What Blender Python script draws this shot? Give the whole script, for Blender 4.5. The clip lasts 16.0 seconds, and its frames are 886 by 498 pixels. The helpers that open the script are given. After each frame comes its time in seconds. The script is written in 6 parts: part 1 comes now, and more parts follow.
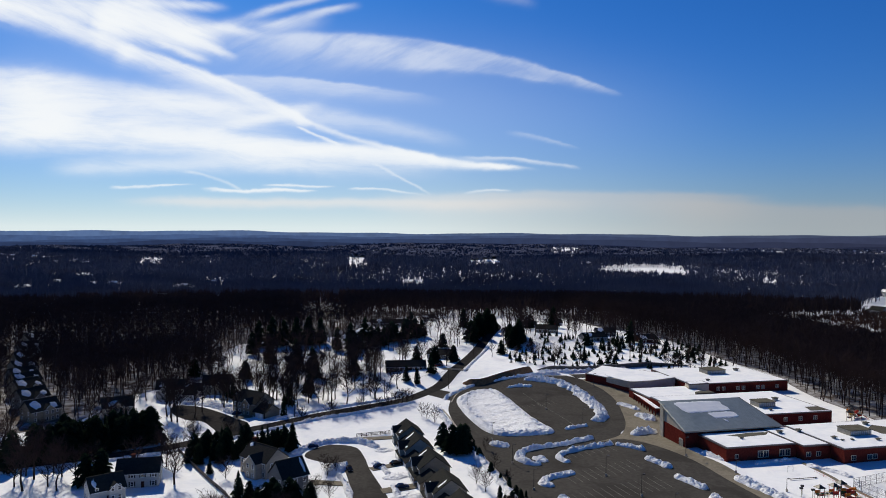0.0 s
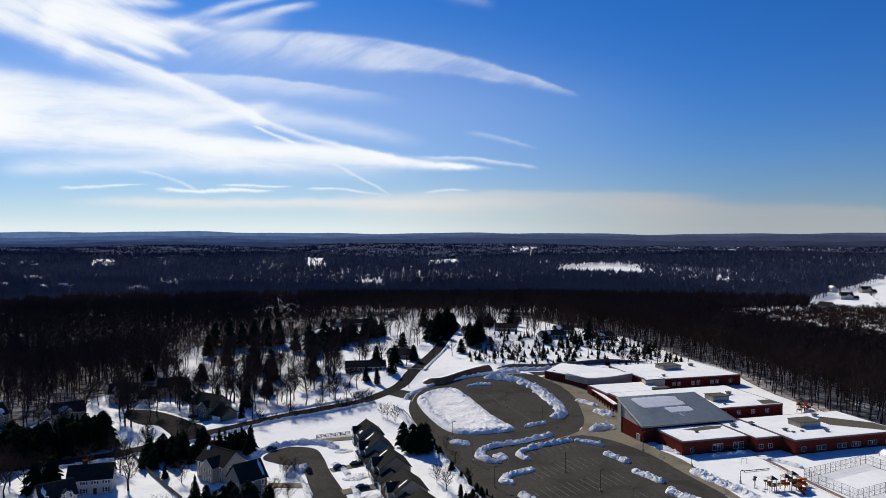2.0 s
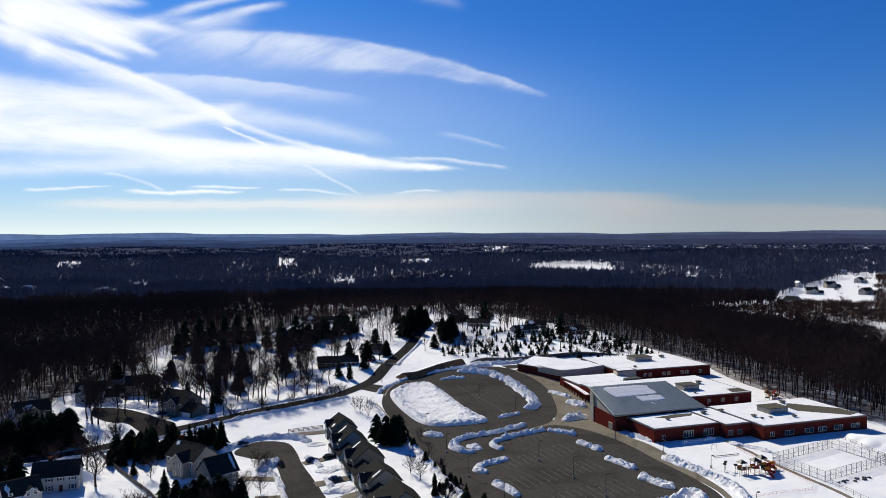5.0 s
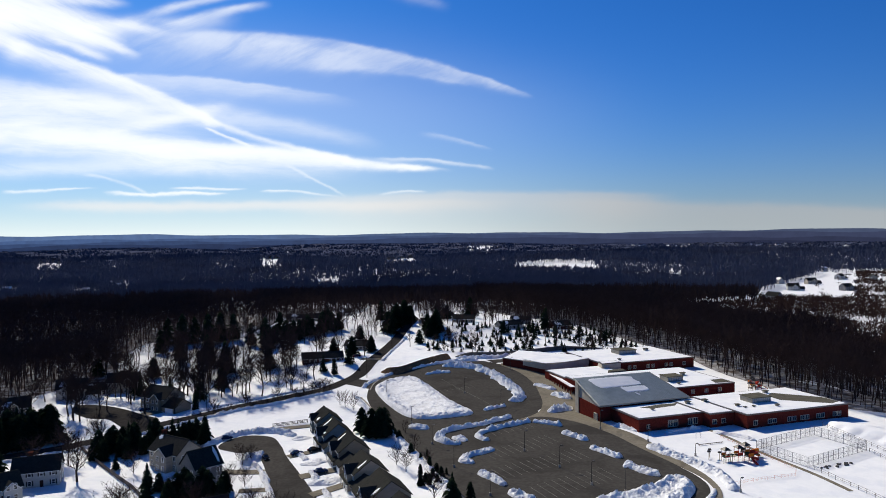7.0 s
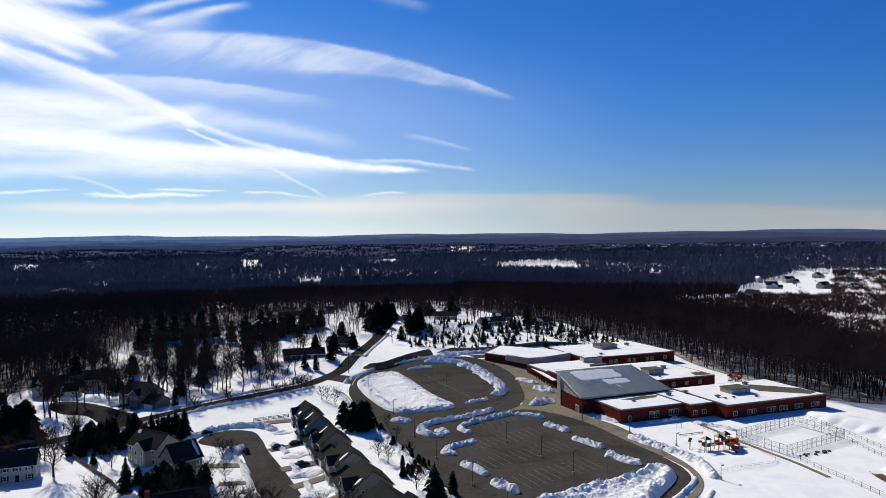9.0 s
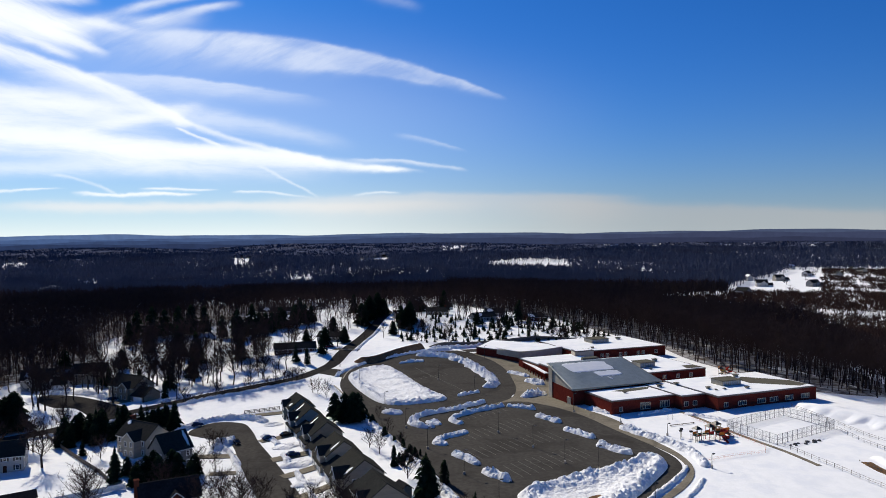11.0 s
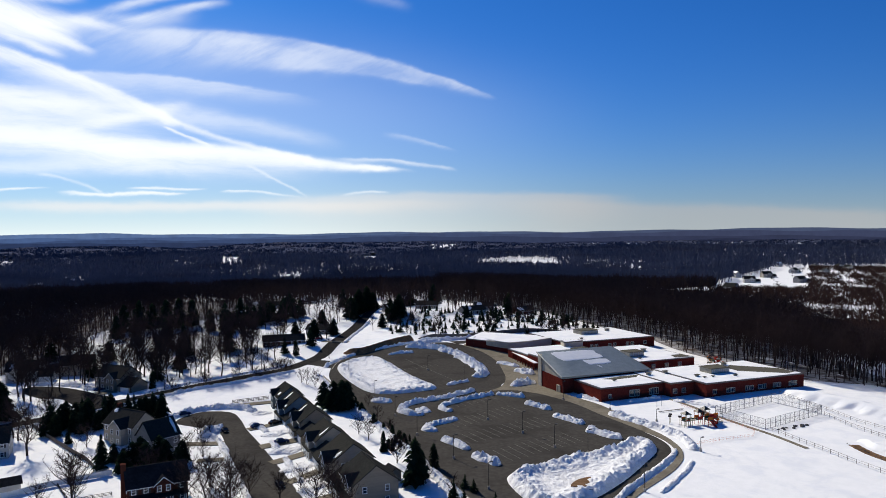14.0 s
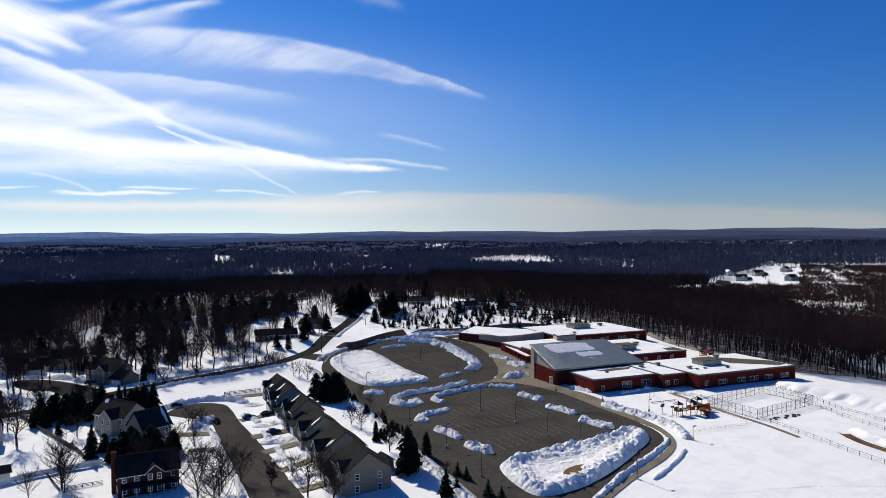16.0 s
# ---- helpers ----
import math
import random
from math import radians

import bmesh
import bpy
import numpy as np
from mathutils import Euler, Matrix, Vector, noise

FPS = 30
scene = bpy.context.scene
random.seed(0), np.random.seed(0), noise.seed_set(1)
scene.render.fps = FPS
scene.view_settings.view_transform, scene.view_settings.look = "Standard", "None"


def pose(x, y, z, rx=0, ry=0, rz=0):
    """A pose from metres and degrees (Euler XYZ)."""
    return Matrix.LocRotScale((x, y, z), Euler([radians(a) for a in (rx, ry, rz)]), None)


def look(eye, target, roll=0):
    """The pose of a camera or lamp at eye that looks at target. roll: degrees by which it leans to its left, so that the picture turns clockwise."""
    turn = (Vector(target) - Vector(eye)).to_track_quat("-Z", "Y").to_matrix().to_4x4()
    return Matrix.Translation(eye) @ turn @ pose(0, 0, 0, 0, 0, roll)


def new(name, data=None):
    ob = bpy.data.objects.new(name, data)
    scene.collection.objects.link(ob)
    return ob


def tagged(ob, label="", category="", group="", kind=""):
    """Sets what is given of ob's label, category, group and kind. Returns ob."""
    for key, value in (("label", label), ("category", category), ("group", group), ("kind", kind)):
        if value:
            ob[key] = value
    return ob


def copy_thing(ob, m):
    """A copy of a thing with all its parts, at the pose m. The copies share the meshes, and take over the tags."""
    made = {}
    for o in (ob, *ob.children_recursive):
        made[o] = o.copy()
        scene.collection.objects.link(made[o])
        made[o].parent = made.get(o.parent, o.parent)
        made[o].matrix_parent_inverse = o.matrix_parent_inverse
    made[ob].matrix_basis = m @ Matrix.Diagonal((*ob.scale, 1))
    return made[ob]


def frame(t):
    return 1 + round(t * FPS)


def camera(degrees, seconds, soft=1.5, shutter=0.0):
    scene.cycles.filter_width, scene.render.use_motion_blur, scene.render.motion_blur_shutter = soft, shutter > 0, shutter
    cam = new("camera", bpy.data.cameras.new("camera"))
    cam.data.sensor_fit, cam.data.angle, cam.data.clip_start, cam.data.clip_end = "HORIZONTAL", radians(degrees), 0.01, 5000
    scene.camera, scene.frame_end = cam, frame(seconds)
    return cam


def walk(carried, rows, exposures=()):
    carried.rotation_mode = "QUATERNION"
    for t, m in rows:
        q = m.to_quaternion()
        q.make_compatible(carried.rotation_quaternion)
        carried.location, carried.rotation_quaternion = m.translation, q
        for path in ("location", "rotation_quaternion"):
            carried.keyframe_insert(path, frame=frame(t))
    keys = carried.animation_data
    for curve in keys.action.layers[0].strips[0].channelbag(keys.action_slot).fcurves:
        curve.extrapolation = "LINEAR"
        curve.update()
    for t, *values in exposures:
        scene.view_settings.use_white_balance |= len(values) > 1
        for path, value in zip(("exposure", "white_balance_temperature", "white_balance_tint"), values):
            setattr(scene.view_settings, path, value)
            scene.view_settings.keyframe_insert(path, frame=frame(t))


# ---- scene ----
# ------------------------------------------------------------ camera: rows of t, x, y, z, yaw, pitch, roll
cam = camera(61.9, 16.0, 0.9)
PATH = [
    (0.0, 1.23, -16.11, 80.42, 0.760, -1.570, 0.335),
    (0.1, 1.23, -16.09, 80.45, -0.371, -1.567, 0.291),
    (0.2, 1.23, -16.07, 80.48, -0.828, -1.566, 0.273),
    (0.3, 1.23, -16.05, 80.51, -1.357, -1.565, 0.252),
    (0.4, 1.23, -16.03, 80.54, -1.573, -1.564, 0.244),
    (0.5, 1.23, -16.01, 80.57, -1.646, -1.564, 0.241),
    (1.0, 1.24, -15.91, 80.56, -1.832, -1.552, 0.236),
    (1.5, 1.24, -15.80, 80.40, -2.018, -1.548, 0.214),
    (2.0, 1.25, -15.70, 80.10, -2.387, -1.574, 0.085),
    (2.5, 1.25, -15.60, 79.70, -2.925, -1.595, -0.027),
    (3.0, 1.26, -15.50, 79.20, -3.260, -1.593, -0.098),
    (3.5, 1.26, -15.40, 78.61, -3.628, -1.574, -0.180),
    (4.0, 1.27, -15.30, 77.96, -3.972, -1.556, -0.181),
    (6.5, 1.29, -14.82, 74.07, -5.386, -1.500, -0.471),
    (7.0, 1.29, -14.72, 73.23, -5.738, -1.490, -0.524),
    (7.5, 1.30, -14.63, 72.39, -6.112, -1.466, -0.574),
    (8.0, 1.30, -14.54, 71.56, -6.471, -1.459, -0.595),
    (8.5, 1.31, -14.45, 70.73, -6.804, -1.421, -0.599),
    (9.0, 1.31, -14.36, 69.92, -7.137, -1.385, -0.591),
    (11.5, 1.34, -13.91, 66.08, -7.908, -1.418, -0.499),
    (12.0, 1.34, -13.83, 65.35, -8.085, -1.419, -0.526),
    (12.5, 1.35, -13.74, 64.64, -8.249, -1.435, -0.516),
    (13.0, 1.35, -13.66, 63.92, -8.303, -1.456, -0.510),
    (13.5, 1.36, -13.57, 63.21, -8.413, -1.472, -0.514),
    (14.0, 1.36, -13.49, 62.49, -8.604, -1.454, -0.506),
    (14.5, 1.37, -13.41, 61.74, -8.779, -1.452, -0.478),
    (15.0, 1.37, -13.33, 60.98, -8.923, -1.483, -0.453),
    (15.5, 1.37, -13.24, 60.18, -9.039, -1.483, -0.466),
    (16.0, 1.38, -13.17, 59.33, -9.152, -1.460, -0.403),
]


def aim(x, y, z, yaw, pitch, roll):
    a, b = radians(yaw), radians(pitch)
    way = Vector((-math.sin(a) * math.cos(b), math.cos(a) * math.cos(b), math.sin(b)))
    eye = Vector((x, y, z))
    return look(eye, eye + way, roll)


walk(cam, [(t, aim(*r)) for t, *r in PATH], [(0.0, -0.08), (1.0, -0.08), (2.5, 0.02), (4.0, 0.08), (16.0, 0.10)])

# ------------------------------------------------------------ sun and sky
SUN_AZ, SUN_EL = -24.0, 34.0
lamp = bpy.data.lights.new("sun", "SUN")
lamp.energy, lamp.angle, lamp.color = 5.0, radians(0.5), (1.0, 0.935, 0.80)
sun = new("sun", lamp)
to_sun = Vector((math.sin(radians(SUN_AZ)) * math.cos(radians(SUN_EL)), math.cos(radians(SUN_AZ)) * math.cos(radians(SUN_EL)), math.sin(radians(SUN_EL))))
sun.matrix_world = look(to_sun * 900, (0, 0, 0))


class Nodes:
    """Short hand for node trees."""

    def __init__(self, tree):
        self.t = tree
        tree.nodes.clear()

    def add(self, kind):
        return self.t.nodes.new(kind)

    def put(self, socket, value):
        if isinstance(value, bpy.types.NodeSocket):
            self.t.links.new(value, socket)
        else:
            socket.default_value = value

    def m(self, op, *args, clamp=False):
        n = self.add("ShaderNodeMath")
        n.operation, n.use_clamp = op, clamp
        for s, v in zip(n.inputs, args):
            self.put(s, v)
        return n.outputs[0]

    def ramp(self, x, a, b, lo=0.0, hi=1.0):
        n = self.add("ShaderNodeMapRange")
        n.interpolation_type = "SMOOTHSTEP"
        for s, v in zip(n.inputs, (x, a, b, lo, hi)):
            self.put(s, v)
        return n.outputs[0]

    def noise(self, vec, scale, detail=4.0, rough=0.55, dist=0.0):
        n = self.add("ShaderNodeTexNoise")
        self.put(n.inputs["Vector"], vec)
        n.inputs["Scale"].default_value, n.inputs["Detail"].default_value = scale, detail
        n.inputs["Roughness"].default_value, n.inputs["Distortion"].default_value = rough, dist
        return n.outputs["Fac"]

    def mix(self, f, a, b, blend="MIX"):
        n = self.add("ShaderNodeMix")
        n.data_type, n.blend_type = "RGBA", blend
        self.put(n.inputs[0], f)
        for s, v in ((n.inputs[6], a), (n.inputs[7], b)):
            self.put(s, v if isinstance(v, bpy.types.NodeSocket) else (*v, 1.0))
        return n.outputs[2]

    def xyz(self, x, y, z):
        n = self.add("ShaderNodeCombineXYZ")
        for s, v in zip(n.inputs, (x, y, z)):
            self.put(s, v)
        return n.outputs[0]


world = bpy.data.worlds.new("sky")
scene.world = world
world.use_nodes = True
N = Nodes(world.node_tree)
sky = N.add("ShaderNodeTexSky")
sky.sky_type, sky.sun_disc = "NISHITA", False
sky.sun_elevation, sky.sun_rotation = radians(SUN_EL), radians(SUN_AZ)
sky.altitude, sky.air_density, sky.dust_density, sky.ozone_density = 100.0, 1.0, 0.4, 2.5
turn = N.add("ShaderNodeMapping")
turn.inputs["Rotation"].default_value = (0, 0, radians(8.085))
N.put(turn.inputs["Vector"], N.add("ShaderNodeTexCoord").outputs["Generated"])
sep = N.add("ShaderNodeSeparateXYZ")
N.put(sep.inputs[0], turn.outputs[0])
ahead = N.m("MAXIMUM", sep.outputs[1], 0.02)
# the sky's plane coordinates: to the right and up, in units of the distance ahead
sx = N.m("DIVIDE", sep.outputs[0], ahead)
sz = N.m("DIVIDE", sep.outputs[2], ahead)
front = N.ramp(sep.outputs[1], 0.05, 0.45)
warp = N.noise(N.xyz(sx, N.m("MULTIPLY", sz, 2.2), 0.0), 5.0, 5.0, 0.6)
warp2 = N.noise(N.xyz(sx, N.m("MULTIPLY", sz, 2.0), 3.7), 22.0, 4.0, 0.6)
wx = N.m("ADD", sx, N.m("MULTIPLY", N.m("SUBTRACT", warp2, 0.5), 0.008))
wz = N.m("ADD", N.m("ADD", sz, N.m("MULTIPLY", N.m("SUBTRACT", warp, 0.5), 0.020)), N.m("MULTIPLY", N.m("SUBTRACT", warp2, 0.5), 0.005))


def streak(x0, z0, x1, z1, bow, above0, below0, above1, below1, dense, taper0=0.15, taper1=0.15):
    """One cirrus streak from one place of the sky to another; bow lifts its middle; its widths above and below the line run from end to end."""
    dx, dz = x1 - x0, z1 - z0
    length = math.hypot(dx, dz)
    ux, uz = dx / length, dz / length
    px, pz = N.m("SUBTRACT", wx, x0), N.m("SUBTRACT", wz, z0)
    s = N.m("DIVIDE", N.m("ADD", N.m("MULTIPLY", px, ux), N.m("MULTIPLY", pz, uz)), length)
    d = N.m("SUBTRACT", N.m("MULTIPLY", pz, ux), N.m("MULTIPLY", px, uz))
    arch = N.m("MULTIPLY", N.m("MULTIPLY", s, N.m("SUBTRACT", 1.0, s)), 4.0 * bow)
    off = N.m("SUBTRACT", d, arch)
    up = N.m("MAXIMUM", N.m("ADD", above0, N.m("MULTIPLY", s, above1 - above0)), 0.0012)
    down = N.m("MAXIMUM", N.m("ADD", below0, N.m("MULTIPLY", s, below1 - below0)), 0.0012)
    q = N.m("ADD", N.m("DIVIDE", N.m("MAXIMUM", off, 0.0), up), N.m("DIVIDE", N.m("MINIMUM", off, 0.0), down))
    body = N.m("POWER", 2.718, N.m("MULTIPLY", N.m("MULTIPLY", q, q), -1.0))
    ends = N.m("MULTIPLY", N.ramp(s, -taper0, taper0), N.ramp(s, 1.0 + taper1, 1.0 - taper1))
    return N.m("MULTIPLY", N.m("MULTIPLY", body, ends), dense)


def at(px, py):
    return (px - 784) / 1307, (408.6 + (784 - px) * 0.0092 - py) / 1307


def wisp(below, x0, y0, x1, y1, bow, above0, below0, above1, below1, *shape):
    """Adds a streak between two places of a sky chart 1568 wide to those below it: bow, half widths, density, tapers."""
    return N.m("ADD", below, streak(*at(x0, y0), *at(x1, y1), *[k / 1307 for k in (bow, above0, below0, above1, below1)], *shape))


# feathered: the plume and the tufts high up
feather = 0.0
feather = wisp(feather, 290, 62, 868, 170, 31, 7, 55, 3, 6, 0.34, 0.35, 0.05)
feather = wisp(feather, 180, 62, 560, 100, 10, 16, 34, 8, 26, 0.26, 0.3, 0.3)
feather = wisp(feather, 440, 112, 770, 153, 6, 18, 9, 8, 4, 0.17, 0.3, 0.1)
feather = wisp(feather, 250, 42, 405, 10, 4, 6, 9, 5, 6, 0.42, 0.2, 0.2)
feather = wisp(feather, 215, 22, 350, -8, 3, 6, 8, 5, 6, 0.50, 0.3, 0.2)
feather = wisp(feather, 130, 46, 330, 34, 0, 14, 18, 10, 14, 0.34, 0.3, 0.3)
feather = wisp(feather, 640, -14, 735, 14, 0, 10, 12, 8, 10, 0.08, 0.2, 0.2)
feather = wisp(feather, 705, 240, 806, 264, 3, 3, 6, 2, 4, 0.13, 0.2, 0.2)
# slanting: the bright mass by the sun and the long diagonal
slanted = 0.0
slanted = wisp(slanted, -460, -60, -20, 22, 0, 34, 30, 26, 32, 1.2, 0.1, 0.15)
slanted = wisp(slanted, -330, -30, -20, 82, 6, 8, 22, 7, 22, 0.9, 0.1, 0.08)
slanted = wisp(slanted, -90, 18, 130, 52, 6, 26, 34, 18, 30, 1.9, 0.1, 0.25)
slanted = wisp(slanted, 60, 45, 175, 92, 0, 9, 10, 5, 8, 0.85, 0.2, 0.2)
slanted = wisp(slanted, 30, 62, 120, 98, 0, 8, 8, 5, 7, 0.7, 0.2, 0.3)
slanted = wisp(slanted, 90, 46, 215, 54, 4, 11, 13, 6, 8, 0.7, 0.2, 0.3)
slanted = wisp(slanted, -60, -14, 130, 2, 0, 16, 12, 8, 8, 1.0, 0.2, 0.3)
slanted = wisp(slanted, -40, 74, 325, 213, 10, 7, 22, 4, 12, 1.15, 0.05, 0.05)
slanted = wisp(slanted, 300, 203, 570, 286, -11, 4, 5, 4, 6, 0.85, 0.04, 0.15)
slanted = wisp(slanted, 311, 226, 384, 260, 0, 2.2, 2.4, 2.2, 3, 0.95, 0.08, 0.2)
slanted = wisp(slanted, 455, 295, 550, 343, 2, 2.4, 2.4, 1.8, 2, 0.32, 0.1, 0.15)
slanted = wisp(slanted, 90, 310, 200, 342, 3, 2.6, 3, 2, 2.4, 0.32, 0.1, 0.1)
# lying: the veils and the bright body that runs out to a point
lying = 0.0
lying = wisp(lying, -560, 110, -160, 150, 0, 26, 50, 24, 48, 1.1, 0.1, 0.25)
lying = wisp(lying, -560, 215, -170, 228, 0, 42, 36, 38, 30, 1.4, 0.1, 0.25)
lying = wisp(lying, 60, 130, 510, 168, 8, 4, 42, 4, 16, 0.34, 0.2, 0.2)
lying = wisp(lying, -260, 150, 270, 196, 0, 24, 48, 14, 26, 1.15, 0.1, 0.35)
lying = wisp(lying, 130, 232, 335, 192, 4, 9, 12, 8, 9, 0.6, 0.3, 0.2)
lying = wisp(lying, -260, 225, 290, 268, 4, 38, 30, 22, 22, 1.5, 0.1, 0.25)
lying = wisp(lying, 170, 262, 700, 303, 6, 15, 28, 4, 4, 1.15, 0.15, 0.05)
lying = wisp(lying, 300, 262, 560, 290, 4, 8, 22, 6, 8, 0.9, 0.2, 0.2)
lying = wisp(lying, 480, 268, 720, 303, -4, 3, 4, 2.5, 3, 0.4, 0.15, 0.15)
lying = wisp(lying, 620, 283, 812, 299, 3, 3, 5, 2, 3, 0.40, 0.2, 0.08)
lying = wisp(lying, -160, 300, 470, 304, 4, 14, 14, 10, 14, 0.42, 0.1, 0.3)
lying = wisp(lying, 330, 205, 570, 246, 2, 16, 22, 10, 14, 0.26, 0.3, 0.3)
lying = wisp(lying, -60, 341, 80, 338, 0, 2.4, 3, 1.6, 2, 0.75, 0.1, 0.25)
lying = wisp(lying, 140, 344, 330, 342, 0, 2, 3, 1.5, 2.6, 1.0, 0.15, 0.12)
lying = wisp(lying, 255, 336, 366, 333, 0, 1.6, 2.2, 1.5, 2, 0.75, 0.2, 0.2)
lying = wisp(lying, 412, 338, 525, 345, 2, 1.6, 2.4, 1.4, 2, 0.60, 0.1, 0.3)
lying = wisp(lying, 625, 344, 695, 341, 1, 1.8, 2.2, 1.4, 2, 0.40, 0.2, 0.2)
# the low bank of haze, white under the sun and dun away from it
low_bank = 0.0
low_bank = wisp(low_bank, 30, 366, 760, 363, 1, 6, 8, 7, 12, 0.75, 0.15, 0.2)
low_bank = wisp(low_bank, 520, 353, 1090, 350, 2, 7, 40, 6, 40, 0.50, 0.15, 0.12)
low_bank = wisp(low_bank, 950, 364, 1650, 388, 2, 10, 36, 10, 30, 0.45, 0.15, 0.2)


def drawn_out(slope, stretch, seed):
    """Noise drawn out along a slope of the sky."""
    k = math.hypot(1.0, slope)
    along = N.m("ADD", N.m("MULTIPLY", wx, 1.0 / k), N.m("MULTIPLY", wz, slope / k))
    cross = N.m("SUBTRACT", N.m("MULTIPLY", wz, 1.0 / k), N.m("MULTIPLY", wx, slope / k))
    return N.noise(N.xyz(along, N.m("MULTIPLY", cross, stretch), seed), 7.0, 9.0, 0.62, 0.35)


veil = N.m("MULTIPLY", feather, N.ramp(drawn_out(0.42, 3.6, 0.0), 0.28, 0.70, 0.45, 1.40))
veil = N.m("ADD", veil, N.m("MULTIPLY", slanted, N.ramp(drawn_out(-0.42, 7.0, 2.0), 0.30, 0.66, 0.55, 1.25)))
veil = N.m("ADD", veil, N.m("MULTIPLY", lying, N.ramp(drawn_out(-0.06, 6.0, 5.0), 0.30, 0.68, 0.55, 1.25)))
veil = wisp(veil, -400, 150, 760, 200, 0, 150, 170, 90, 120, 0.14, 0.2, 0.35)
cover = N.m("MULTIPLY", N.m("SUBTRACT", 1.0, N.m("POWER", 2.718, N.m("MULTIPLY", veil, -1.5))), front, clamp=True)
blue = N.mix(1.0, sky.outputs[0], (0.088, 0.428, 0.990), "MULTIPLY")
# haze low over the horizon
away = N.ramp(sx, -0.30, 0.35)
lift = N.m("MULTIPLY", N.m("POWER", 2.718, N.m("DIVIDE", N.m("MAXIMUM", sz, 0.0), -0.070)), N.m("ADD", 0.12, N.m("MULTIPLY", front, 0.70)))
hazy = N.mix(lift, blue, N.mix(away, (11.2, 12.0, 11.8), (5.3, 5.9, 6.2)))
banked = N.mix(N.m("MULTIPLY", N.m("SUBTRACT", 1.0, N.m("POWER", 2.718, N.m("MULTIPLY", low_bank, -1.4))), front, clamp=True), hazy, N.mix(away, (10.8, 10.6, 10.3), (5.9, 5.7, 5.6)))
clouds = N.mix(N.m("MULTIPLY", cover, 0.97), banked, (12.3, 12.6, 12.7))
back = N.add("ShaderNodeBackground")
N.put(back.inputs[0], clouds)
back.inputs[1].default_value = 0.080
N.t.links.new(back.outputs[0], N.add("ShaderNodeOutputWorld").inputs[0])
# ------------------------------------------------------------ materials


def surface(name, c1, c2, scale, rough=0.8, bump=0.2, bump_scale=None, stain=None, stain_scale=0.05, stain_amount=0.5, metal=0.0, per_object=0.0, stretch=(1, 1, 1), gloss=0.0):
    """A matt surface: two tones of grain, stains at a larger scale and fine relief. Scales are per metre."""
    mat = bpy.data.materials.new(name)
    mat.use_nodes = True
    n = Nodes(mat.node_tree)
    place = n.add("ShaderNodeMapping")
    n.put(place.inputs[0], n.add("ShaderNodeNewGeometry").outputs["Position"])
    place.inputs["Scale"].default_value = stretch
    p = place.outputs[0]
    grain = n.noise(p, scale, 5.0, 0.6)
    colour = n.mix(n.ramp(grain, 0.3, 0.7), c1, c2)
    if stain:
        colour = n.mix(n.m("MULTIPLY", n.ramp(n.noise(p, stain_scale, 5.0, 0.6, 0.6), 0.45, 0.68), stain_amount), colour, stain)
    if per_object:
        rnd = n.add("ShaderNodeObjectInfo").outputs["Random"]
        colour = n.mix(1.0, colour, n.xyz(*[n.m("ADD", 1.0 - per_object, n.m("MULTIPLY", rnd, 2 * per_object))] * 3), "MULTIPLY")
    b = n.add("ShaderNodeBsdfPrincipled")
    n.put(b.inputs["Base Color"], colour)
    b.inputs["Roughness"].default_value, b.inputs["Metallic"].default_value = rough, metal
    b.inputs["Specular IOR Level"].default_value = 0.4 if metal else gloss
    if bump:
        rel = n.add("ShaderNodeBump")
        rel.inputs["Strength"].default_value, rel.inputs["Distance"].default_value = bump, 0.6 / (bump_scale or scale)
        n.put(rel.inputs["Height"], n.noise(p, bump_scale or scale, 4.0, 0.6))
        n.put(b.inputs["Normal"], rel.outputs[0])
    n.t.links.new(b.outputs[0], n.add("ShaderNodeOutputMaterial").inputs[0])
    return mat


def glass(name, tone):
    mat = bpy.data.materials.new(name)
    mat.use_nodes = True
    b = mat.node_tree.nodes["Principled BSDF"]
    b.inputs["Base Color"].default_value, b.inputs["Roughness"].default_value = (*tone, 1), 0.08
    b.inputs["Specular IOR Level"].default_value = 0.7
    return mat


SNOW = surface("snow", (0.82, 0.82, 0.81), (0.865, 0.86, 0.85), 0.35, 0.7, 0.20, 0.9, (0.68, 0.70, 0.74), 0.12, 0.5)
PILED = surface("ploughed_snow", (0.77, 0.765, 0.76), (0.89, 0.885, 0.875), 1.2, 0.75, 1.0, 1.7, (0.50, 0.48, 0.45), 0.35, 0.30)
ASPHALT = surface("asphalt", (0.052, 0.048, 0.043), (0.072, 0.067, 0.060), 0.8, 0.85, 0.15, 6.0, (0.038, 0.035, 0.032), 0.06, 0.7)
OLD_ROAD = surface("worn_asphalt", (0.027, 0.025, 0.024), (0.039, 0.037, 0.035), 0.7, 0.85, 0.15, 6.0, (0.024, 0.023, 0.023), 0.08, 0.7)
WALK = surface("concrete_walk", (0.17, 0.150, 0.115), (0.22, 0.195, 0.15), 0.9, 0.85, 0.1, 4.0, (0.11, 0.095, 0.075), 0.12, 0.6)
KERB = surface("kerb_concrete", (0.32, 0.29, 0.25), (0.40, 0.37, 0.32), 1.5, 0.85, 0.1, 6.0, (0.2, 0.17, 0.14), 0.2, 0.6)
PAINT = surface("road_paint", (0.16, 0.155, 0.14), (0.23, 0.22, 0.19), 2.5, 0.7, 0.0, None, (0.05, 0.047, 0.044), 0.8, 0.8)
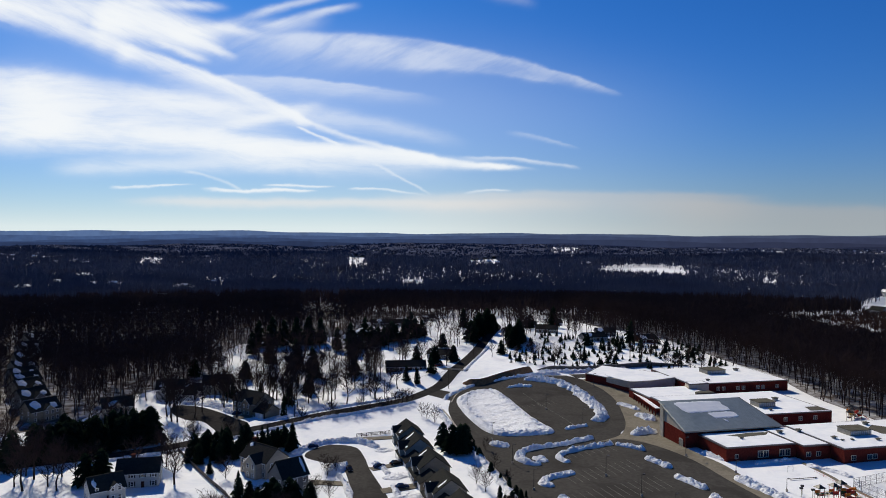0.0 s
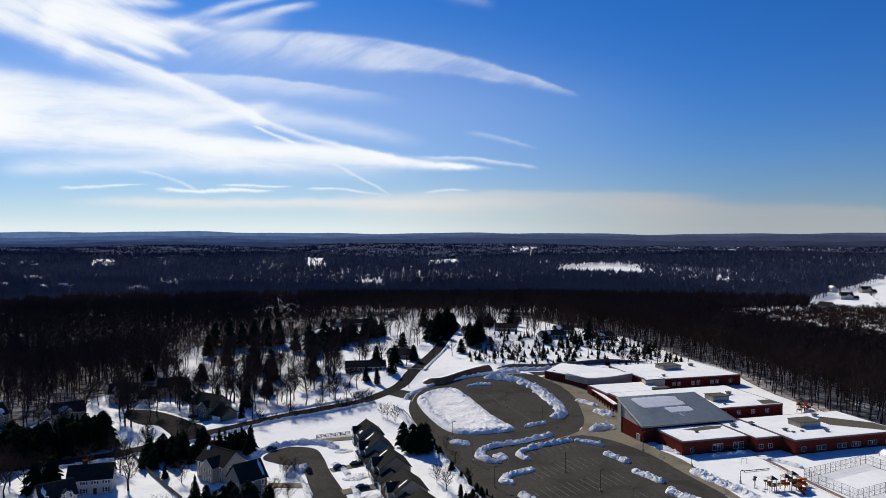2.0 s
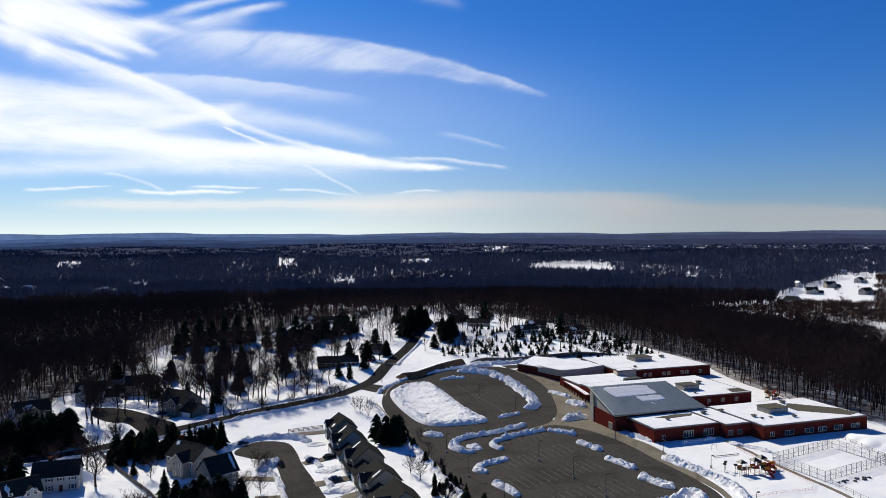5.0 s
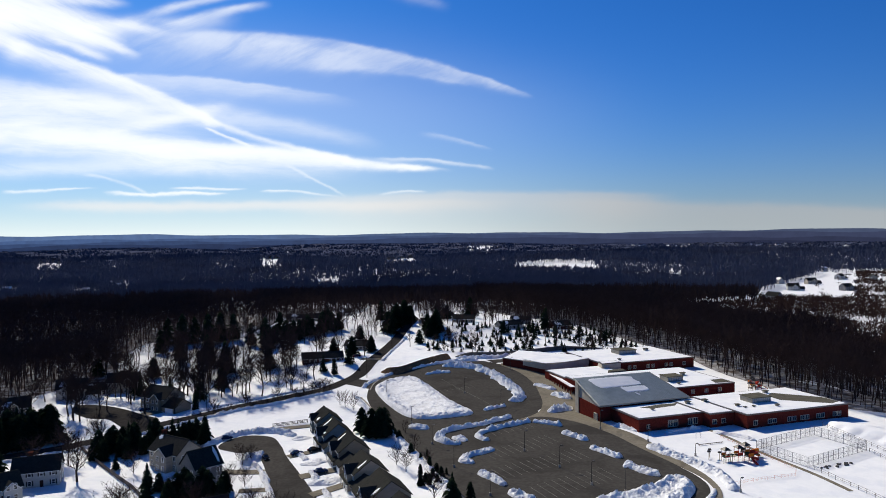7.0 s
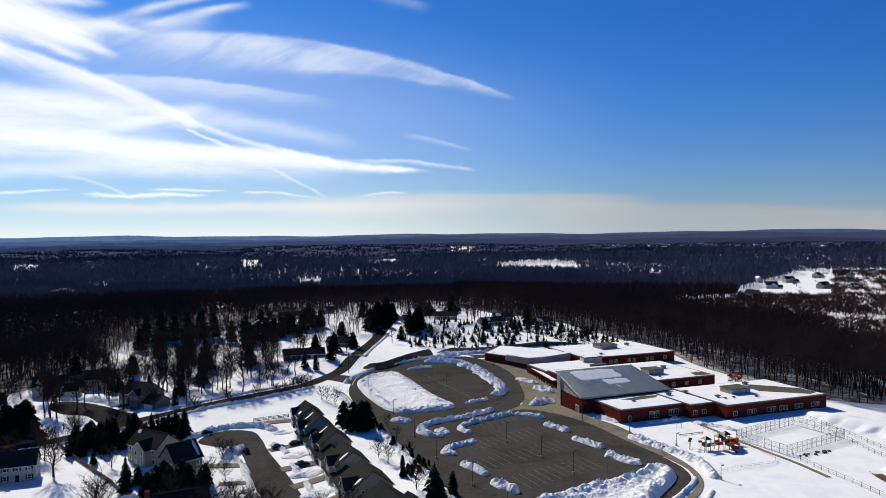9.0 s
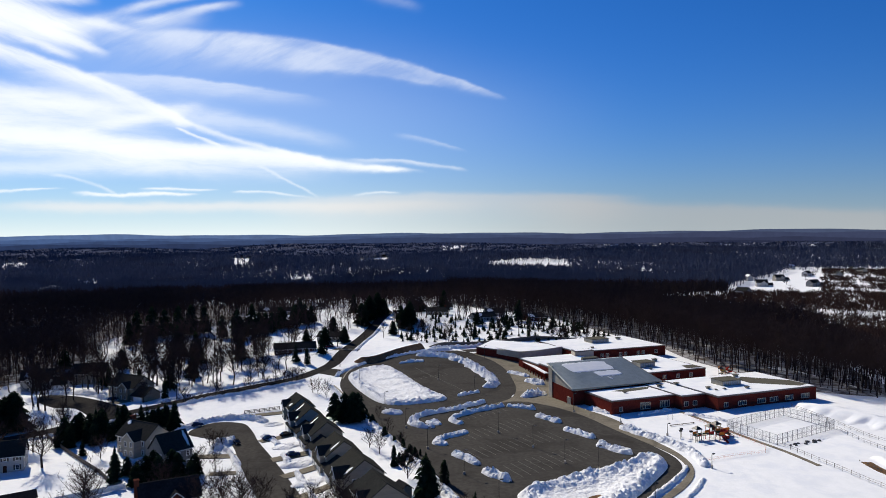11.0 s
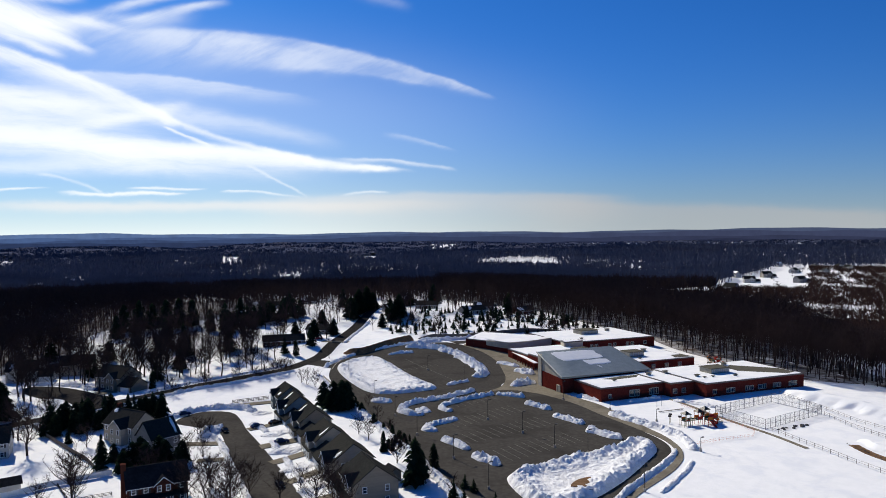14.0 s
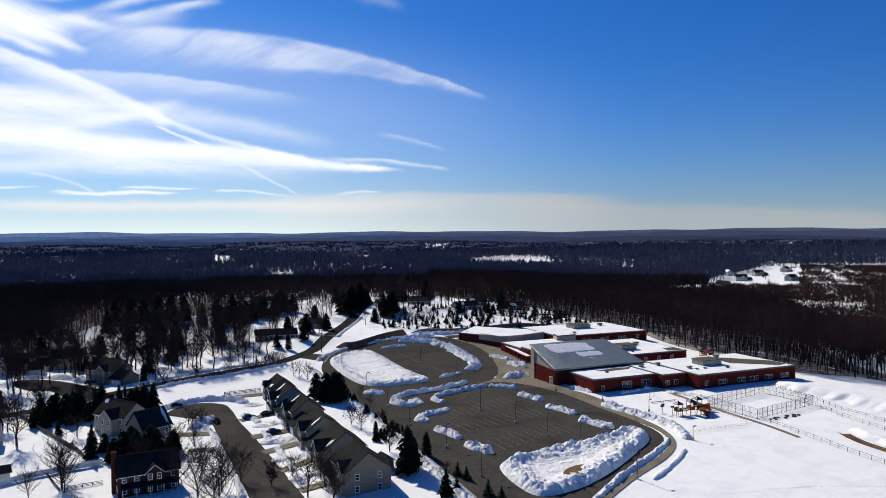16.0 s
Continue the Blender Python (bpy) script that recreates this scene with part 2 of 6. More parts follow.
BRICK = surface("red_brick", (0.112, 0.020, 0.015), (0.155, 0.030, 0.021), 1.6, 0.85, 0.2, 5.0, (0.09, 0.018, 0.014), 0.12, 0.5)
BEIGE = surface("beige_panel", (0.50, 0.445, 0.345), (0.58, 0.52, 0.41), 0.6, 0.7, 0.05, 4.0, (0.30, 0.27, 0.22), 0.1, 0.5)
SEAM = surface("grey_green_metal", (0.25, 0.285, 0.275), (0.30, 0.335, 0.325), 0.5, 0.45, 0.03, 3.0, (0.16, 0.20, 0.20), 0.08, 0.6, 0.3)
FASCIA = surface("stone_coloured_panel", (0.42, 0.37, 0.29), (0.50, 0.445, 0.35), 0.5, 0.75, 0.06, 3.0, (0.25, 0.22, 0.18), 0.1, 0.5)
COPING = surface("coping_metal", (0.10, 0.085, 0.08), (0.14, 0.12, 0.11), 0.8, 0.5, 0.0, None, None, 1, 0, 0.4)
MEMBRANE = surface("roof_membrane", (0.085, 0.080, 0.062), (0.12, 0.112, 0.088), 0.5, 0.8, 0.1, 3.0, (0.11, 0.10, 0.09), 0.2, 0.6)
UNIT = surface("unit_metal", (0.26, 0.245, 0.20), (0.33, 0.31, 0.25), 0.8, 0.5, 0.05, 3.0, (0.16, 0.15, 0.13), 0.3, 0.5, 0.3)
DARK_STEEL = surface("dark_steel", (0.030, 0.028, 0.026), (0.045, 0.040, 0.038), 2.0, 0.5, 0.0, None, None, 1, 0, 0.5)
GALV = surface("galvanised_steel", (0.30, 0.31, 0.32), (0.40, 0.41, 0.42), 2.0, 0.5, 0.0, None, None, 1, 0, 0.6)
WHITE = surface("white_trim", (0.70, 0.70, 0.68), (0.78, 0.78, 0.76), 0.8, 0.6, 0.0, None, (0.6, 0.6, 0.58), 0.4, 0.4)
PANE = glass("window_pane", (0.02, 0.024, 0.03))
BARK = surface("bark", (0.032, 0.025, 0.022), (0.055, 0.044, 0.038), 1.2, 0.95, 0.4, 5.0, (0.025, 0.02, 0.018), 0.2, 0.5)
TWIGS = surface("bare_twigs", (0.034, 0.023, 0.022), (0.060, 0.041, 0.037), 0.3, 0.95, 0.0, None, (0.030, 0.023, 0.024), 0.02, 0.7)
# bare twigs of the far woods, with aerial haze mixed into the colour
HAZED_TWIGS = surface("haze_tinted_far_crowns", (0.056, 0.066, 0.104), (0.078, 0.088, 0.132), 0.05, 0.95, 0.0, None, (0.052, 0.052, 0.072), 0.006, 0.7)
NEEDLES = surface("conifer_needles", (0.010, 0.016, 0.010), (0.022, 0.034, 0.018), 0.9, 0.9, 0.0, None, (0.018, 0.018, 0.010), 0.15, 0.5, 0.0, 0.25)
# leaf litter and snow, the snow tone darkened for shade under the trees
SHADED_LITTER = surface("shaded_snowy_litter", (0.08, 0.06, 0.05), (0.46, 0.46, 0.47), 0.22, 0.9, 0.3, 1.5, (0.07, 0.05, 0.04), 0.09, 0.85)
EARTH = surface("brown_earth", (0.15, 0.088, 0.048), (0.21, 0.13, 0.076), 0.8, 0.95, 0.6, 1.5, (0.07, 0.046, 0.03), 0.15, 0.6)
BRUSH = surface("brush", (0.034, 0.021, 0.018), (0.056, 0.034, 0.028), 0.8, 0.95, 0.0, None, (0.06, 0.035, 0.025), 0.2, 0.6)
TIMBER = surface("weathered_timber", (0.12, 0.10, 0.085), (0.19, 0.165, 0.14), 1.5, 0.85, 0.2, 6.0, (0.08, 0.07, 0.06), 0.4, 0.5)


# ------------------------------------------------------------ mesh helpers
class Geo:
    """Collects corners and faces, and becomes one mesh."""

    def __init__(self):
        self.v, self.f = [], []

    def add(self, verts, faces):
        k = len(self.v)
        self.v.extend(tuple(p) for p in verts)
        self.f.extend(tuple(i + k for i in face) for face in faces)
        return self

    def box(self, x0, x1, y0, y1, z0, z1):
        return self.prism([(x0, y0), (x1, y0), (x1, y1), (x0, y1)], z0, z1)

    def prism(self, poly, z0, z1):
        """A plan polygon (counter-clockwise) raised from z0 to z1; either may be a list, corner by corner."""
        n = len(poly)
        lo = z0 if isinstance(z0, (list, tuple)) else [z0] * n
        hi = z1 if isinstance(z1, (list, tuple)) else [z1] * n
        v = [(x, y, z) for (x, y), z in zip(poly, lo)] + [(x, y, z) for (x, y), z in zip(poly, hi)]
        f = [tuple(range(n - 1, -1, -1)), tuple(range(n, 2 * n))] + [(i, (i + 1) % n, n + (i + 1) % n, n + i) for i in range(n)]
        return self.add(v, f)

    def rod(self, a, b, r0, r1=None, n=5, cap=True):
        a, b = Vector(a), Vector(b)
        r1 = r0 if r1 is None else r1
        q = (b - a).to_track_quat("Z", "Y")
        ring = [Vector((math.cos(2 * math.pi * i / n), math.sin(2 * math.pi * i / n), 0)) for i in range(n)]
        v = [a + q @ (p * r0) for p in ring] + [b + q @ (p * r1) for p in ring]
        f = [(i, (i + 1) % n, n + (i + 1) % n, n + i) for i in range(n)]
        if cap:
            f += [tuple(range(n - 1, -1, -1)), tuple(range(n, 2 * n))]
        return self.add(v, f)

    def mesh(self, name, mat, smooth=False):
        me = bpy.data.meshes.new(name)
        me.from_pydata(self.v, [], self.f)
        me.materials.append(mat)
        if smooth:
            me.polygons.foreach_set("use_smooth", [True] * len(me.polygons))
        return me


def thing(name, label, category, m=None, group="", kind=""):
    ob = new(name)
    ob.matrix_basis = m or Matrix()
    return tagged(ob, label, category, group, kind)


def part(name, geo, mat, parent, label="", smooth=False):
    """One mesh object under a thing or a part; geo may be a mesh already made."""
    ob = new(name, geo.mesh(name, mat, smooth) if isinstance(geo, Geo) else geo)
    ob.parent = parent
    return tagged(ob, label)


def solid(name, geo, mat, label, category, kind="", group="", smooth=False):
    """A thing of one mesh."""
    return tagged(new(name, geo.mesh(name, mat, smooth)), label, category, group, kind)


# ------------------------------------------------------------ lie of the land
SPOTS = np.array([
    (60,190,.3), (60,300,0), (90,240,.6), (130,190,1), (160,240,1), (190,300,.5), (150,380,.5), (80,392,1.2),
    (28,180,-.6), (8,250,-1.2), (-3,355,-1.2), (-31,322,-1.2), (-54,309,-2.2), (-34,300,-3.8), (-20,265,-4.5), (-44,255,-4.2), (-25,190,-4.2), (-60,180,-4.8),
    (-95,260,-5), (-72,317,-3.2), (-110,362,-6), (-170,280,-7), (0,400,2.2), (45,402,3.2), (105,430,3), (64,501,6),
    (-50,569,3.5), (54,654,1), (-220,450,-9), (215,430,-2), (262,310,-10), (330,540,-17), (320,230,-17), (-20,60,-5), (180,60,0),
])


def rise(x, y):
    """Height of the ground, for numbers or arrays."""
    x, y = np.asarray(x, float), np.asarray(y, float)
    d2 = (x[..., None] - SPOTS[:, 0]) ** 2 + (y[..., None] - SPOTS[:, 1]) ** 2
    w = 1 / (d2 + 200) ** 1.6
    z = (w * SPOTS[:, 2]).sum(-1) / w.sum(-1)
    r = np.hypot(x, y)
    k = np.clip((r - 550) / 700, 0, 1)
    k = k * k * (3 - 2 * k)
    far = -28 + 30 * np.clip((r - 1300) / 3300, 0, 1) ** 1.3
    roll = np.clip((r - 700) / 900, 0, 1) * (7 * np.sin(x / 310 + 1.3) * np.cos(y / 270 + x / 900) + 4 * np.sin(x / 130 + y / 210))
    ridge = np.clip((r - 3000) / 1400, 0, 1) * (5 * np.sin(x / 420 + 0.6) + 3 * np.sin(x / 171 + 2.0) + 2 * np.sin(x / 77))
    hill = 9 * np.exp(-((x - 780) ** 2 + (y - 1130) ** 2) / (2 * 260 ** 2))
    return z * (1 - k) + far * k + roll + ridge + hill - 45 * np.clip((r - 3590) / 500, 0, 1)


def ground_at(x, y):
    return float(rise(x, y))


def steps(lo, hi, fine, reach, growth=1.13):
    mid = list(np.arange(lo, hi + 0.1, fine))
    d, out = fine, []
    x = 0.0
    while x < reach:
        d = min(d * growth, 130)
        x += d
        out.append(x)
    return np.array([lo - o for o in out[::-1]] + mid + [hi + o for o in out])


gx, gy = steps(-240, 240, 4, 4700), steps(110, 520, 4, 4600)
gy = gy[gy > -1500]
GX, GY = np.meshgrid(gx, gy)
GZ = rise(GX, GY)
nx, ny = len(gx), len(gy)
idx = np.arange(nx * ny).reshape(ny, nx)
quads = np.stack([idx[:-1, :-1], idx[:-1, 1:], idx[1:, 1:], idx[1:, :-1]], -1).reshape(-1, 4)
land = bpy.data.meshes.new("ground")
land.from_pydata(np.stack([GX, GY, GZ], -1).reshape(-1, 3).tolist(), [], quads.tolist())
land.materials.append(SNOW)
land.polygons.foreach_set("use_smooth", [True] * len(land.polygons))
tagged(new("ground", land), "snow-covered rolling ground reaching to the horizon", "ground", kind="structure")


def smooth_line(pts, step=2.0, closed=False):
    """Points along a curve through pts, about step metres apart."""
    p = [np.array(q, float) for q in pts]
    n = len(p)
    out = []
    for i in range(n if closed else n - 1):
        a, b = p[i], p[(i + 1) % n]
        pre = p[i - 1] if closed or i > 0 else a
        post = p[(i + 2) % n] if closed or i + 2 < n else b
        k = max(2, int(np.linalg.norm(b - a) / step))
        for j in range(k):
            t = j / k
            out.append(0.5 * (2 * a + (b - pre) * t + (2 * pre - 5 * a + 4 * b - post) * t * t + (3 * a - pre - 3 * b + post) * t ** 3))
    if not closed:
        out.append(p[-1])
    return out


def ribbon(pts, width, lift, depth=0.25, step=3.0):
    """A strip of even or tapering width draped on the ground, with a small edge all round."""
    line = smooth_line(pts, step)
    n = len(line)
    v, f = [], []
    for i, p in enumerate(line):
        d = line[min(i + 1, n - 1)] - line[max(i - 1, 0)]
        d = d / np.linalg.norm(d)
        s = np.array([-d[1], d[0]])
        w = width if not isinstance(width, tuple) else width[0] + (width[1] - width[0]) * i / (n - 1)
        for k, drop in ((-0.5, depth), (-0.5, 0), (-0.17, 0), (0.17, 0), (0.5, 0), (0.5, depth)):
            q = p + s * w * k
            v.append((q[0], q[1], ground_at(*q) + lift - drop))
    for i in range(n - 1):
        for k in range(5):
            a = i * 6 + k
            f.append((a, a + 6, a + 7, a + 1))
    g = Geo()
    g.add(v, f)
    return g


def inside(poly, x, y):
    hit = False
    n = len(poly)
    for i in range(n):
        (x0, y0), (x1, y1) = poly[i], poly[i - 1]
        if (y0 > y) != (y1 > y) and x < (x1 - x0) * (y - y0) / (y1 - y0) + x0:
            hit = not hit
    return hit


def sheet(outline, lift, cell=3.0, edge=0.25, bulge=None, step=2.0):
    """A closed outline filled with a sheet draped on the ground; bulge(x, y, inset) adds height inside."""
    rim = smooth_line(outline, step, True)
    rim = [tuple(p) for p in rim]
    n = len(rim)
    pts = [Vector(p) for p in rim]
    xs, ys = [p[0] for p in rim], [p[1] for p in rim]
    R = np.array(rim)
    rnd = random.Random(int(abs(xs[0] * 13 + ys[0] * 7)))
    for i in range(int((max(xs) - min(xs)) / cell) + 1):
        for j in range(int((max(ys) - min(ys)) / cell) + 1):
            x, y = min(xs) + (i + 0.5 + rnd.uniform(-0.25, 0.25)) * cell, min(ys) + (j + 0.5 + rnd.uniform(-0.25, 0.25)) * cell
            if inside(rim, x, y) and np.hypot(R[:, 0] - x, R[:, 1] - y).min() > cell * 0.5:
                pts.append(Vector((x, y)))
    from mathutils.geometry import delaunay_2d_cdt
    vs, _, faces, _, _, _ = delaunay_2d_cdt(pts, [], [list(range(n))], 1, 1e-4)
    g = Geo()
    v = []
    for p in vs:
        inset = float(np.hypot(R[:, 0] - p[0], R[:, 1] - p[1]).min())
        v.append((p[0], p[1], ground_at(p[0], p[1]) + lift + (bulge(p[0], p[1], inset) if bulge else 0)))
    g.add(v, [tuple(face) for face in faces])
    if edge:
        k = len(v)
        g.add([(x, y, ground_at(x, y) + lift) for x, y in rim] + [(x, y, ground_at(x, y) + lift - edge) for x, y in rim], [(i, i + n, (i + 1) % n + n, (i + 1) % n) for i in range(n)])
    return g
# ------------------------------------------------------------ paving
solid("car_park", sheet([(0, 326), (4, 350), (18, 369.5), (48, 376.5), (64, 379.5), (76, 358), (78.5, 332), (77, 306), (74, 286), (68, 273), (78, 257), (86, 238), (90, 220), (94, 204), (96.3, 188), (93.2, 177), (82.7, 166), (68, 152), (50, 134), (38, 136), (31.5, 163), (26, 188), (19, 224), (9.5, 261), (1, 305)], 0.10), ASPHALT,
      "dark grey asphalt school car park with faded bay lines", "car park", "structure")
solid("school_drive", ribbon([(66, 380), (78, 384), (90, 390), (110, 393)], 9, 0.09), ASPHALT, "asphalt service drive curving behind the school", "road", "structure")
solid("lot_entrance", ribbon([(-12, 354), (-4, 347), (6, 338), (16, 330)], (11, 16), 0.085), ASPHALT, "asphalt entrance joining the car park to the road", "road", "structure")
ROAD_LINE = [(-215, 215), (-160, 243), (-125, 256), (-107.3, 267.1), (-92.1, 281.3), (-74.4, 293.5), (-54.9, 310.5), (-43.9, 318.2), (-32.1, 325.1), (-20, 336), (-8, 357), (-1.5, 376), (7.5, 412), (19.5, 468), (29, 515), (36, 560), (36, 610)]
solid("main_road", ribbon(ROAD_LINE, 7.0, 0.12), OLD_ROAD, "worn grey two-lane country road between snowy verges", "road", "structure")
solid("cul_de_sac", sheet([(-52, 262), (-46, 268.5), (-36, 266), (-31, 254), (-26.4, 236), (-15.5, 202.5), (-8, 176), (2, 132), (-8, 128), (-16.5, 164), (-20.5, 180), (-28, 206), (-37, 241), (-46, 248), (-53, 254)], 0.11), ASPHALT, "dark asphalt cul-de-sac lane with a turning bulb", "road", "structure")
solid("far_lane", sheet([(-131, 334), (-119, 331), (-104, 316), (-93, 304), (-86, 297), (-84, 287.5), (-92, 281.5), (-98, 289), (-107, 301), (-116, 305), (-128, 320)], 0.10), OLD_ROAD, "pale asphalt turning circle among far houses", "road", "structure")
solid("entrance_walk", sheet([(57, 263.5), (66.5, 271.5), (72.6, 286), (76, 306), (78.2, 330), (76, 352), (70, 370), (75, 374), (85, 357), (93, 345), (92, 300), (85, 268), (89, 248), (93.4, 236), (95.8, 224), (97.3, 207), (99, 190.6), (96.8, 177), (89.1, 165.4), (73.6, 151.4), (59, 136.8), (58, 138), (72, 152.5), (88, 167.5), (94.8, 177), (97, 189), (93.8, 204.8), (89.6, 220.6), (85.4, 238.4), (77.3, 256.6), (67.5, 266.5)], 0.17, 2.5), WALK,
      "tan concrete forecourt and pavement along the school", "pavement", "structure")
solid("court_path", ribbon([(122, 238), (124.3, 225), (125, 214), (127.6, 198), (130, 186), (131.5, 173)], 1.4, 0.10), WALK, "narrow concrete path between snow beside the court", "path", "structure")
solid("lot_kerb", ribbon([(-3, 318), (1.5, 300), (9, 261), (18.5, 224), (25.6, 188), (31, 163), (36, 140)], 0.6, 0.28, 0.5), KERB, "concrete kerb along the car park", "kerb", "structure")
solid("lot_kerb", ribbon([(1, 330), (5, 350), (18, 370), (48, 377), (63, 380)], 0.5, 0.28, 0.5), KERB, "concrete kerb along the car park", "kerb", "structure")

# bay lines: rows of long double bays and single bays
stripes = thing("bay_lines", "faded white painted parking bay lines", "marking", kind="structure")


def bay_rows(x0, y0, ax, ay, count, gap, length, lean):
    """Painted lines side by side from (x0, y0) along (ax, ay), each length long in the direction lean degrees."""
    a = math.hypot(ax, ay)
    lx, ly = math.cos(radians(lean)) * length, math.sin(radians(lean)) * length
    for i in range(count):
        p = np.array((x0 + ax / a * gap * i, y0 + ay / a * gap * i))
        part("bay_line", ribbon([p, p + (lx / 2, ly / 2), p + (lx, ly)], 0.12, 0.115, 0.01, 6), PAINT, stripes)


LEAN = -73.0
bay_rows(46, 190, 27, 14.5, 11, 2.75, 11.0, LEAN)
bay_rows(38, 208, 31, 16.5, 13, 2.75, 11.0, LEAN)
bay_rows(38, 228, 27, 14.3, 11, 2.75, 10.5, LEAN)
bay_rows(42, 249.5, 22, 9, 8, 2.75, 5.2, LEAN)
bay_rows(33, 322, 22, 10, 7, 2.75, 5.0, LEAN)
part("bay_line", ribbon([(36.2, 345.5), (44, 316), (52.2, 285)], 0.14, 0.115, 0.01, 6), PAINT, stripes)


# ------------------------------------------------------------ snow heaped by the plough
def lumps(x, y, size, seed=0.0):
    return noise.noise(Vector((x / size, y / size, seed)))


def rough(x, y, seed):
    return 0.48 * abs(lumps(x, y, 3.6, seed)) * 2 + 0.32 * abs(lumps(x, y, 1.5, seed + 5)) * 2 + 0.30 * abs(lumps(x, y, 0.75, seed + 9)) * 2 + 0.12


def heap(pts, width, height, seed, jag=1.0):
    """A ridge of ploughed snow along a line, uneven and cut off at its ends."""
    line = smooth_line(pts, 0.42)
    n = len(line)
    across = 15 if width > 3 else 11
    v, f = [], []
    for i, p in enumerate(line):
        d = line[min(i + 1, n - 1)] - line[max(i - 1, 0)]
        d = d / np.linalg.norm(d)
        s = np.array([-d[1], d[0]])
        end = min(1.0, min(i, n - 1 - i) * 0.42 / (width * 0.5) + 0.02) ** 0.5
        w = width * end * (0.82 + 0.45 * lumps(p[0], p[1], 4.0, seed))
        for k in range(across):
            u = 2 * k / (across - 1) - 1
            q = p + s * u * w / 2
            top = max(0.0, 1 - abs(u) ** 2.2) ** 0.75
            z = height * 0.80 * end * (top if jag == 1 else 0.5 + 0.5 * math.cos(math.pi * u)) * (1 - jag + jag * (0.25 + 1.15 * rough(q[0], q[1], seed)))
            v.append((q[0], q[1], ground_at(*q) + 0.02 + z + 0.12 * top * jag))
    for i in range(n - 1):
        for k in range(across - 1):
            a = i * across + k
            f.append((a, a + across, a + across + 1, a + 1))
    g = Geo()
    return g.add(v, f)


def snow_bank(pts, width, height, label="ploughed snow bank lying along the asphalt", group="snow banks", seed=None):
    s = seed if seed is not None else (pts[0][0] * 0.37 + pts[0][1] * 0.11)
    return solid("snow_bank", heap(pts, width, height, s), PILED, label, "snow bank", group=group)


def snow_island(outline, rim, mid, label):
    """A kerbed island filled with snow, with ploughed heaps round its rim."""
    seed = outline[0][0]

    def bulge(x, y, inset):
        r = min(1.0, inset / 2.2) * max(0.0, 1 - max(0.0, inset - 2.2) / 6.0)
        return min(1, inset / 0.8) * (mid * (0.5 + 0.5 * lumps(x, y, 6, seed)) + 0.62 * rim * r * (0.2 + 1.2 * rough(x, y, seed)) + 0.34 * rough(x * 1.3, y * 1.3, seed + 3))
    return solid("snow_island", sheet(outline, 0.13, 0.65, 0.2, bulge, 0.8), PILED, label, "snow island", group="car park islands")


snow_island([(3.5, 331), (8, 346), (15.6, 352), (24, 350), (30, 327), (37, 294), (42.5, 279.5), (37, 275), (19, 277), (9.5, 300)], 1.3, 1.0, "large car park island buried under trampled snow")
snow_island([(44.5, 167), (47.5, 147), (58, 148), (71, 158), (84, 172), (91, 181), (92, 189), (86, 190.5), (80, 184.5), (67, 179.5), (55, 173)], 2.2, 0.6, "large car park island ringed with ploughed snow heaps")
solid("bare_patch", sheet([(57.5, 155.5), (60, 159), (64, 160.5), (64.5, 157.5), (61.5, 155)], 1.35, 1.0, 1.2, None, 0.8), EARTH, "bare brown earth showing through the island snow", "bare patch")
snow_bank([(39, 371), (47, 369), (55, 364), (62, 350), (65.5, 330), (67, 312), (65, 297), (60, 294)], 7.5, 2.2, "thick ploughed snow bank curving round the upper car park")
snow_bank([(29, 357), (35, 358.5), (42, 358)], 3.4, 1.3)
snow_bank([(47, 281), (52, 283.5), (57, 286)], 2.6, 1.2)
snow_bank([(15.5, 265), (19, 262.5), (23, 260)], 6.0, 1.7)
snow_bank([(32.5, 238.5), (28, 240), (25.5, 246), (28, 254), (34, 258), (44, 262), (56, 269)], 3.6, 1.6, "hooked bank of ploughed snow on a car park island")
snow_bank([(30, 246), (33, 244), (34.5, 241)], 5.0, 1.5)
snow_bank([(42.5, 240), (40, 244), (40.5, 249), (46, 253.5), (54, 257.5), (62, 260.5)], 3.4, 1.5)
snow_bank([(33.5, 215), (31, 219), (33, 223.5), (38, 226.5), (42.5, 229)], 4.4, 1.6)
snow_bank([(34, 206), (36.5, 200), (39.5, 192.5)], 3.8, 1.5)
snow_bank([(40, 188), (42, 183), (45, 177)], 4.0, 1.6)
snow_bank([(62.5, 259.5), (67, 256), (71.5, 250.5)], 3.2, 1.4)
snow_bank([(69, 242), (72, 237), (75.3, 230.5)], 4.0, 1.6)
snow_bank([(74, 223.5), (77, 218), (80.3, 211)], 4.0, 1.6)
snow_bank([(78.8, 204.5), (82, 199), (85.6, 193)], 4.2, 1.6)
snow_bank([(78, 325), (82, 318), (85, 312)], 4.0, 1.3, "snow heap in a planting bed before the entrance")
snow_bank([(81, 304), (84, 299), (87, 294)], 6.0, 2.0, "snow heap in a planting bed before the entrance")
snow_bank([(72, 272), (77, 276), (83, 277)], 7.0, 2.2, "snow heap in a planting bed before the entrance")
snow_bank([(91, 249), (94, 243.5), (96, 239)], 3.2, 1.2, "snow heap beside the gymnasium wall")
snow_bank([(93, 222), (97, 212), (101, 202), (103, 190), (101, 178)], 5.0, 1.6, "rough snow bank thrown up beside the pavement")
snow_bank([(96, 180), (93, 175.5), (84, 166), (72, 154.5), (60, 141)], 2.2, 1.0, "narrow snow strip between drive and pavement")
snow_bank([(96, 170), (89, 161.5), (78, 150.5)], 2.0, 0.6, "rough snow bank thrown up beside the pavement")
snow_bank([(-6, 320), (0, 296), (7, 262), (16.5, 225), (24, 187), (29.5, 162), (34, 140)], 4.2, 1.2, "long snow bank along the outer kerb of the car park")
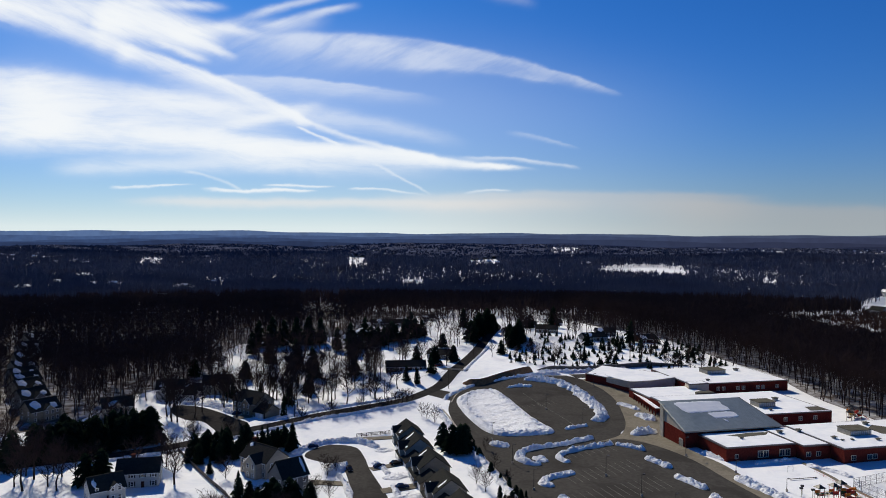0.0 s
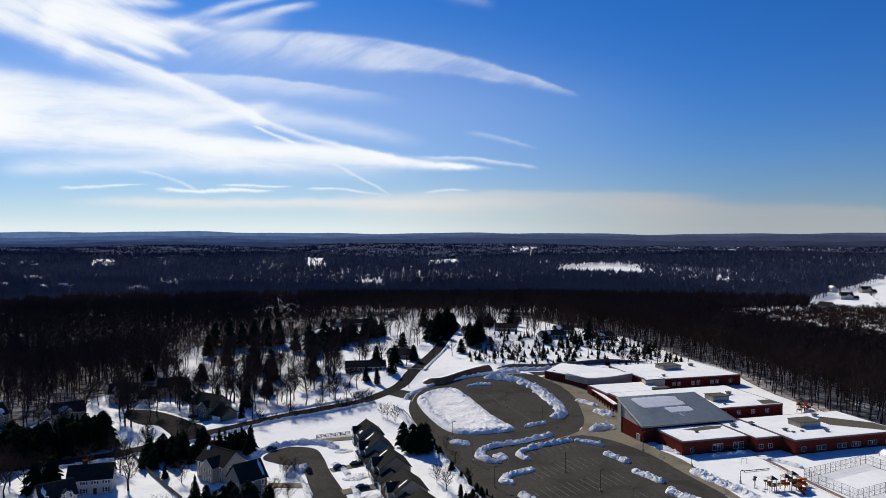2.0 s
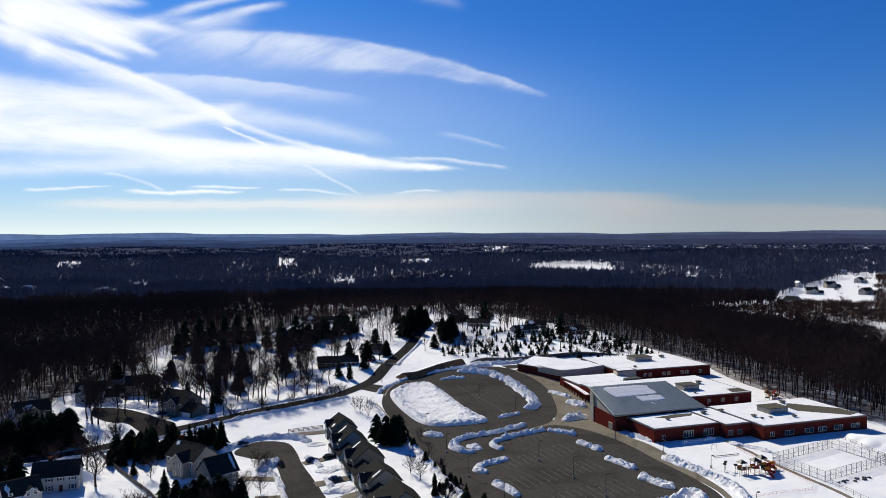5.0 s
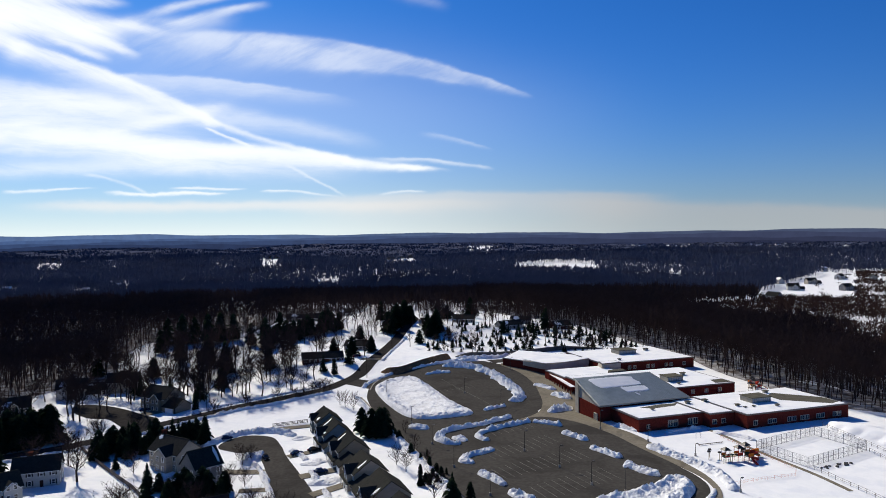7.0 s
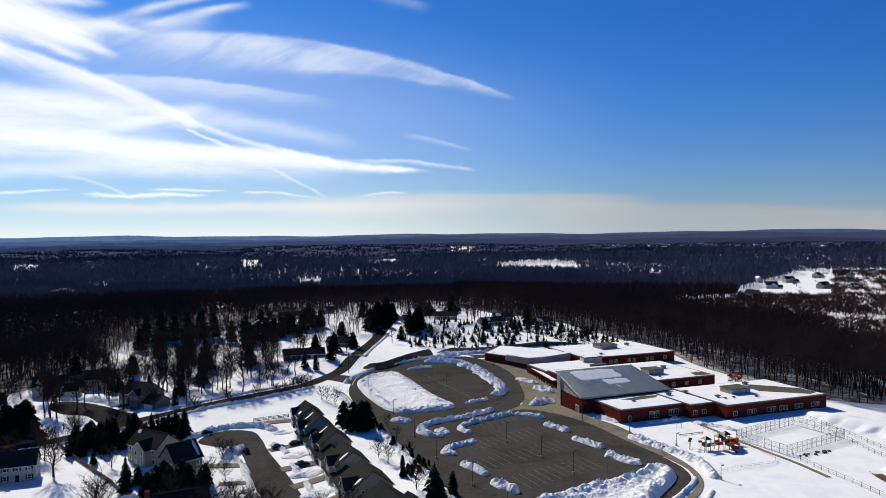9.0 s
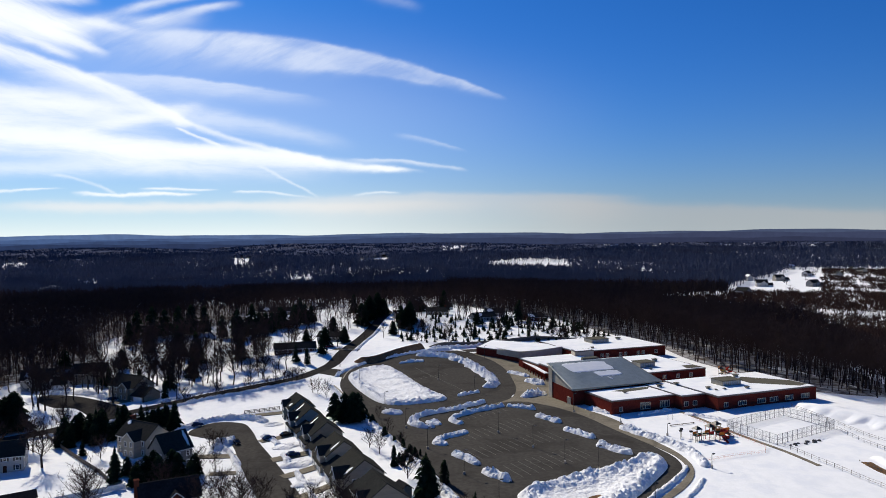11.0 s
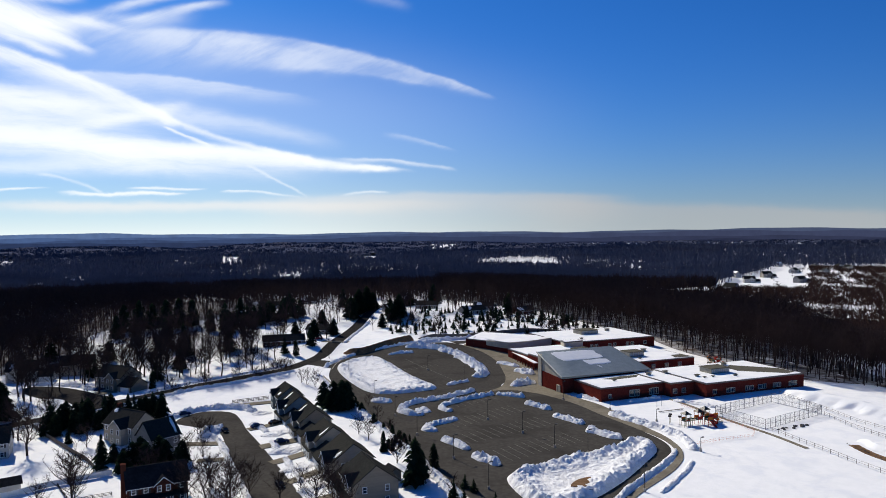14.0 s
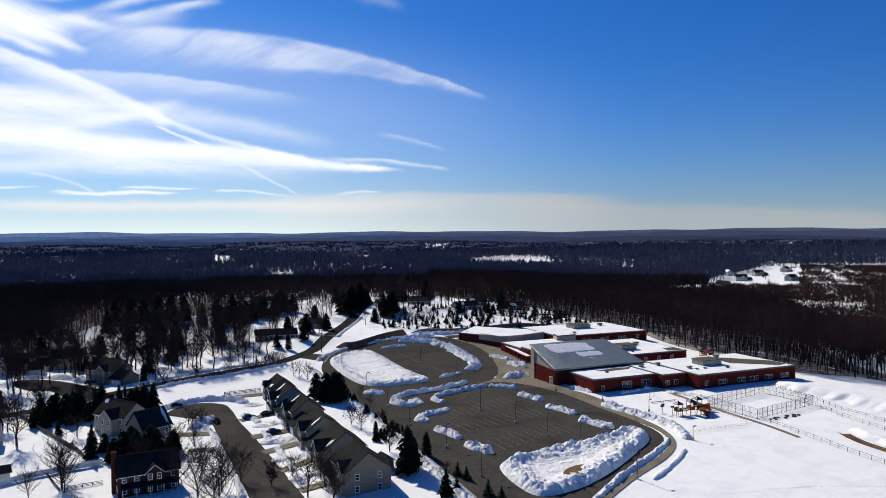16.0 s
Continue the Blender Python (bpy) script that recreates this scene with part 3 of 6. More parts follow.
snow_bank([(-2, 335), (1, 346), (12, 364), (26, 371.5), (46, 379.5), (60, 384)], 3.2, 1.1, "snow bank along the upper rim of the car park")
snow_bank([(48, 384), (62, 389), (80, 395), (100, 400)], 5, 1.8, "snow bank along the service drive")
snow_bank([(75, 372), (82, 362), (88, 353), (92, 347)], 3.2, 1.0, "snow heap before the entrance wing")
snow_bank([(-58, 256), (-52, 268), (-44, 273), (-34, 272), (-27, 266)], 4.0, 1.7, "bank of ploughed snow round the turning bulb")
snow_bank([(-27, 247), (-22, 238), (-20, 232)], 3.0, 1.2)
snow_bank([(-18, 222), (-15, 212)], 2.6, 1.1)
snow_bank([(-13, 205), (-10, 195), (-7, 182)], 2.4, 1.0)
snow_bank([(-40, 240), (-33, 222), (-29, 207), (-22, 182), (-18, 165)], 2.6, 0.9)
snow_bank([(-36, 244), (-38.5, 238), (-41, 233)], 6.0, 2.4, "tall heap of snow on the lane's inner corner")
snow_bank([(-16, 331), (-30, 319), (-42, 312), (-54, 304), (-74, 287), (-91, 274), (-106, 260), (-126, 248), (-160, 234)], 2.4, 0.9, "low snow bank along the road's verge")
snow_bank([(-22, 343), (-34, 332), (-46, 325), (-58, 317), (-76, 301)], 2.2, 0.8, "low snow bank along the road's verge")
snow_bank([(8, 390), (15, 424), (25, 468)], 2.4, 0.9, "low snow bank along the road's verge")
snow_bank([(-135, 339), (-120, 336), (-108, 326), (-98, 314)], 4.0, 1.4, "snow heap round the far turning circle")
snow_bank([(122, 235), (128, 228), (131, 222)], 3.2, 0.8, "snow heap beside the narrow path")
snow_bank([(105, 236), (113, 238.5), (120, 241)], 2.6, 0.9, "snow slid from the low roof along a wall")
# ------------------------------------------------------------ school: plan axes u, v from the near corner of the low front wing
SCHOOL = radians(13.4)
CU, SU = math.cos(SCHOOL), math.sin(SCHOOL)


def plan(u, v):
    return 96.0 + u * CU - v * SU, 238.0 + u * SU + v * CU


school = thing("school_building", "sprawling red brick school with snow-covered flat roofs", "school")


def rect(u0, u1, v0, v1):
    return [plan(u0, v0), plan(u1, v0), plan(u1, v1), plan(u0, v1)]


def shrink(poly, d):
    c = sum((Vector(p) for p in poly), Vector((0, 0))) / len(poly)
    return [tuple(Vector(p) + (c - Vector(p)).normalized() * d) for p in poly]


def wing(poly, base, top, mat=None, snow=0.22, snow_lift=0.0):
    """A flat-roofed wing: walls, a coping all round and snow lying inside it."""
    part("wall", Geo().prism(poly, base, top), mat or BRICK, school, "red brick wall" if mat is None else "")
    n = len(poly)
    g = Geo()
    inner = shrink(poly, 0.75)
    outer = shrink(poly, -0.12)
    for i in range(n):
        j = (i + 1) % n
        g.prism([outer[i], outer[j], inner[j], inner[i]], top - 0.28, top + 0.16)
    part("coping", g, COPING, school, "dark metal coping")
    if snow:
        part("roof_snow", Geo().prism(shrink(poly, 0.8), top - 0.05, top + snow), SNOW, school, "smooth snow on the flat roof")
    return top + snow


low = 5.5
wing(rect(0, 27.6, 0, 17.6), -0.5, 5.3)
wing(rect(27.6, 38.2, -4.0, 19), -0.5, low)
wing(rect(38.2, 85.8, -10.6, 20.5), -0.5, 5.75)
wing(rect(12.6, 75, 38.5, 77), -0.5, 5.2)
wing(rect(13.5, 45, 77, 99), -0.5, 4.2)
wing(rect(45, 99, 97, 136), -0.5, 5.4)
wing([(71, 369), (80.5, 358), (88.5, 345.5), (100, 349), (113.5, 356.5), (112, 372), (84, 392)], -0.5, 5.2)
wing([plan(41, 92), plan(52, 92.5), plan(52, 98), plan(42.5, 98)], -0.5, 6.6, BEIGE)

# the tall gymnasium under one slope of standing-seam metal
gym = [plan(-4.9, 17.7), plan(34.8, 18.6), plan(29, 36), plan(-4.7, 36)]
gz = [6.7, 6.5, 13.2, 13.2]
part("gym_wall", Geo().prism(gym, -0.5, [6.3, 6.1, 12.8, 12.8]), BEIGE, school, "beige panelled gymnasium wall")
part("gym_front", Geo().prism([plan(-5.05, 17.55), plan(34.8, 18.45), plan(34.8, 18.65), plan(-4.85, 17.8)], -0.5, 5.9), BRICK, school, "red brick gymnasium wall in shade")
part("gym_side", Geo().prism([plan(-5.1, 17.6), plan(-4.8, 17.6), plan(-4.62, 33.6), plan(-4.95, 33.6)], -0.5, [5.9, 5.9, 6.5, 6.5]), BRICK, school, "red brick panel under a beige gable")
part("gym_corner", Geo().prism([plan(-5.15, 33.6), plan(-4.6, 33.6), plan(-4.6, 36.2), plan(-5.15, 36.2)], -0.5, 12.8), BEIGE, school)
roof = [plan(-5.9, 16.9), plan(35.6, 17.8), plan(29.7, 36.6), plan(-5.7, 36.6)]
part("gym_roof", Geo().prism(roof, [6.35, 6.15, 13.15, 13.15], [6.75, 6.55, 13.5, 13.5]), SEAM, school, "grey-green standing-seam metal roof")


def on_gym(a, b):
    """A point of the gymnasium's roof: a from end to end, b from eave to ridge."""
    lo, hi = Vector((*roof[0], 6.77)).lerp(Vector((*roof[1], 6.57)), a), Vector((*roof[3], 13.52)).lerp(Vector((*roof[2], 13.52)), a)
    return lo.lerp(hi, b)


for i in range(41):
    a = (i + 0.5) / 41
    part("roof_seam", Geo().rod(on_gym(a, 0.01), on_gym(a, 0.99), 0.045, n=4), SEAM, school)
for a in (0.0, 1.0):
    part("roof_trim", Geo().rod(on_gym(a, 0), on_gym(a, 1), 0.16, n=4), UNIT, school)
part("gutter", Geo().rod(on_gym(0, -0.004), on_gym(1, -0.004), 0.17, n=5), UNIT, school)


def roof_patch(spans, seed):
    """Snow left lying on the slope: rows of (b, a from, a to)."""
    g = Geo()
    v, f = [], []
    for i, (b, a0, a1) in enumerate(spans):
        for k in range(24):
            a = a0 + (a1 - a0) * k / 23
            wob = 0.012 * noise.noise(Vector((a * 30, b * 12, seed)))
            edge = 0.0 if k in (0, 23) or i in (0, len(spans) - 1) else 0.13
            v.append(on_gym(a + wob, b + wob * 1.8) + Vector((0, 0, 0.03 + edge)))
    for i in range(len(spans) - 1):
        for k in range(23):
            p = i * 24 + k
            f.append((p, p + 1, p + 25, p + 24))
    return g.add(v, f)


part("roof_snow", roof_patch([(0.55, 0.24, 0.56), (0.58, 0.20, 0.70), (0.68, 0.17, 0.72), (0.78, 0.16, 0.69), (0.88, 0.15, 0.70), (0.92, 0.17, 0.58)], 1.0), SNOW, school, "sheet of old snow left on the metal slope")
part("roof_snow", roof_patch([(0.34, 0.45, 0.66), (0.37, 0.42, 0.70), (0.45, 0.41, 0.71), (0.52, 0.41, 0.70), (0.54, 0.42, 0.60)], 2.0), SNOW, school, "sheet of old snow left on the metal slope")
part("roof_snow", roof_patch([(0.22, 0.52, 0.535), (0.25, 0.51, 0.53), (0.31, 0.50, 0.52), (0.33, 0.5, 0.515)], 3.0), SNOW, school)

# windows set into the brick
pane_mesh = Geo().box(-0.8, 0.8, -0.03, 0.03, -0.75, 0.75).mesh("pane", PANE)
frame_geo = Geo()
for x0, x1, z0, z1 in ((-0.95, -0.8, -0.9, 0.9), (0.8, 0.95, -0.9, 0.9), (-0.95, 0.95, 0.75, 0.9), (-0.95, 0.95, -0.9, -0.75), (-0.05, 0.05, -0.75, 0.75)):
    frame_geo.box(x0, x1, -0.09, 0.06, z0, z1)
frame_mesh = frame_geo.mesh("window", BEIGE)


def window(u, v, z, turn=0.0, wide=1.0, tall=1.0):
    """A two-light window on a school wall; its face looks along -v when turn is 0."""
    x, y = plan(u, v)
    w = part("window", frame_mesh, None, school)
    w.matrix_basis = pose(x, y, z, 0, 0, math.degrees(SCHOOL) + turn) @ Matrix.Diagonal((wide, 1, tall, 1))
    p = part("pane", pane_mesh, None, w)
    return w


for u in (13.4, 15.6, 22.0, 24.2):
    window(u, -0.06, 2.5, 0.0, 1.1, 1.4)
window(4.0, -0.06, 2.2, 0.0, 0.7, 0.9)
for u in (29.5, 33.5):
    window(u, -4.06, 2.6)
for u in (42, 48.5, 50.6, 57.5, 59.6, 63.6, 65.7, 71, 73.1, 79, 81.2):
    window(u, -10.66, 2.6)
for u in (46, 53, 60, 67):
    window(u, 38.44, 2.9)
for u in (49, 52, 60, 63, 71, 74, 82, 85, 93):
    window(u, 96.94, 2.7)
for v in (3, 9, 14):
    window(86.0, v, 2.6, 90)

# gymnasium side door and its white frame
x, y = plan(-5.2, 20.4)
door = part("door", Geo().box(-1.0, 1.0, -0.06, 0.06, 0, 2.5), UNIT, school, "pale metal double door")
door.matrix_basis = pose(x, y, 0.5, 0, 0, math.degrees(SCHOOL) - 90)
frame_part = part("door_frame", Geo().box(-1.3, -1.0, -0.15, 0.1, 0, 2.8).box(1.0, 1.3, -0.15, 0.1, 0, 2.8).box(-1.3, 1.3, -0.15, 0.1, 2.5, 2.8), BEIGE, door)

# entrance wing: curved grey canopy wall, glazed porch and red bay
front = smooth_line([(79.6, 358), (84, 350), (88.3, 344.6), (94, 345.6), (101, 348.2), (113.8, 355.8)], 2.0)
rear = [(p[0] + 0.5, p[1] + 2.2) for p in front][::-1]
part("entrance_fascia", Geo().prism([tuple(p) for p in front] + rear, [3.2] * (2 * len(front)), [5.2 + 1.0 * min(1, k / 4) for k in range(len(front))] + [6.2 - 1.0 * max(0, (k - len(front) + 5) / 4) for k in range(len(front))]), FASCIA, school, "curved stone-coloured entrance fascia")
part("fascia_snow", Geo().prism([tuple(p + np.array((0.3, 0.6))) for p in front] + [(p[0], p[1] + 3) for p in rear], 6.1, 6.32), SNOW, school)
part("entrance_wall", Geo().prism([(91.5, 345.35), (101, 348.6), (113.6, 356.1), (113.3, 356.7), (100.8, 349.4), (91.3, 346.2)], -0.5, 3.3), BEIGE, school, "beige panelled entrance wall")
for k in range(4):
    p = Vector((83.5, 354.6)).lerp(Vector((90.6, 346.6)), k / 3)
    part("porch_post", Geo().box(p.x - 0.35, p.x + 0.35, p.y - 0.35, p.y + 0.35, 0, 5.0), BEIGE, school, "pale entrance pillar")
for k in range(3):
    p = Vector((84.6, 353.3)).lerp(Vector((89.2, 348.2)), k / 2)
    g = Geo().box(-0.9, 0.9, -0.05, 0.05, -1.3, 1.3)
    w = part("pane", g, PANE, school, "dark entrance glazing")
    w.matrix_basis = pose(p.x - 0.35, p.y - 0.35, 2.4, 0, 0, -49)
# covered walk from the entrance to the gymnasium
walkway = thing("covered_walkway", "low red-framed walkway with snow on its roof", "walkway")
c0, c1 = Vector((88.0, 336)), Vector((90.4, 303))
side = Vector((1.25, 0.2))
part("roof", Geo().prism([tuple(c0 - side), tuple(c1 - side), tuple(c1 + side), tuple(c0 + side)], 2.9, 3.15), BRICK, walkway, "red metal fascia")
part("roof_snow", Geo().prism([tuple(c0 - side * 0.8), tuple(c1 - side * 0.8), tuple(c1 + side * 0.8), tuple(c0 + side * 0.8)], 3.15, 3.4), SNOW, walkway)
for k in range(10):
    p = c0.lerp(c1, k / 9)
    for s in (-0.85, 0.85):
        q = p + side * s
        part("post", Geo().box(q.x - 0.22, q.x + 0.22, q.y - 0.22, q.y + 0.22, -0.2, 2.9), BRICK, walkway)


# plant on the roofs
def roof_unit(u, v, z, lu, lv, h, label):
    x, y = plan(u, v)
    ob = thing("roof_unit", label, "roof unit", pose(x, y, z, 0, 0, math.degrees(SCHOOL)), "roof units")
    part("body", Geo().box(-lu / 2, lu / 2, -lv / 2, lv / 2, 0, h), UNIT, ob)
    part("lid", Geo().box(-lu / 2 - 0.3, lu / 2 + 0.3, -lv / 2 - 0.3, lv / 2 + 0.3, h, h + 0.22), MEMBRANE, ob, "grey lid free of snow")
    g = Geo()
    for k in range(int(lu / 0.9)):
        g.box(-lu / 2 + 0.25 + k * 0.9, -lu / 2 + 0.85 + k * 0.9, -lv / 2 - 0.04, -lv / 2, 0.3, h - 0.25)
    part("louvre", g, GALV, ob)
    return ob


big = "large grey rooftop air unit standing in snow"
roof_unit(56.5, 5.5, 5.95, 9, 6.5, 1.9, big)
roof_unit(52, 52, 5.5, 8, 6, 2.0, big)
roof_unit(72, 121, 5.6, 10.5, 8, 2.0, big)
small = "small grey roof vent standing in snow"
for u, v, z, s in ((44, 1, 5.95, 1.2), (30, 12, 5.7, 1.5), (58, -4, 5.95, 1.0), (38, 12, 5.9, 1.3), (70, 15, 5.95, 1.6), (64, 60, 5.5, 1.8), (50, 44, 5.5, 0.9), (45, -2, 5.95, 0.5), (49, -2, 5.95, 0.5), (88, 124, 5.6, 2.0), (58, 103, 5.6, 1.2), (12, 9, 5.5, 0.8)):
    roof_unit(u, v, z, s * 1.05, s * 0.75, s * 0.5, small)
part("bare_roof", Geo().prism([plan(72, 14), plan(84.6, 1), plan(85, -7), plan(80, -8.5), plan(66, 3), plan(66.5, 10)], 5.95, 5.99), MEMBRANE, school, "grey roof membrane blown clear of snow")
part("bare_roof", Geo().prism([plan(66, 40), plan(74.2, 39.5), plan(74.2, 46), plan(68, 46)], 5.5, 5.54), MEMBRANE, school, "grey roof membrane blown clear of snow")
part("bare_roof", Geo().prism([plan(9, 13.4), plan(14, 10.5), plan(24, 11.5), plan(27, 14.5), plan(20, 15.2)], 5.5, 5.54), MEMBRANE, school, "grey roof membrane blown clear of snow")
part("roof_hatch", Geo().prism([plan(36, 77), plan(45, 77), plan(45, 81), plan(37, 80)], 4.3, 6.0), MEMBRANE, school, "dark sloping roof light")
# ------------------------------------------------------------ houses
def siding(name, c):
    return surface(name, tuple(k * 0.66 for k in c), tuple(k * 0.76 for k in c), 0.7, 0.75, 0.12, 6.0, tuple(k * 0.55 for k in c), 0.25, 0.4, stretch=(0.4, 0.4, 3.0))


TEAL = siding("teal_siding", (0.13, 0.17, 0.19))
BLUE = siding("blue_siding", (0.13, 0.20, 0.27))
TAN = siding("tan_siding", (0.34, 0.29, 0.22))
CREAM = siding("cream_siding", (0.46, 0.42, 0.35))
PALE = siding("white_siding", (0.62, 0.61, 0.58))
GREY = siding("grey_siding", (0.26, 0.26, 0.26))
RED = siding("brick_front", (0.095, 0.036, 0.026))
SHINGLE = surface("dark_shingle", (0.024, 0.025, 0.024), (0.036, 0.036, 0.033), 1.6, 0.9, 0.25, 5.0, (0.024, 0.023, 0.022), 0.15, 0.6)
BROWN_SHINGLE = surface("brown_shingle", (0.029, 0.029, 0.026), (0.043, 0.042, 0.037), 1.6, 0.9, 0.25, 5.0, (0.038, 0.036, 0.031), 0.15, 0.6)
BLACK_SHINGLE = surface("black_shingle", (0.018, 0.018, 0.020), (0.030, 0.030, 0.032), 1.6, 0.9, 0.25, 5.0, (0.014, 0.014, 0.016), 0.15, 0.6)

hw_pane = Geo().box(-0.42, 0.42, -0.03, 0.02, -0.65, 0.65).mesh("pane", PANE)
hw = Geo()
for x0, x1, z0, z1 in ((-0.56, -0.42, -0.8, 0.8), (0.42, 0.56, -0.8, 0.8), (-0.56, 0.56, 0.65, 0.8), (-0.6, 0.6, -0.8, -0.65), (-0.42, 0.42, -0.04, 0.04)):
    hw.box(x0, x1, -0.08, 0.05, z0, z1)
hw_frame = hw.mesh("window", WHITE)
hw_shutter = Geo().box(-0.22, 0.22, -0.06, 0.03, -0.78, 0.78).mesh("shutter", DARK_STEEL)
gd = Geo().box(-2.3, 2.3, -0.08, 0.06, 0, 2.2)
for k in range(1, 4):
    gd.box(-2.3, 2.3, -0.10, -0.08, k * 0.55 - 0.015, k * 0.55 + 0.015)
garage_mesh = gd.mesh("garage_door", WHITE)
hd = Geo().box(-0.5, 0.5, -0.07, 0.05, 0, 2.1)
door_mesh = hd.mesh("door", RED)


def house_window(parent, x, y, z, turn, shutters=False):
    w = part("window", hw_frame, None, parent)
    w.matrix_basis = pose(x, y, z, 0, 0, turn)
    part("pane", hw_pane, None, w)
    if shutters:
        for s in (-0.8, 0.8):
            q = part("shutter", hw_shutter, None, w)
            q.matrix_basis = pose(s, 0, 0)


def gable_roof(x0, x1, y0, y1, eave, ridge, along="x", over=0.45, thick=0.22):
    """Two roof slabs with overhanging eaves over a rectangle; the ridge runs along x or y."""
    g = Geo()
    if along == "x":
        a0, a1, b0, b1 = x0 - over, x1 + over, y0, y1
    else:
        a0, a1, b0, b1 = y0 - over, y1 + over, x0, x1
    mid = (b0 + b1) / 2
    drop = (ridge - eave) / (mid - b0) * over
    for lo, s in ((b0 - over, 1), (b1 + over, -1)):
        v = []
        for a in (a0, a1):
            for b, z in ((lo, eave - drop), (mid, ridge)):
                for t in (0, thick):
                    v.append((a, b, z + t) if along == "x" else (b, a, z + t))
        g.add(v, [(1, 3, 7, 5), (0, 4, 6, 2), (0, 1, 5, 4), (0, 2, 3, 1), (4, 5, 7, 6), (2, 6, 7, 3)])
    return g


def gable_walls(x0, x1, y0, y1, z0, eave, ridge, along="x"):
    if along == "x":
        m = (y0 + y1) / 2
        v = [(x, y, z) for x in (x0, x1) for y, z in ((y0, z0), (y0, eave), (m, ridge), (y1, eave), (y1, z0))]
    else:
        m = (x0 + x1) / 2
        v = [(x, y, z) for y in (y0, y1) for x, z in ((x0, z0), (x0, eave), (m, ridge), (x1, eave), (x1, z0))]
    return Geo().add(v, [(0, 1, 2, 3, 4), (9, 8, 7, 6, 5)] + [(i, i + 5, (i + 1) % 5 + 5, (i + 1) % 5) for i in range(5)])


def slope_snow(parent, x0, x1, y0, y1, eave, ridge, spots, seed):
    """Scraps of snow on the slope that faces -y: (x, how far up 0..1, length, width)."""
    mid = (y0 + y1) / 2
    for n, (x, b, lx, lb) in enumerate(spots):
        v = []
        k = 14
        for i in range(k):
            a = 2 * math.pi * i / k
            r = 1 + 0.75 * noise.noise(Vector((math.cos(a) * 2, math.sin(a) * 2, seed + n)))
            bb = min(0.98, max(0.01, b + math.sin(a) * lb * r))
            v.append((x + math.cos(a) * lx * r, y0 + (mid - y0) * bb, eave + (ridge - eave) * bb + 0.24))
        c = Vector((x, y0 + (mid - y0) * b, eave + (ridge - eave) * b + 0.36))
        part("roof_snow", Geo().add(v + [c], [(i, (i + 1) % k, k) for i in range(k)]), SNOW, parent, "scrap of snow on the roof")


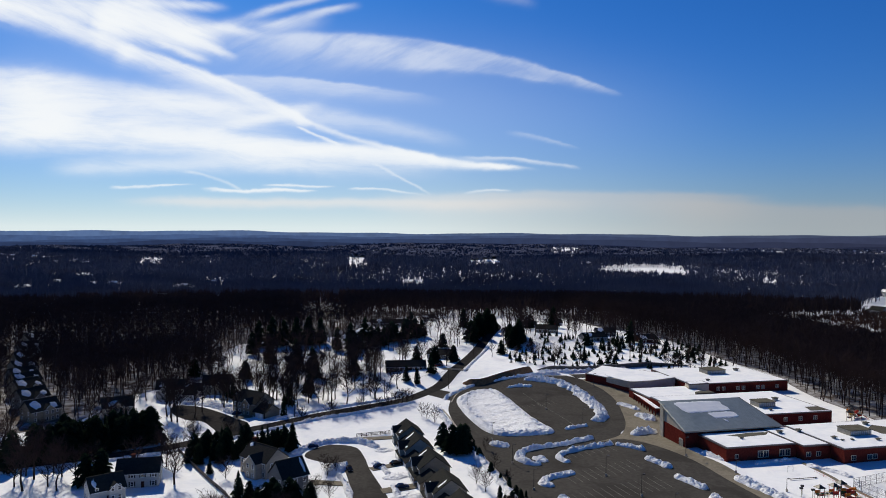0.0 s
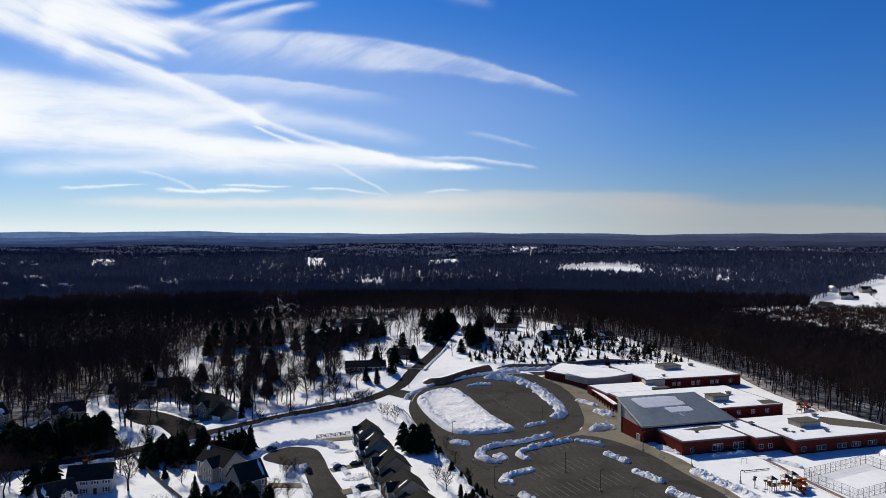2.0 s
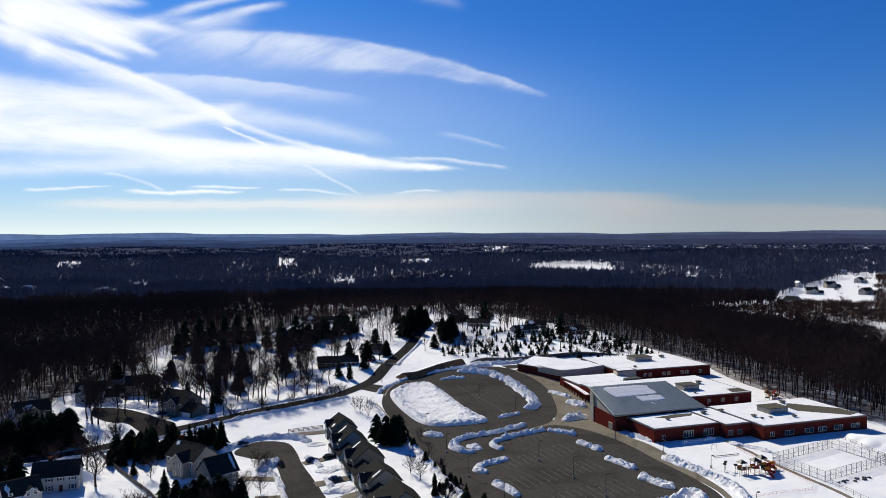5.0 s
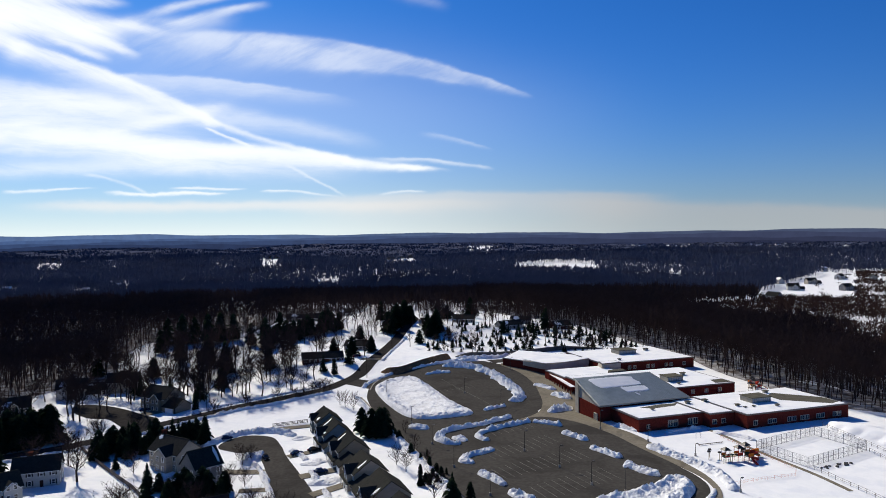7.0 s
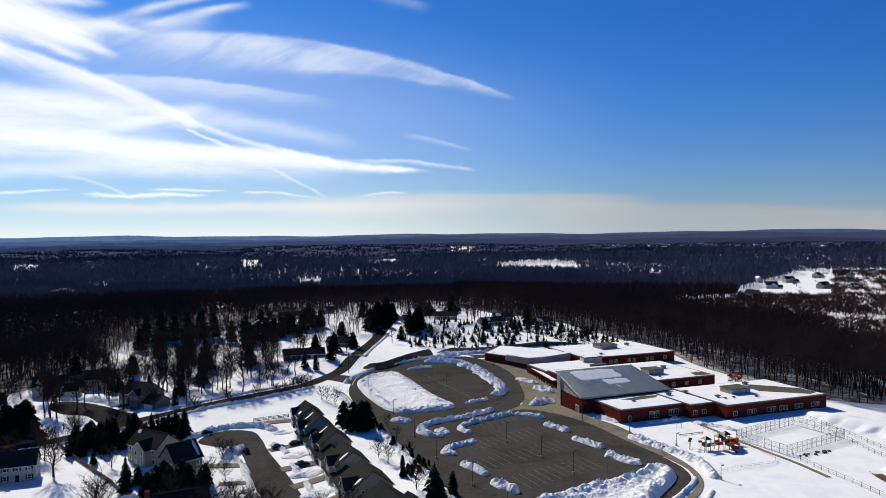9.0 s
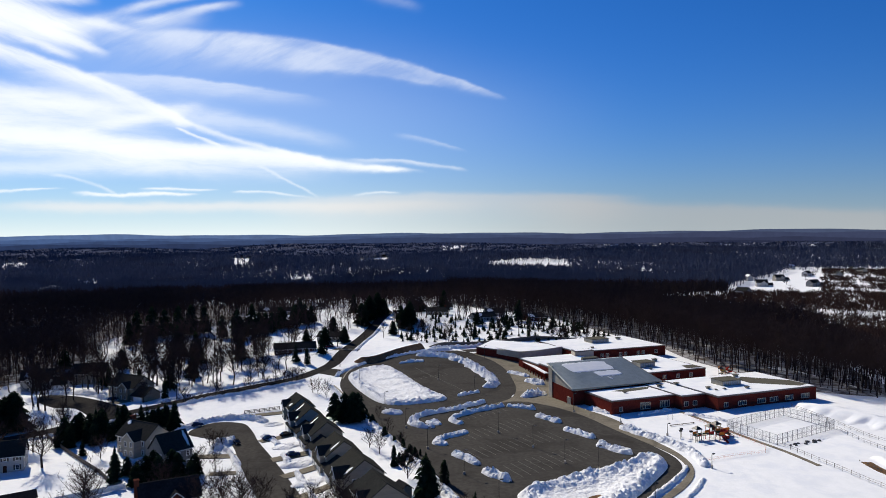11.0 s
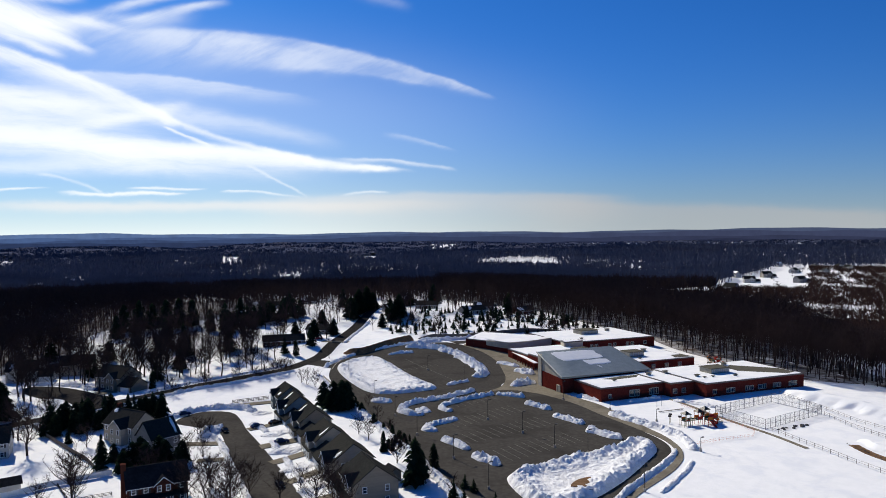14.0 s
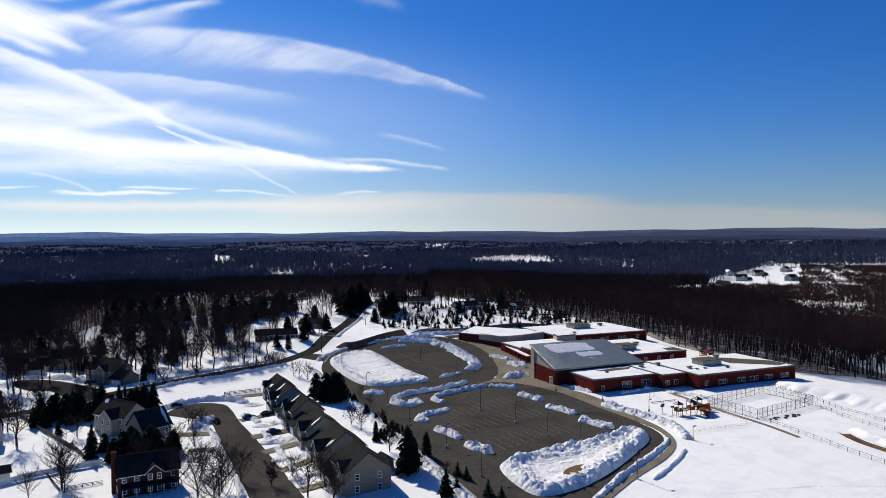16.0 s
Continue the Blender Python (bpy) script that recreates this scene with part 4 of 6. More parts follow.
def house(x, y, turn, label, L=13.0, D=10.5, eave=5.8, rise=3.6, wall=TAN, roof=SHINGLE, cross=None, garage=None, chimney=None, porch=False, snow=(), shutters=False, floors=2, seed=0.0, sink=0.0):
    """A gabled house, its front along local -y. cross: (x, width, out) of a front gable; garage: length of a lower wing at the +x end (or - at the other)."""
    cz = min(ground_at(x + dx, y + dy) for dx in (-5, 5) for dy in (-5, 5)) - 0.1 - sink
    ob = thing("house", label, "house", pose(x, y, cz, 0, 0, turn), "houses")
    x0, x1, y0, y1 = -L / 2, L / 2, -D / 2, D / 2
    ridge = eave + rise
    part("wall", gable_walls(x0, x1, y0, y1, -1.5, eave, ridge - 0.05), wall, ob)
    part("roof", gable_roof(x0, x1, y0, y1, eave, ridge), roof, ob)
    part("ridge_cap", Geo().box(x0 - 0.4, x1 + 0.4, -0.15, 0.15, ridge + 0.16, ridge + 0.27), roof, ob)
    for gy in (y0 - 0.55, y1 + 0.42):
        part("gutter", Geo().box(x0 - 0.05, x1 + 0.05, gy, gy + 0.13, eave - 0.42, eave - 0.26), WHITE, ob)
    rows = [1.6] if floors == 1 else [1.6, 4.4]
    taken = (cross[0] - cross[1] / 2 - 0.7, cross[0] + cross[1] / 2 + 0.7) if cross else (99, 99)
    n = max(2, int(L / 2.7))
    for z in rows:
        for k in range(n):
            wx = x0 + (k + 0.5) * L / n
            if not taken[0] < wx < taken[1] and not (z < 2 and k == n // 2):
                house_window(ob, wx, y0 - 0.02, z, 0, shutters)
            house_window(ob, wx, y1 + 0.02, z, 180)
        for wy in (-D / 4, D / 4):
            house_window(ob, x0 - 0.02, wy, z, -90)
            if not (garage and garage > 0 and z < 3):
                house_window(ob, x1 + 0.02, wy, z, 90)
    d = part("door", door_mesh, None, ob)
    d.matrix_basis = pose(x0 + (n // 2 + 0.5) * L / n, y0 - 0.03, 0.2)
    if cross:
        cx, cw, out = cross
        top = eave + cw * 0.42
        if out < 0.2:  # a dormer on the slope
            part("dormer_wall", gable_walls(cx - cw / 2, cx + cw / 2, y0 + 0.4, y0 + D * 0.42, eave - 0.2, eave + 1.0, eave + 1.0 + cw * 0.36, "y"), wall, ob)
            part("dormer_roof", gable_roof(cx - cw / 2, cx + cw / 2, y0 + 0.4, y0 + D * 0.42, eave + 1.0, eave + 1.05 + cw * 0.36, "y", 0.3, 0.15), roof, ob)
            house_window(ob, cx, y0 + 0.36, eave + 0.75, 0)
        else:
            part("front_gable", gable_walls(cx - cw / 2, cx + cw / 2, y0 - out, y0 + D * 0.4, -1.5, eave, top - 0.05, "y"), wall, ob)
            for sgn in (-1, 1):
                part("rake_board", Geo().rod((cx + sgn * (cw / 2 + 0.4), y0 - out - 0.42, eave - 0.36), (cx, y0 - out - 0.42, top + 0.02), 0.10, n=4), WHITE, ob, "white rake board")
            part("gable_roof", gable_roof(cx - cw / 2, cx + cw / 2, y0 - out, y0 + D * 0.45, eave, top, "y", 0.4, 0.2), roof, ob)
            for z in rows:
                for s in (-cw / 4, cw / 4):
                    house_window(ob, cx + s, y0 - out - 0.02, z, 0)
    if garage:
        gl = abs(garage)
        a, b = (x1, x1 + gl) if garage > 0 else (x0 - gl, x0)
        gd_ = D * 0.8
        part("garage_wall", gable_walls(a, b, y0 - 1.0, y0 - 1.0 + gd_, -1.5, 2.9, 2.9 + rise * 0.72), wall, ob)
        part("garage_roof", gable_roof(a, b, y0 - 1.0, y0 - 1.0 + gd_, 2.9, 2.95 + rise * 0.72), roof, ob)
        q = part("garage_door", garage_mesh, None, ob)
        q.matrix_basis = pose((a + b) / 2, y0 - 1.03, 0.1)
    if chimney:
        hx, hy = chimney
        part("chimney", Geo().box(hx - 0.55, hx + 0.55, hy - 0.7, hy + 0.7, -1.5, ridge + 1.1).box(hx - 0.65, hx + 0.65, hy - 0.8, hy + 0.8, ridge + 1.1, ridge + 1.3), RED, ob, "brick chimney")
    if porch:
        part("porch_roof", Geo().prism([(x0 + 0.5, y0 - 2.2), (x1 - 0.5, y0 - 2.2), (x1 - 0.5, y0), (x0 + 0.5, y0)], [2.6, 2.6, 3.2, 3.2], [2.8, 2.8, 3.4, 3.4]), roof, ob)
        for k in range(5):
            px = x0 + 0.8 + (L - 1.6) * k / 4
            part("porch_post", Geo().box(px - 0.1, px + 0.1, y0 - 2.1, y0 - 1.9, -0.5, 2.65), WHITE, ob)
    if snow:
        slope_snow(ob, x0, x1, y0, y1, eave, ridge, snow, seed + x)
    return ob


ROW = -76.0
house(-15.6, 271.0, ROW, "teal-grey two-storey house with a dark shingle roof", 11, 9.5, 5.4, 3.4, TEAL, SHINGLE, (-2, 4.4, 1.0), 5, None, False, [(3.0, 0.2, 1.2, 0.12)], seed=1)
house(-11.4, 250.5, ROW, "blue-sided two-storey house with dark shingles", 11, 10, 5.6, 3.8, BLUE, SHINGLE, (0.5, 4.8, 1.6), 5.5, None, True, [(-3.6, 0.6, 0.6, 0.3), (3.4, 0.12, 1.0, 0.1)], seed=2)
house(-5.4, 227.5, ROW, "tan two-storey house with a steep front gable", 11, 10, 5.6, 3.6, TAN, SHINGLE, (-1, 4.6, 1.4), 6, None, True, [(-3.8, 0.5, 0.6, 0.3)], seed=3)
house(-0.2, 206.5, ROW, "beige two-storey house with snow on its front porch", 11, 10, 5.6, 3.6, CREAM, BROWN_SHINGLE, (1.2, 4.4, 1.6), 5.5, None, True, [(3.9, 0.55, 0.6, 0.32), (-2.5, 0.05, 1.0, 0.07)], seed=4)
house(5.0, 184.5, ROW, "tan two-storey house with a tall gabled end", 11.5, 11, 5.8, 4.0, CREAM, BROWN_SHINGLE, (2.4, 4.8, 1.8), -5.5, None, False, [(4.6, 0.3, 0.7, 0.2)], seed=5)
house(9.6, 163.0, ROW, "tan two-storey house with a dark grey roof", 11.5, 11, 5.8, 4.0, TAN, SHINGLE, (2.6, 4.6, 0.6), -5.5, None, True, (), seed=6)
house(-63.5, 236.5, -38, "beige two-storey house with a brick chimney", 14, 9.5, 5.8, 3.8, CREAM, BROWN_SHINGLE, (2.0, 5.5, 2.6), None, (-6.6, 1.0), False, [(-5.6, 0.8, 0.9, 0.13)], seed=8)
house(-51.0, 218.5, 42, "blue-grey gabled house wing with snow along its rakes", 9, 9, 6.0, 4.4, GREY, BROWN_SHINGLE, None, None, None, False, [(3.6, 0.5, 0.5, 0.45)], seed=9)
house(-43.0, 179.5, 20, "red brick colonial house with a black roof and white shutters", 14, 9, 5.4, 3.6, RED, BLACK_SHINGLE, (1.2, 4.2, 0.7), None, (-7.5, 0.0), True, (), True, seed=10)
house(-102, 225, 14, "white two-storey house with a dark gambrel roof", 13, 9, 5.2, 3.4, PALE, SHINGLE, None, None, (-2, 1), False, (), True, seed=11)
house(-107, 211, 40, "white gabled house with snow-dusted roof", 10, 8.5, 4.2, 3.4, PALE, BROWN_SHINGLE, (2, 4, 1.0), None, None, False, [(-3.7, 0.5, 0.7, 0.3), (2.6, 0.12, 1.2, 0.08)], seed=12)
house(-140, 352, 12, "cream gabled house before the woods, in shade", 13, 10, 5.6, 3.8, PALE, SHINGLE, (-2, 5, 1), 6, None, False, [(-3, 0.4, 2.0, 0.3)], seed=13)
house(-121, 366, 6, "cream two-storey house before the woods", 14, 9.5, 5.6, 3.8, CREAM, SHINGLE, (3, 5, 1), -5, None, False, (), seed=14)
house(-89, 317, -34, "tan two-storey house with a large brown roof", 15, 11, 5.6, 4.0, TAN, BROWN_SHINGLE, (3, 5, 1.5), 7, None, False, (), seed=16)
house(-152, 318, 30, "beige house with a snow-patched roof", 13, 10, 5.2, 3.6, CREAM, BROWN_SHINGLE, (0, 5, 1), None, None, False, [(-2, 0.3, 2.4, 0.3)], seed=17)
shed = thing("garden_shed", "low dark-roofed shed beside a white fence", "shed", pose(-84, 192, ground_at(-84, 192), 0, 0, 28))
part("wall", gable_walls(-4, 4, -2.2, 2.2, -0.4, 2.2, 3.3), PALE, shed)
part("roof", gable_roof(-4, 4, -2.2, 2.2, 2.2, 3.35), BLACK_SHINGLE, shed)
shed2 = thing("garden_shed", "small dark shed behind the house row", "shed", pose(16, 173, ground_at(16, 173), 0, 0, -70))
part("wall", gable_walls(-2, 2, -1.6, 1.6, -1.4, 2.4, 3.4), GREY, shed2)
part("roof", gable_roof(-2, 2, -1.6, 1.6, 2.4, 3.45), BLACK_SHINGLE, shed2)

# row of snow-dusted roofs far down the hillside, and the houses along the country road
LEFT_ROW = [(-184, 312), (-200, 332), (-214, 352), (-226, 372), (-240, 392), (-256, 420), (-272, 450), (-290, 485), (-306, 520)]
for i, (hx, hy) in enumerate(LEFT_ROW):
    house(hx, hy, 55 + 4 * (i % 3), "grey-roofed suburban house dusted with snow", 13, 11, 5.4, 4.0, (TAN, GREY, CREAM)[i % 3], BROWN_SHINGLE, (1, 5, 1), None, None, False, [(-3.5, 0.55, 2.2, 0.35), (4, 0.3, 1.6, 0.25)], seed=20 + i)
RANCH = [(-25, 398, 8, 22, RED), (-5, 432, -20, 16, GREY), (44, 505, 15, 14, PALE), (70, 520, -15, 15, TAN), (98, 492, 20, 17, CREAM), (112, 520, 0, 14, GREY), (60, 560, 0, 13, GREY), (84, 590, 10, 13, PALE),
         (-50, 566, 4, 26, TAN), (30, 640, 0, 13, PALE), (136, 500, 25, 15, RED), (-20, 610, 30, 13, CREAM)]
for i, (hx, hy, turn, length, w) in enumerate(RANCH):
    house(hx, hy, turn, "low ranch house in a snowy garden among trees", length, 9, 3.0, 2.6, w, BROWN_SHINGLE if i % 2 else SHINGLE, None, None, (length / 2 - 2, 1.0) if i % 3 == 0 else None, False, [(-length / 4, 0.5, 2.5, 0.45)] if i % 3 else (), floors=1, seed=40 + i)
for i, (hx, hy) in enumerate([(626, 1021), (734, 1148), (700, 1006), (853, 1248), (1010, 1413), (890, 1212), (1078, 1426), (1047, 1357), (492, 839)]):
    house(hx, hy, -20 + 17 * i, "large pale suburban house on an open snowy hillside", 16, 12, 6.2, 4.5, (PALE, CREAM, GREY)[i % 3], SHINGLE, (2, 6, 1.5), 7, None, False, (), seed=60 + i)

# driveways
for k, (ax, ay, bx, by, w) in enumerate([(-35, 276, -19.5, 280, 3.6), (-27, 239, -15.5, 245, 4.2), (-21, 217, -9.5, 221, 4.2), (-16.5, 201.5, -5.5, 208, 3.8), (-11, 183.5, -1, 191, 3.8), (-5, 165, 3.5, 168, 3.8), (-33, 224, -46, 226, 4), (-30, 208, -38, 208, 3), (-94, 305, -88, 309, 6), (10, 392, -4, 396, 4)]):
    solid("driveway", ribbon([(ax, ay), ((ax + bx) / 2, (ay + by) / 2), (bx, by)], w, 0.22, 0.3, 2), WALK, "cleared tan concrete driveway between snow", "driveway", "structure")
for ax, ay, bx, by in [(-28, 262, -21, 264), (-22, 229, -12, 232), (-18, 210, -8, 213.5), (-13.5, 193, -4, 197.5), (-8, 174.5, 1, 178)]:
    snow_bank([(ax, ay), ((ax + bx) / 2, (ay + by) / 2 + 0.3), (bx, by)], 9.5, 0.75, "snow shovelled onto a small front lawn")
# ------------------------------------------------------------ lamps, poles, fences, court, play set, cars
def street_lamp(x, y, h=7.0, arm=0.0):
    ob = thing("street_lamp", "dark steel car park lamp on a concrete foot", "lamp post", pose(x, y, ground_at(x, y) + 0.1, 0, 0, arm), "car park lamps")
    part("footing", Geo().rod((0, 0, -0.2), (0, 0, 0.75), 0.34, 0.32, 10), KERB, ob, "pale round concrete foot")
    part("pole", Geo().rod((0, 0, 0.7), (0, 0, h), 0.10, 0.07, 6), DARK_STEEL, ob)
    part("arm", Geo().box(0, 0.9, -0.05, 0.05, h - 0.1, h), DARK_STEEL, ob)
    part("lamp_head", Geo().box(0.5, 1.25, -0.25, 0.25, h - 0.12, h + 0.08), DARK_STEEL, ob)
    return ob


for x, y in ((51.9, 224.7), (58.6, 205.2), (63.6, 188.6), (43.5, 313.8), (55.2, 286.8), (8.5, 320), (17, 270), (22.5, 240), (34, 186), (38.5, 161), (71, 181.5), (84, 244), (95, 226.5), (104, 209.5), (74.5, 152), (27, 213), (73, 357), (102, 177)):
    street_lamp(x, y, 3.8 if x > 94 else 6.6, 30)


def utility_pole(x, y, h=10.5, turn=0):
    ob = thing("utility_pole", "weathered wooden utility pole with a crossarm", "utility pole", pose(x, y, ground_at(x, y), 0, 0, turn), "utility poles")
    part("pole", Geo().rod((0, 0, -0.5), (0, 0, h), 0.17, 0.11, 7), BARK, ob)
    part("crossarm", Geo().box(-1.2, 1.2, -0.06, 0.06, h - 1.0, h - 0.85), BARK, ob)
    return ob


POLES = [(-0.4, 359), (-31, 334), (-68, 306), (-104, 281), (-150, 258), (14, 425), (31, 500)]
for x, y in POLES:
    utility_pole(x, y, 10.5, 40)
for (xa, ya), (xb, yb) in zip(POLES[:5][::-1], POLES[:5][::-1][1:]):
    for o in (-1.0, 1.0):
        g = Geo()
        a, b = Vector((xa, ya + o, ground_at(xa, ya) + 9.6)), Vector((xb, yb + o, ground_at(xb, yb) + 9.6))
        pts = [a.lerp(b, k / 8) - Vector((0, 0, 1.2 * (1 - (k / 4 - 1) ** 2))) for k in range(9)]
        for p, q in zip(pts, pts[1:]):
            g.rod(p, q, 0.025, n=3, cap=False)
        solid("overhead_cable", g, DARK_STEEL, "thin black cable slung between utility poles", "cable")


def fence_run(name, label, pts, h, gap, post_r, rails, mat, rail_r=0.04, infill=None, group="fences", boarded=False):
    """Posts and rails along a line, with an optional infill of wires."""
    ob = thing(name, label, "fence", group=group)
    for (xa, ya), (xb, yb) in zip(pts, pts[1:]):
        n = max(1, int(math.hypot(xb - xa, yb - ya) / gap))
        row = [(xa + (xb - xa) * i / n, ya + (yb - ya) * i / n) for i in range(n + 1)]
        row = [Vector((x, y, ground_at(x, y))) for x, y in row]
        for i, p in enumerate(row):
            part("post", Geo().rod(p - Vector((0, 0, 0.3)), p + Vector((0, 0, h)), post_r, n=5), mat, ob)
            if i == n:
                break
            q = row[i + 1]
            for z in rails:
                part("rail", Geo().rod(p + Vector((0, 0, z)), q + Vector((0, 0, z)), rail_r, n=4), mat, ob)
            if boarded:
                side = Vector((p.y - q.y, q.x - p.x, 0)).normalized() * 0.025
                v = [c + o + Vector((0, 0, z)) for z in (0.08, h - 0.12) for c, o in ((p, -side), (q, -side), (q, side), (p, side))]
                part("panel", Geo().add(v, [(3, 2, 1, 0), (4, 5, 6, 7), (0, 1, 5, 4), (1, 2, 6, 5), (2, 3, 7, 6), (3, 0, 4, 7)]), mat, ob)
            if infill:
                g = Geo()
                k = int((q - p).length / infill)
                for j in range(1, k):
                    a = p.lerp(q, j / k)
                    g.rod(a + Vector((0, 0, 0.1)), a + Vector((0, 0, h - 0.05)), 0.012, n=3, cap=False)
                for j in range(1, int(h / infill)):
                    z = Vector((0, 0, j * infill))
                    g.rod(p + z, q + z, 0.010, n=3, cap=False)
                part("mesh_panel", g, mat, ob, "chain-link infill")
    return ob


DARK_MESH = surface("grey_wire", (0.19, 0.19, 0.195), (0.26, 0.26, 0.265), 2.0, 0.6, 0.0)
fence_run("court_fence", "tall chain-link fence round the snowy play court", [(125.8, 212.2), (131.4, 192.8), (160.4, 207.1), (154.2, 225.5), (125.8, 212.2)], 3.2, 2.6, 0.08, (3.15, 0.15, 1.6), DARK_MESH, 0.045, 0.25)
fence_run("rail_fence", "grey post-and-rail fence across the snow field", [(132.3, 190.8), (133.3, 179.2), (134.6, 171), (135.9, 159.3), (138.2, 149.2), (142, 136)], 1.3, 2.6, 0.07, (1.2, 0.65), TIMBER)
fence_run("rail_fence", "grey post-and-rail fence beyond the court", [(160.6, 206), (159.2, 191.5), (160.5, 175.8), (164, 158)], 1.3, 2.6, 0.06, (1.2, 0.65), TIMBER)
fence_run("rail_fence", "grey post-and-rail fence along the foot of the snow slope", [(164, 236), (165.2, 214.3), (165, 196.5), (167.3, 183.8), (172, 168)], 1.3, 2.6, 0.06, (1.2, 0.65), TIMBER)
SNOWNET = surface("orange_netting", (0.50, 0.16, 0.10), (0.62, 0.24, 0.16), 2.0, 0.8, 0.0)
fence_run("snow_fence", "faded orange netting fence on thin stakes", [(100.7, 181.8), (111.7, 184.4), (123.4, 186), (126.6, 191), (125.6, 199), (123.2, 214), (121.5, 228)], 1.0, 2.2, 0.03, (0.95, 0.5), SNOWNET, 0.018, 0.4)
fence_run("board_fence", "white boarded garden fence round a snowy yard", [(-98, 178), (-80.5, 187), (-74.6, 192.7), (-67.6, 196.8), (-59.4, 200.7)], 1.7, 2.4, 0.08, (1.62, 0.1), WHITE, 0.05, None, "fences", True)
fence_run("board_fence", "dark timber garden fence leading up to the road", [(-66, 207), (-70, 213.8), (-78.4, 225.1), (-88.3, 239.8), (-103, 262)], 1.5, 2.4, 0.09, (1.42, 0.3), TIMBER, 0.05, None, "fences", True)
fence_run("garden_fence", "low dark rail fence round a front yard", [(-72.4, 196.2), (-67.6, 187.4), (-63.9, 181.1), (-59.3, 183.4), (-55.1, 185)], 0.9, 1.6, 0.10, (0.85, 0.5, 0.2), BARK, 0.06, 0.25)
fence_run("garden_fence", "dark timber garden fence in the snow", [(-62, 180), (-56, 171), (-47, 166)], 1.2, 2.0, 0.09, (1.1, 0.5), TIMBER, 0.05, 0.25)
fence_run("garden_fence", "dark timber fence beside a driveway", [(-37, 279), (-24, 284)], 1.4, 1.8, 0.12, (1.3, 0.8, 0.3), BARK, 0.10, 0.2)
fence_run("guard_rail", "long rail along the bank above the service drive", [(52, 391), (72, 396), (95, 402), (118, 408), (140, 414)], 1.1, 3.0, 0.08, (1.0, 0.6), TIMBER)

# goal frame and bench in the yard
goal = thing("goal", "small white tube goal frame in the snow", "goal", pose(113.5, 228, ground_at(113.5, 228), 0, 0, 20))
part("frame", Geo().rod((-1.1, 0, -0.1), (-1.1, 0, 2.0), 0.06).rod((1.1, 0, -0.1), (1.1, 0, 2.0), 0.06).rod((-1.1, 0, 2.0), (1.1, 0, 2.0), 0.06), GALV, goal)
beam = thing("balance_beam", "long low timber balance beam on the snow", "beam", pose(114.5, 221, ground_at(114.5, 221), 0, 0, 12))
part("beam", Geo().box(-5, 5, -0.12, 0.12, 0.25, 0.42), TIMBER, beam)
for k in (-4.5, 0, 4.5):
    part("leg", Geo().box(k - 0.1, k + 0.1, -0.1, 0.1, -0.2, 0.25), TIMBER, beam)

# play set
PLAY_RED = surface("play_red", (0.42, 0.045, 0.03), (0.50, 0.06, 0.04), 1.0, 0.4, 0.0)
PLAY_YELLOW = surface("play_yellow", (0.52, 0.36, 0.06), (0.58, 0.42, 0.09), 1.0, 0.4, 0.0)
PLAY_TAN = surface("play_tan", (0.40, 0.34, 0.24), (0.46, 0.40, 0.29), 1.0, 0.5, 0.0)
PLAY_GREEN = surface("play_green", (0.030, 0.055, 0.030), (0.045, 0.075, 0.042), 1.0, 0.45, 0.0)
PLAY_ORANGE = surface("play_orange", (0.42, 0.13, 0.02), (0.50, 0.17, 0.03), 1.0, 0.4, 0.0)
play = thing("playground_set", "red and tan climbing frame with slides and dark roofs", "play set", pose(116, 203, ground_at(116, 203), 0, 0, 12))
for i, (px, py, pz, rh) in enumerate([(-1.2, 0, 1.6, 4.6), (1.8, 0.6, 2.1, 5.0), (4.4, -0.2, 1.4, 0), (-5.2, 1.0, 1.2, 4.0), (0.6, -2.6, 1.8, 0)]):
    for sx in (-0.9, 0.9):
        for sy in (-0.9, 0.9):
            part("post", Geo().rod((px + sx, py + sy, -0.3), (px + sx, py + sy, (rh or pz + 1.3) - 0.2), 0.08, n=6), PLAY_TAN if i % 2 else PLAY_RED, play)
    part("deck", Geo().box(px - 1.0, px + 1.0, py - 1.0, py + 1.0, pz, pz + 0.12), DARK_STEEL, play)
    for s in (-1, 1):
        part("panel", Geo().box(px - 0.85, px + 0.85, py + s * 0.92 - 0.04, py + s * 0.92 + 0.04, pz + 0.2, pz + 1.1), (PLAY_RED, PLAY_ORANGE, PLAY_GREEN)[(i + (s > 0)) % 3], play)
    if rh:
        part("roof", Geo().add([(px - 1.3, py - 1.3, rh - 0.6), (px + 1.3, py - 1.3, rh - 0.6), (px + 1.3, py + 1.3, rh - 0.6), (px - 1.3, py + 1.3, rh - 0.6), (px, py, rh + 0.4)], [(0, 1, 4), (1, 2, 4), (2, 3, 4), (3, 0, 4), (3, 2, 1, 0)]), DARK_STEEL, play, "dark pyramid roof")
part("slide", Geo().prism([(0.2, -6.2), (1.1, -6.2), (1.1, -3.4), (0.2, -3.4)], [0.2, 0.2, 1.75, 1.75], [0.3, 0.3, 1.85, 1.85]), PLAY_RED, play, "red slide")
part("slide", Geo().prism([(5.2, -0.6), (8.0, -0.6), (8.0, 0.3), (5.2, 0.3)], [1.4, 0.2, 0.2, 1.4], [1.5, 0.3, 0.3, 1.5]), PLAY_YELLOW, play, "yellow slide")
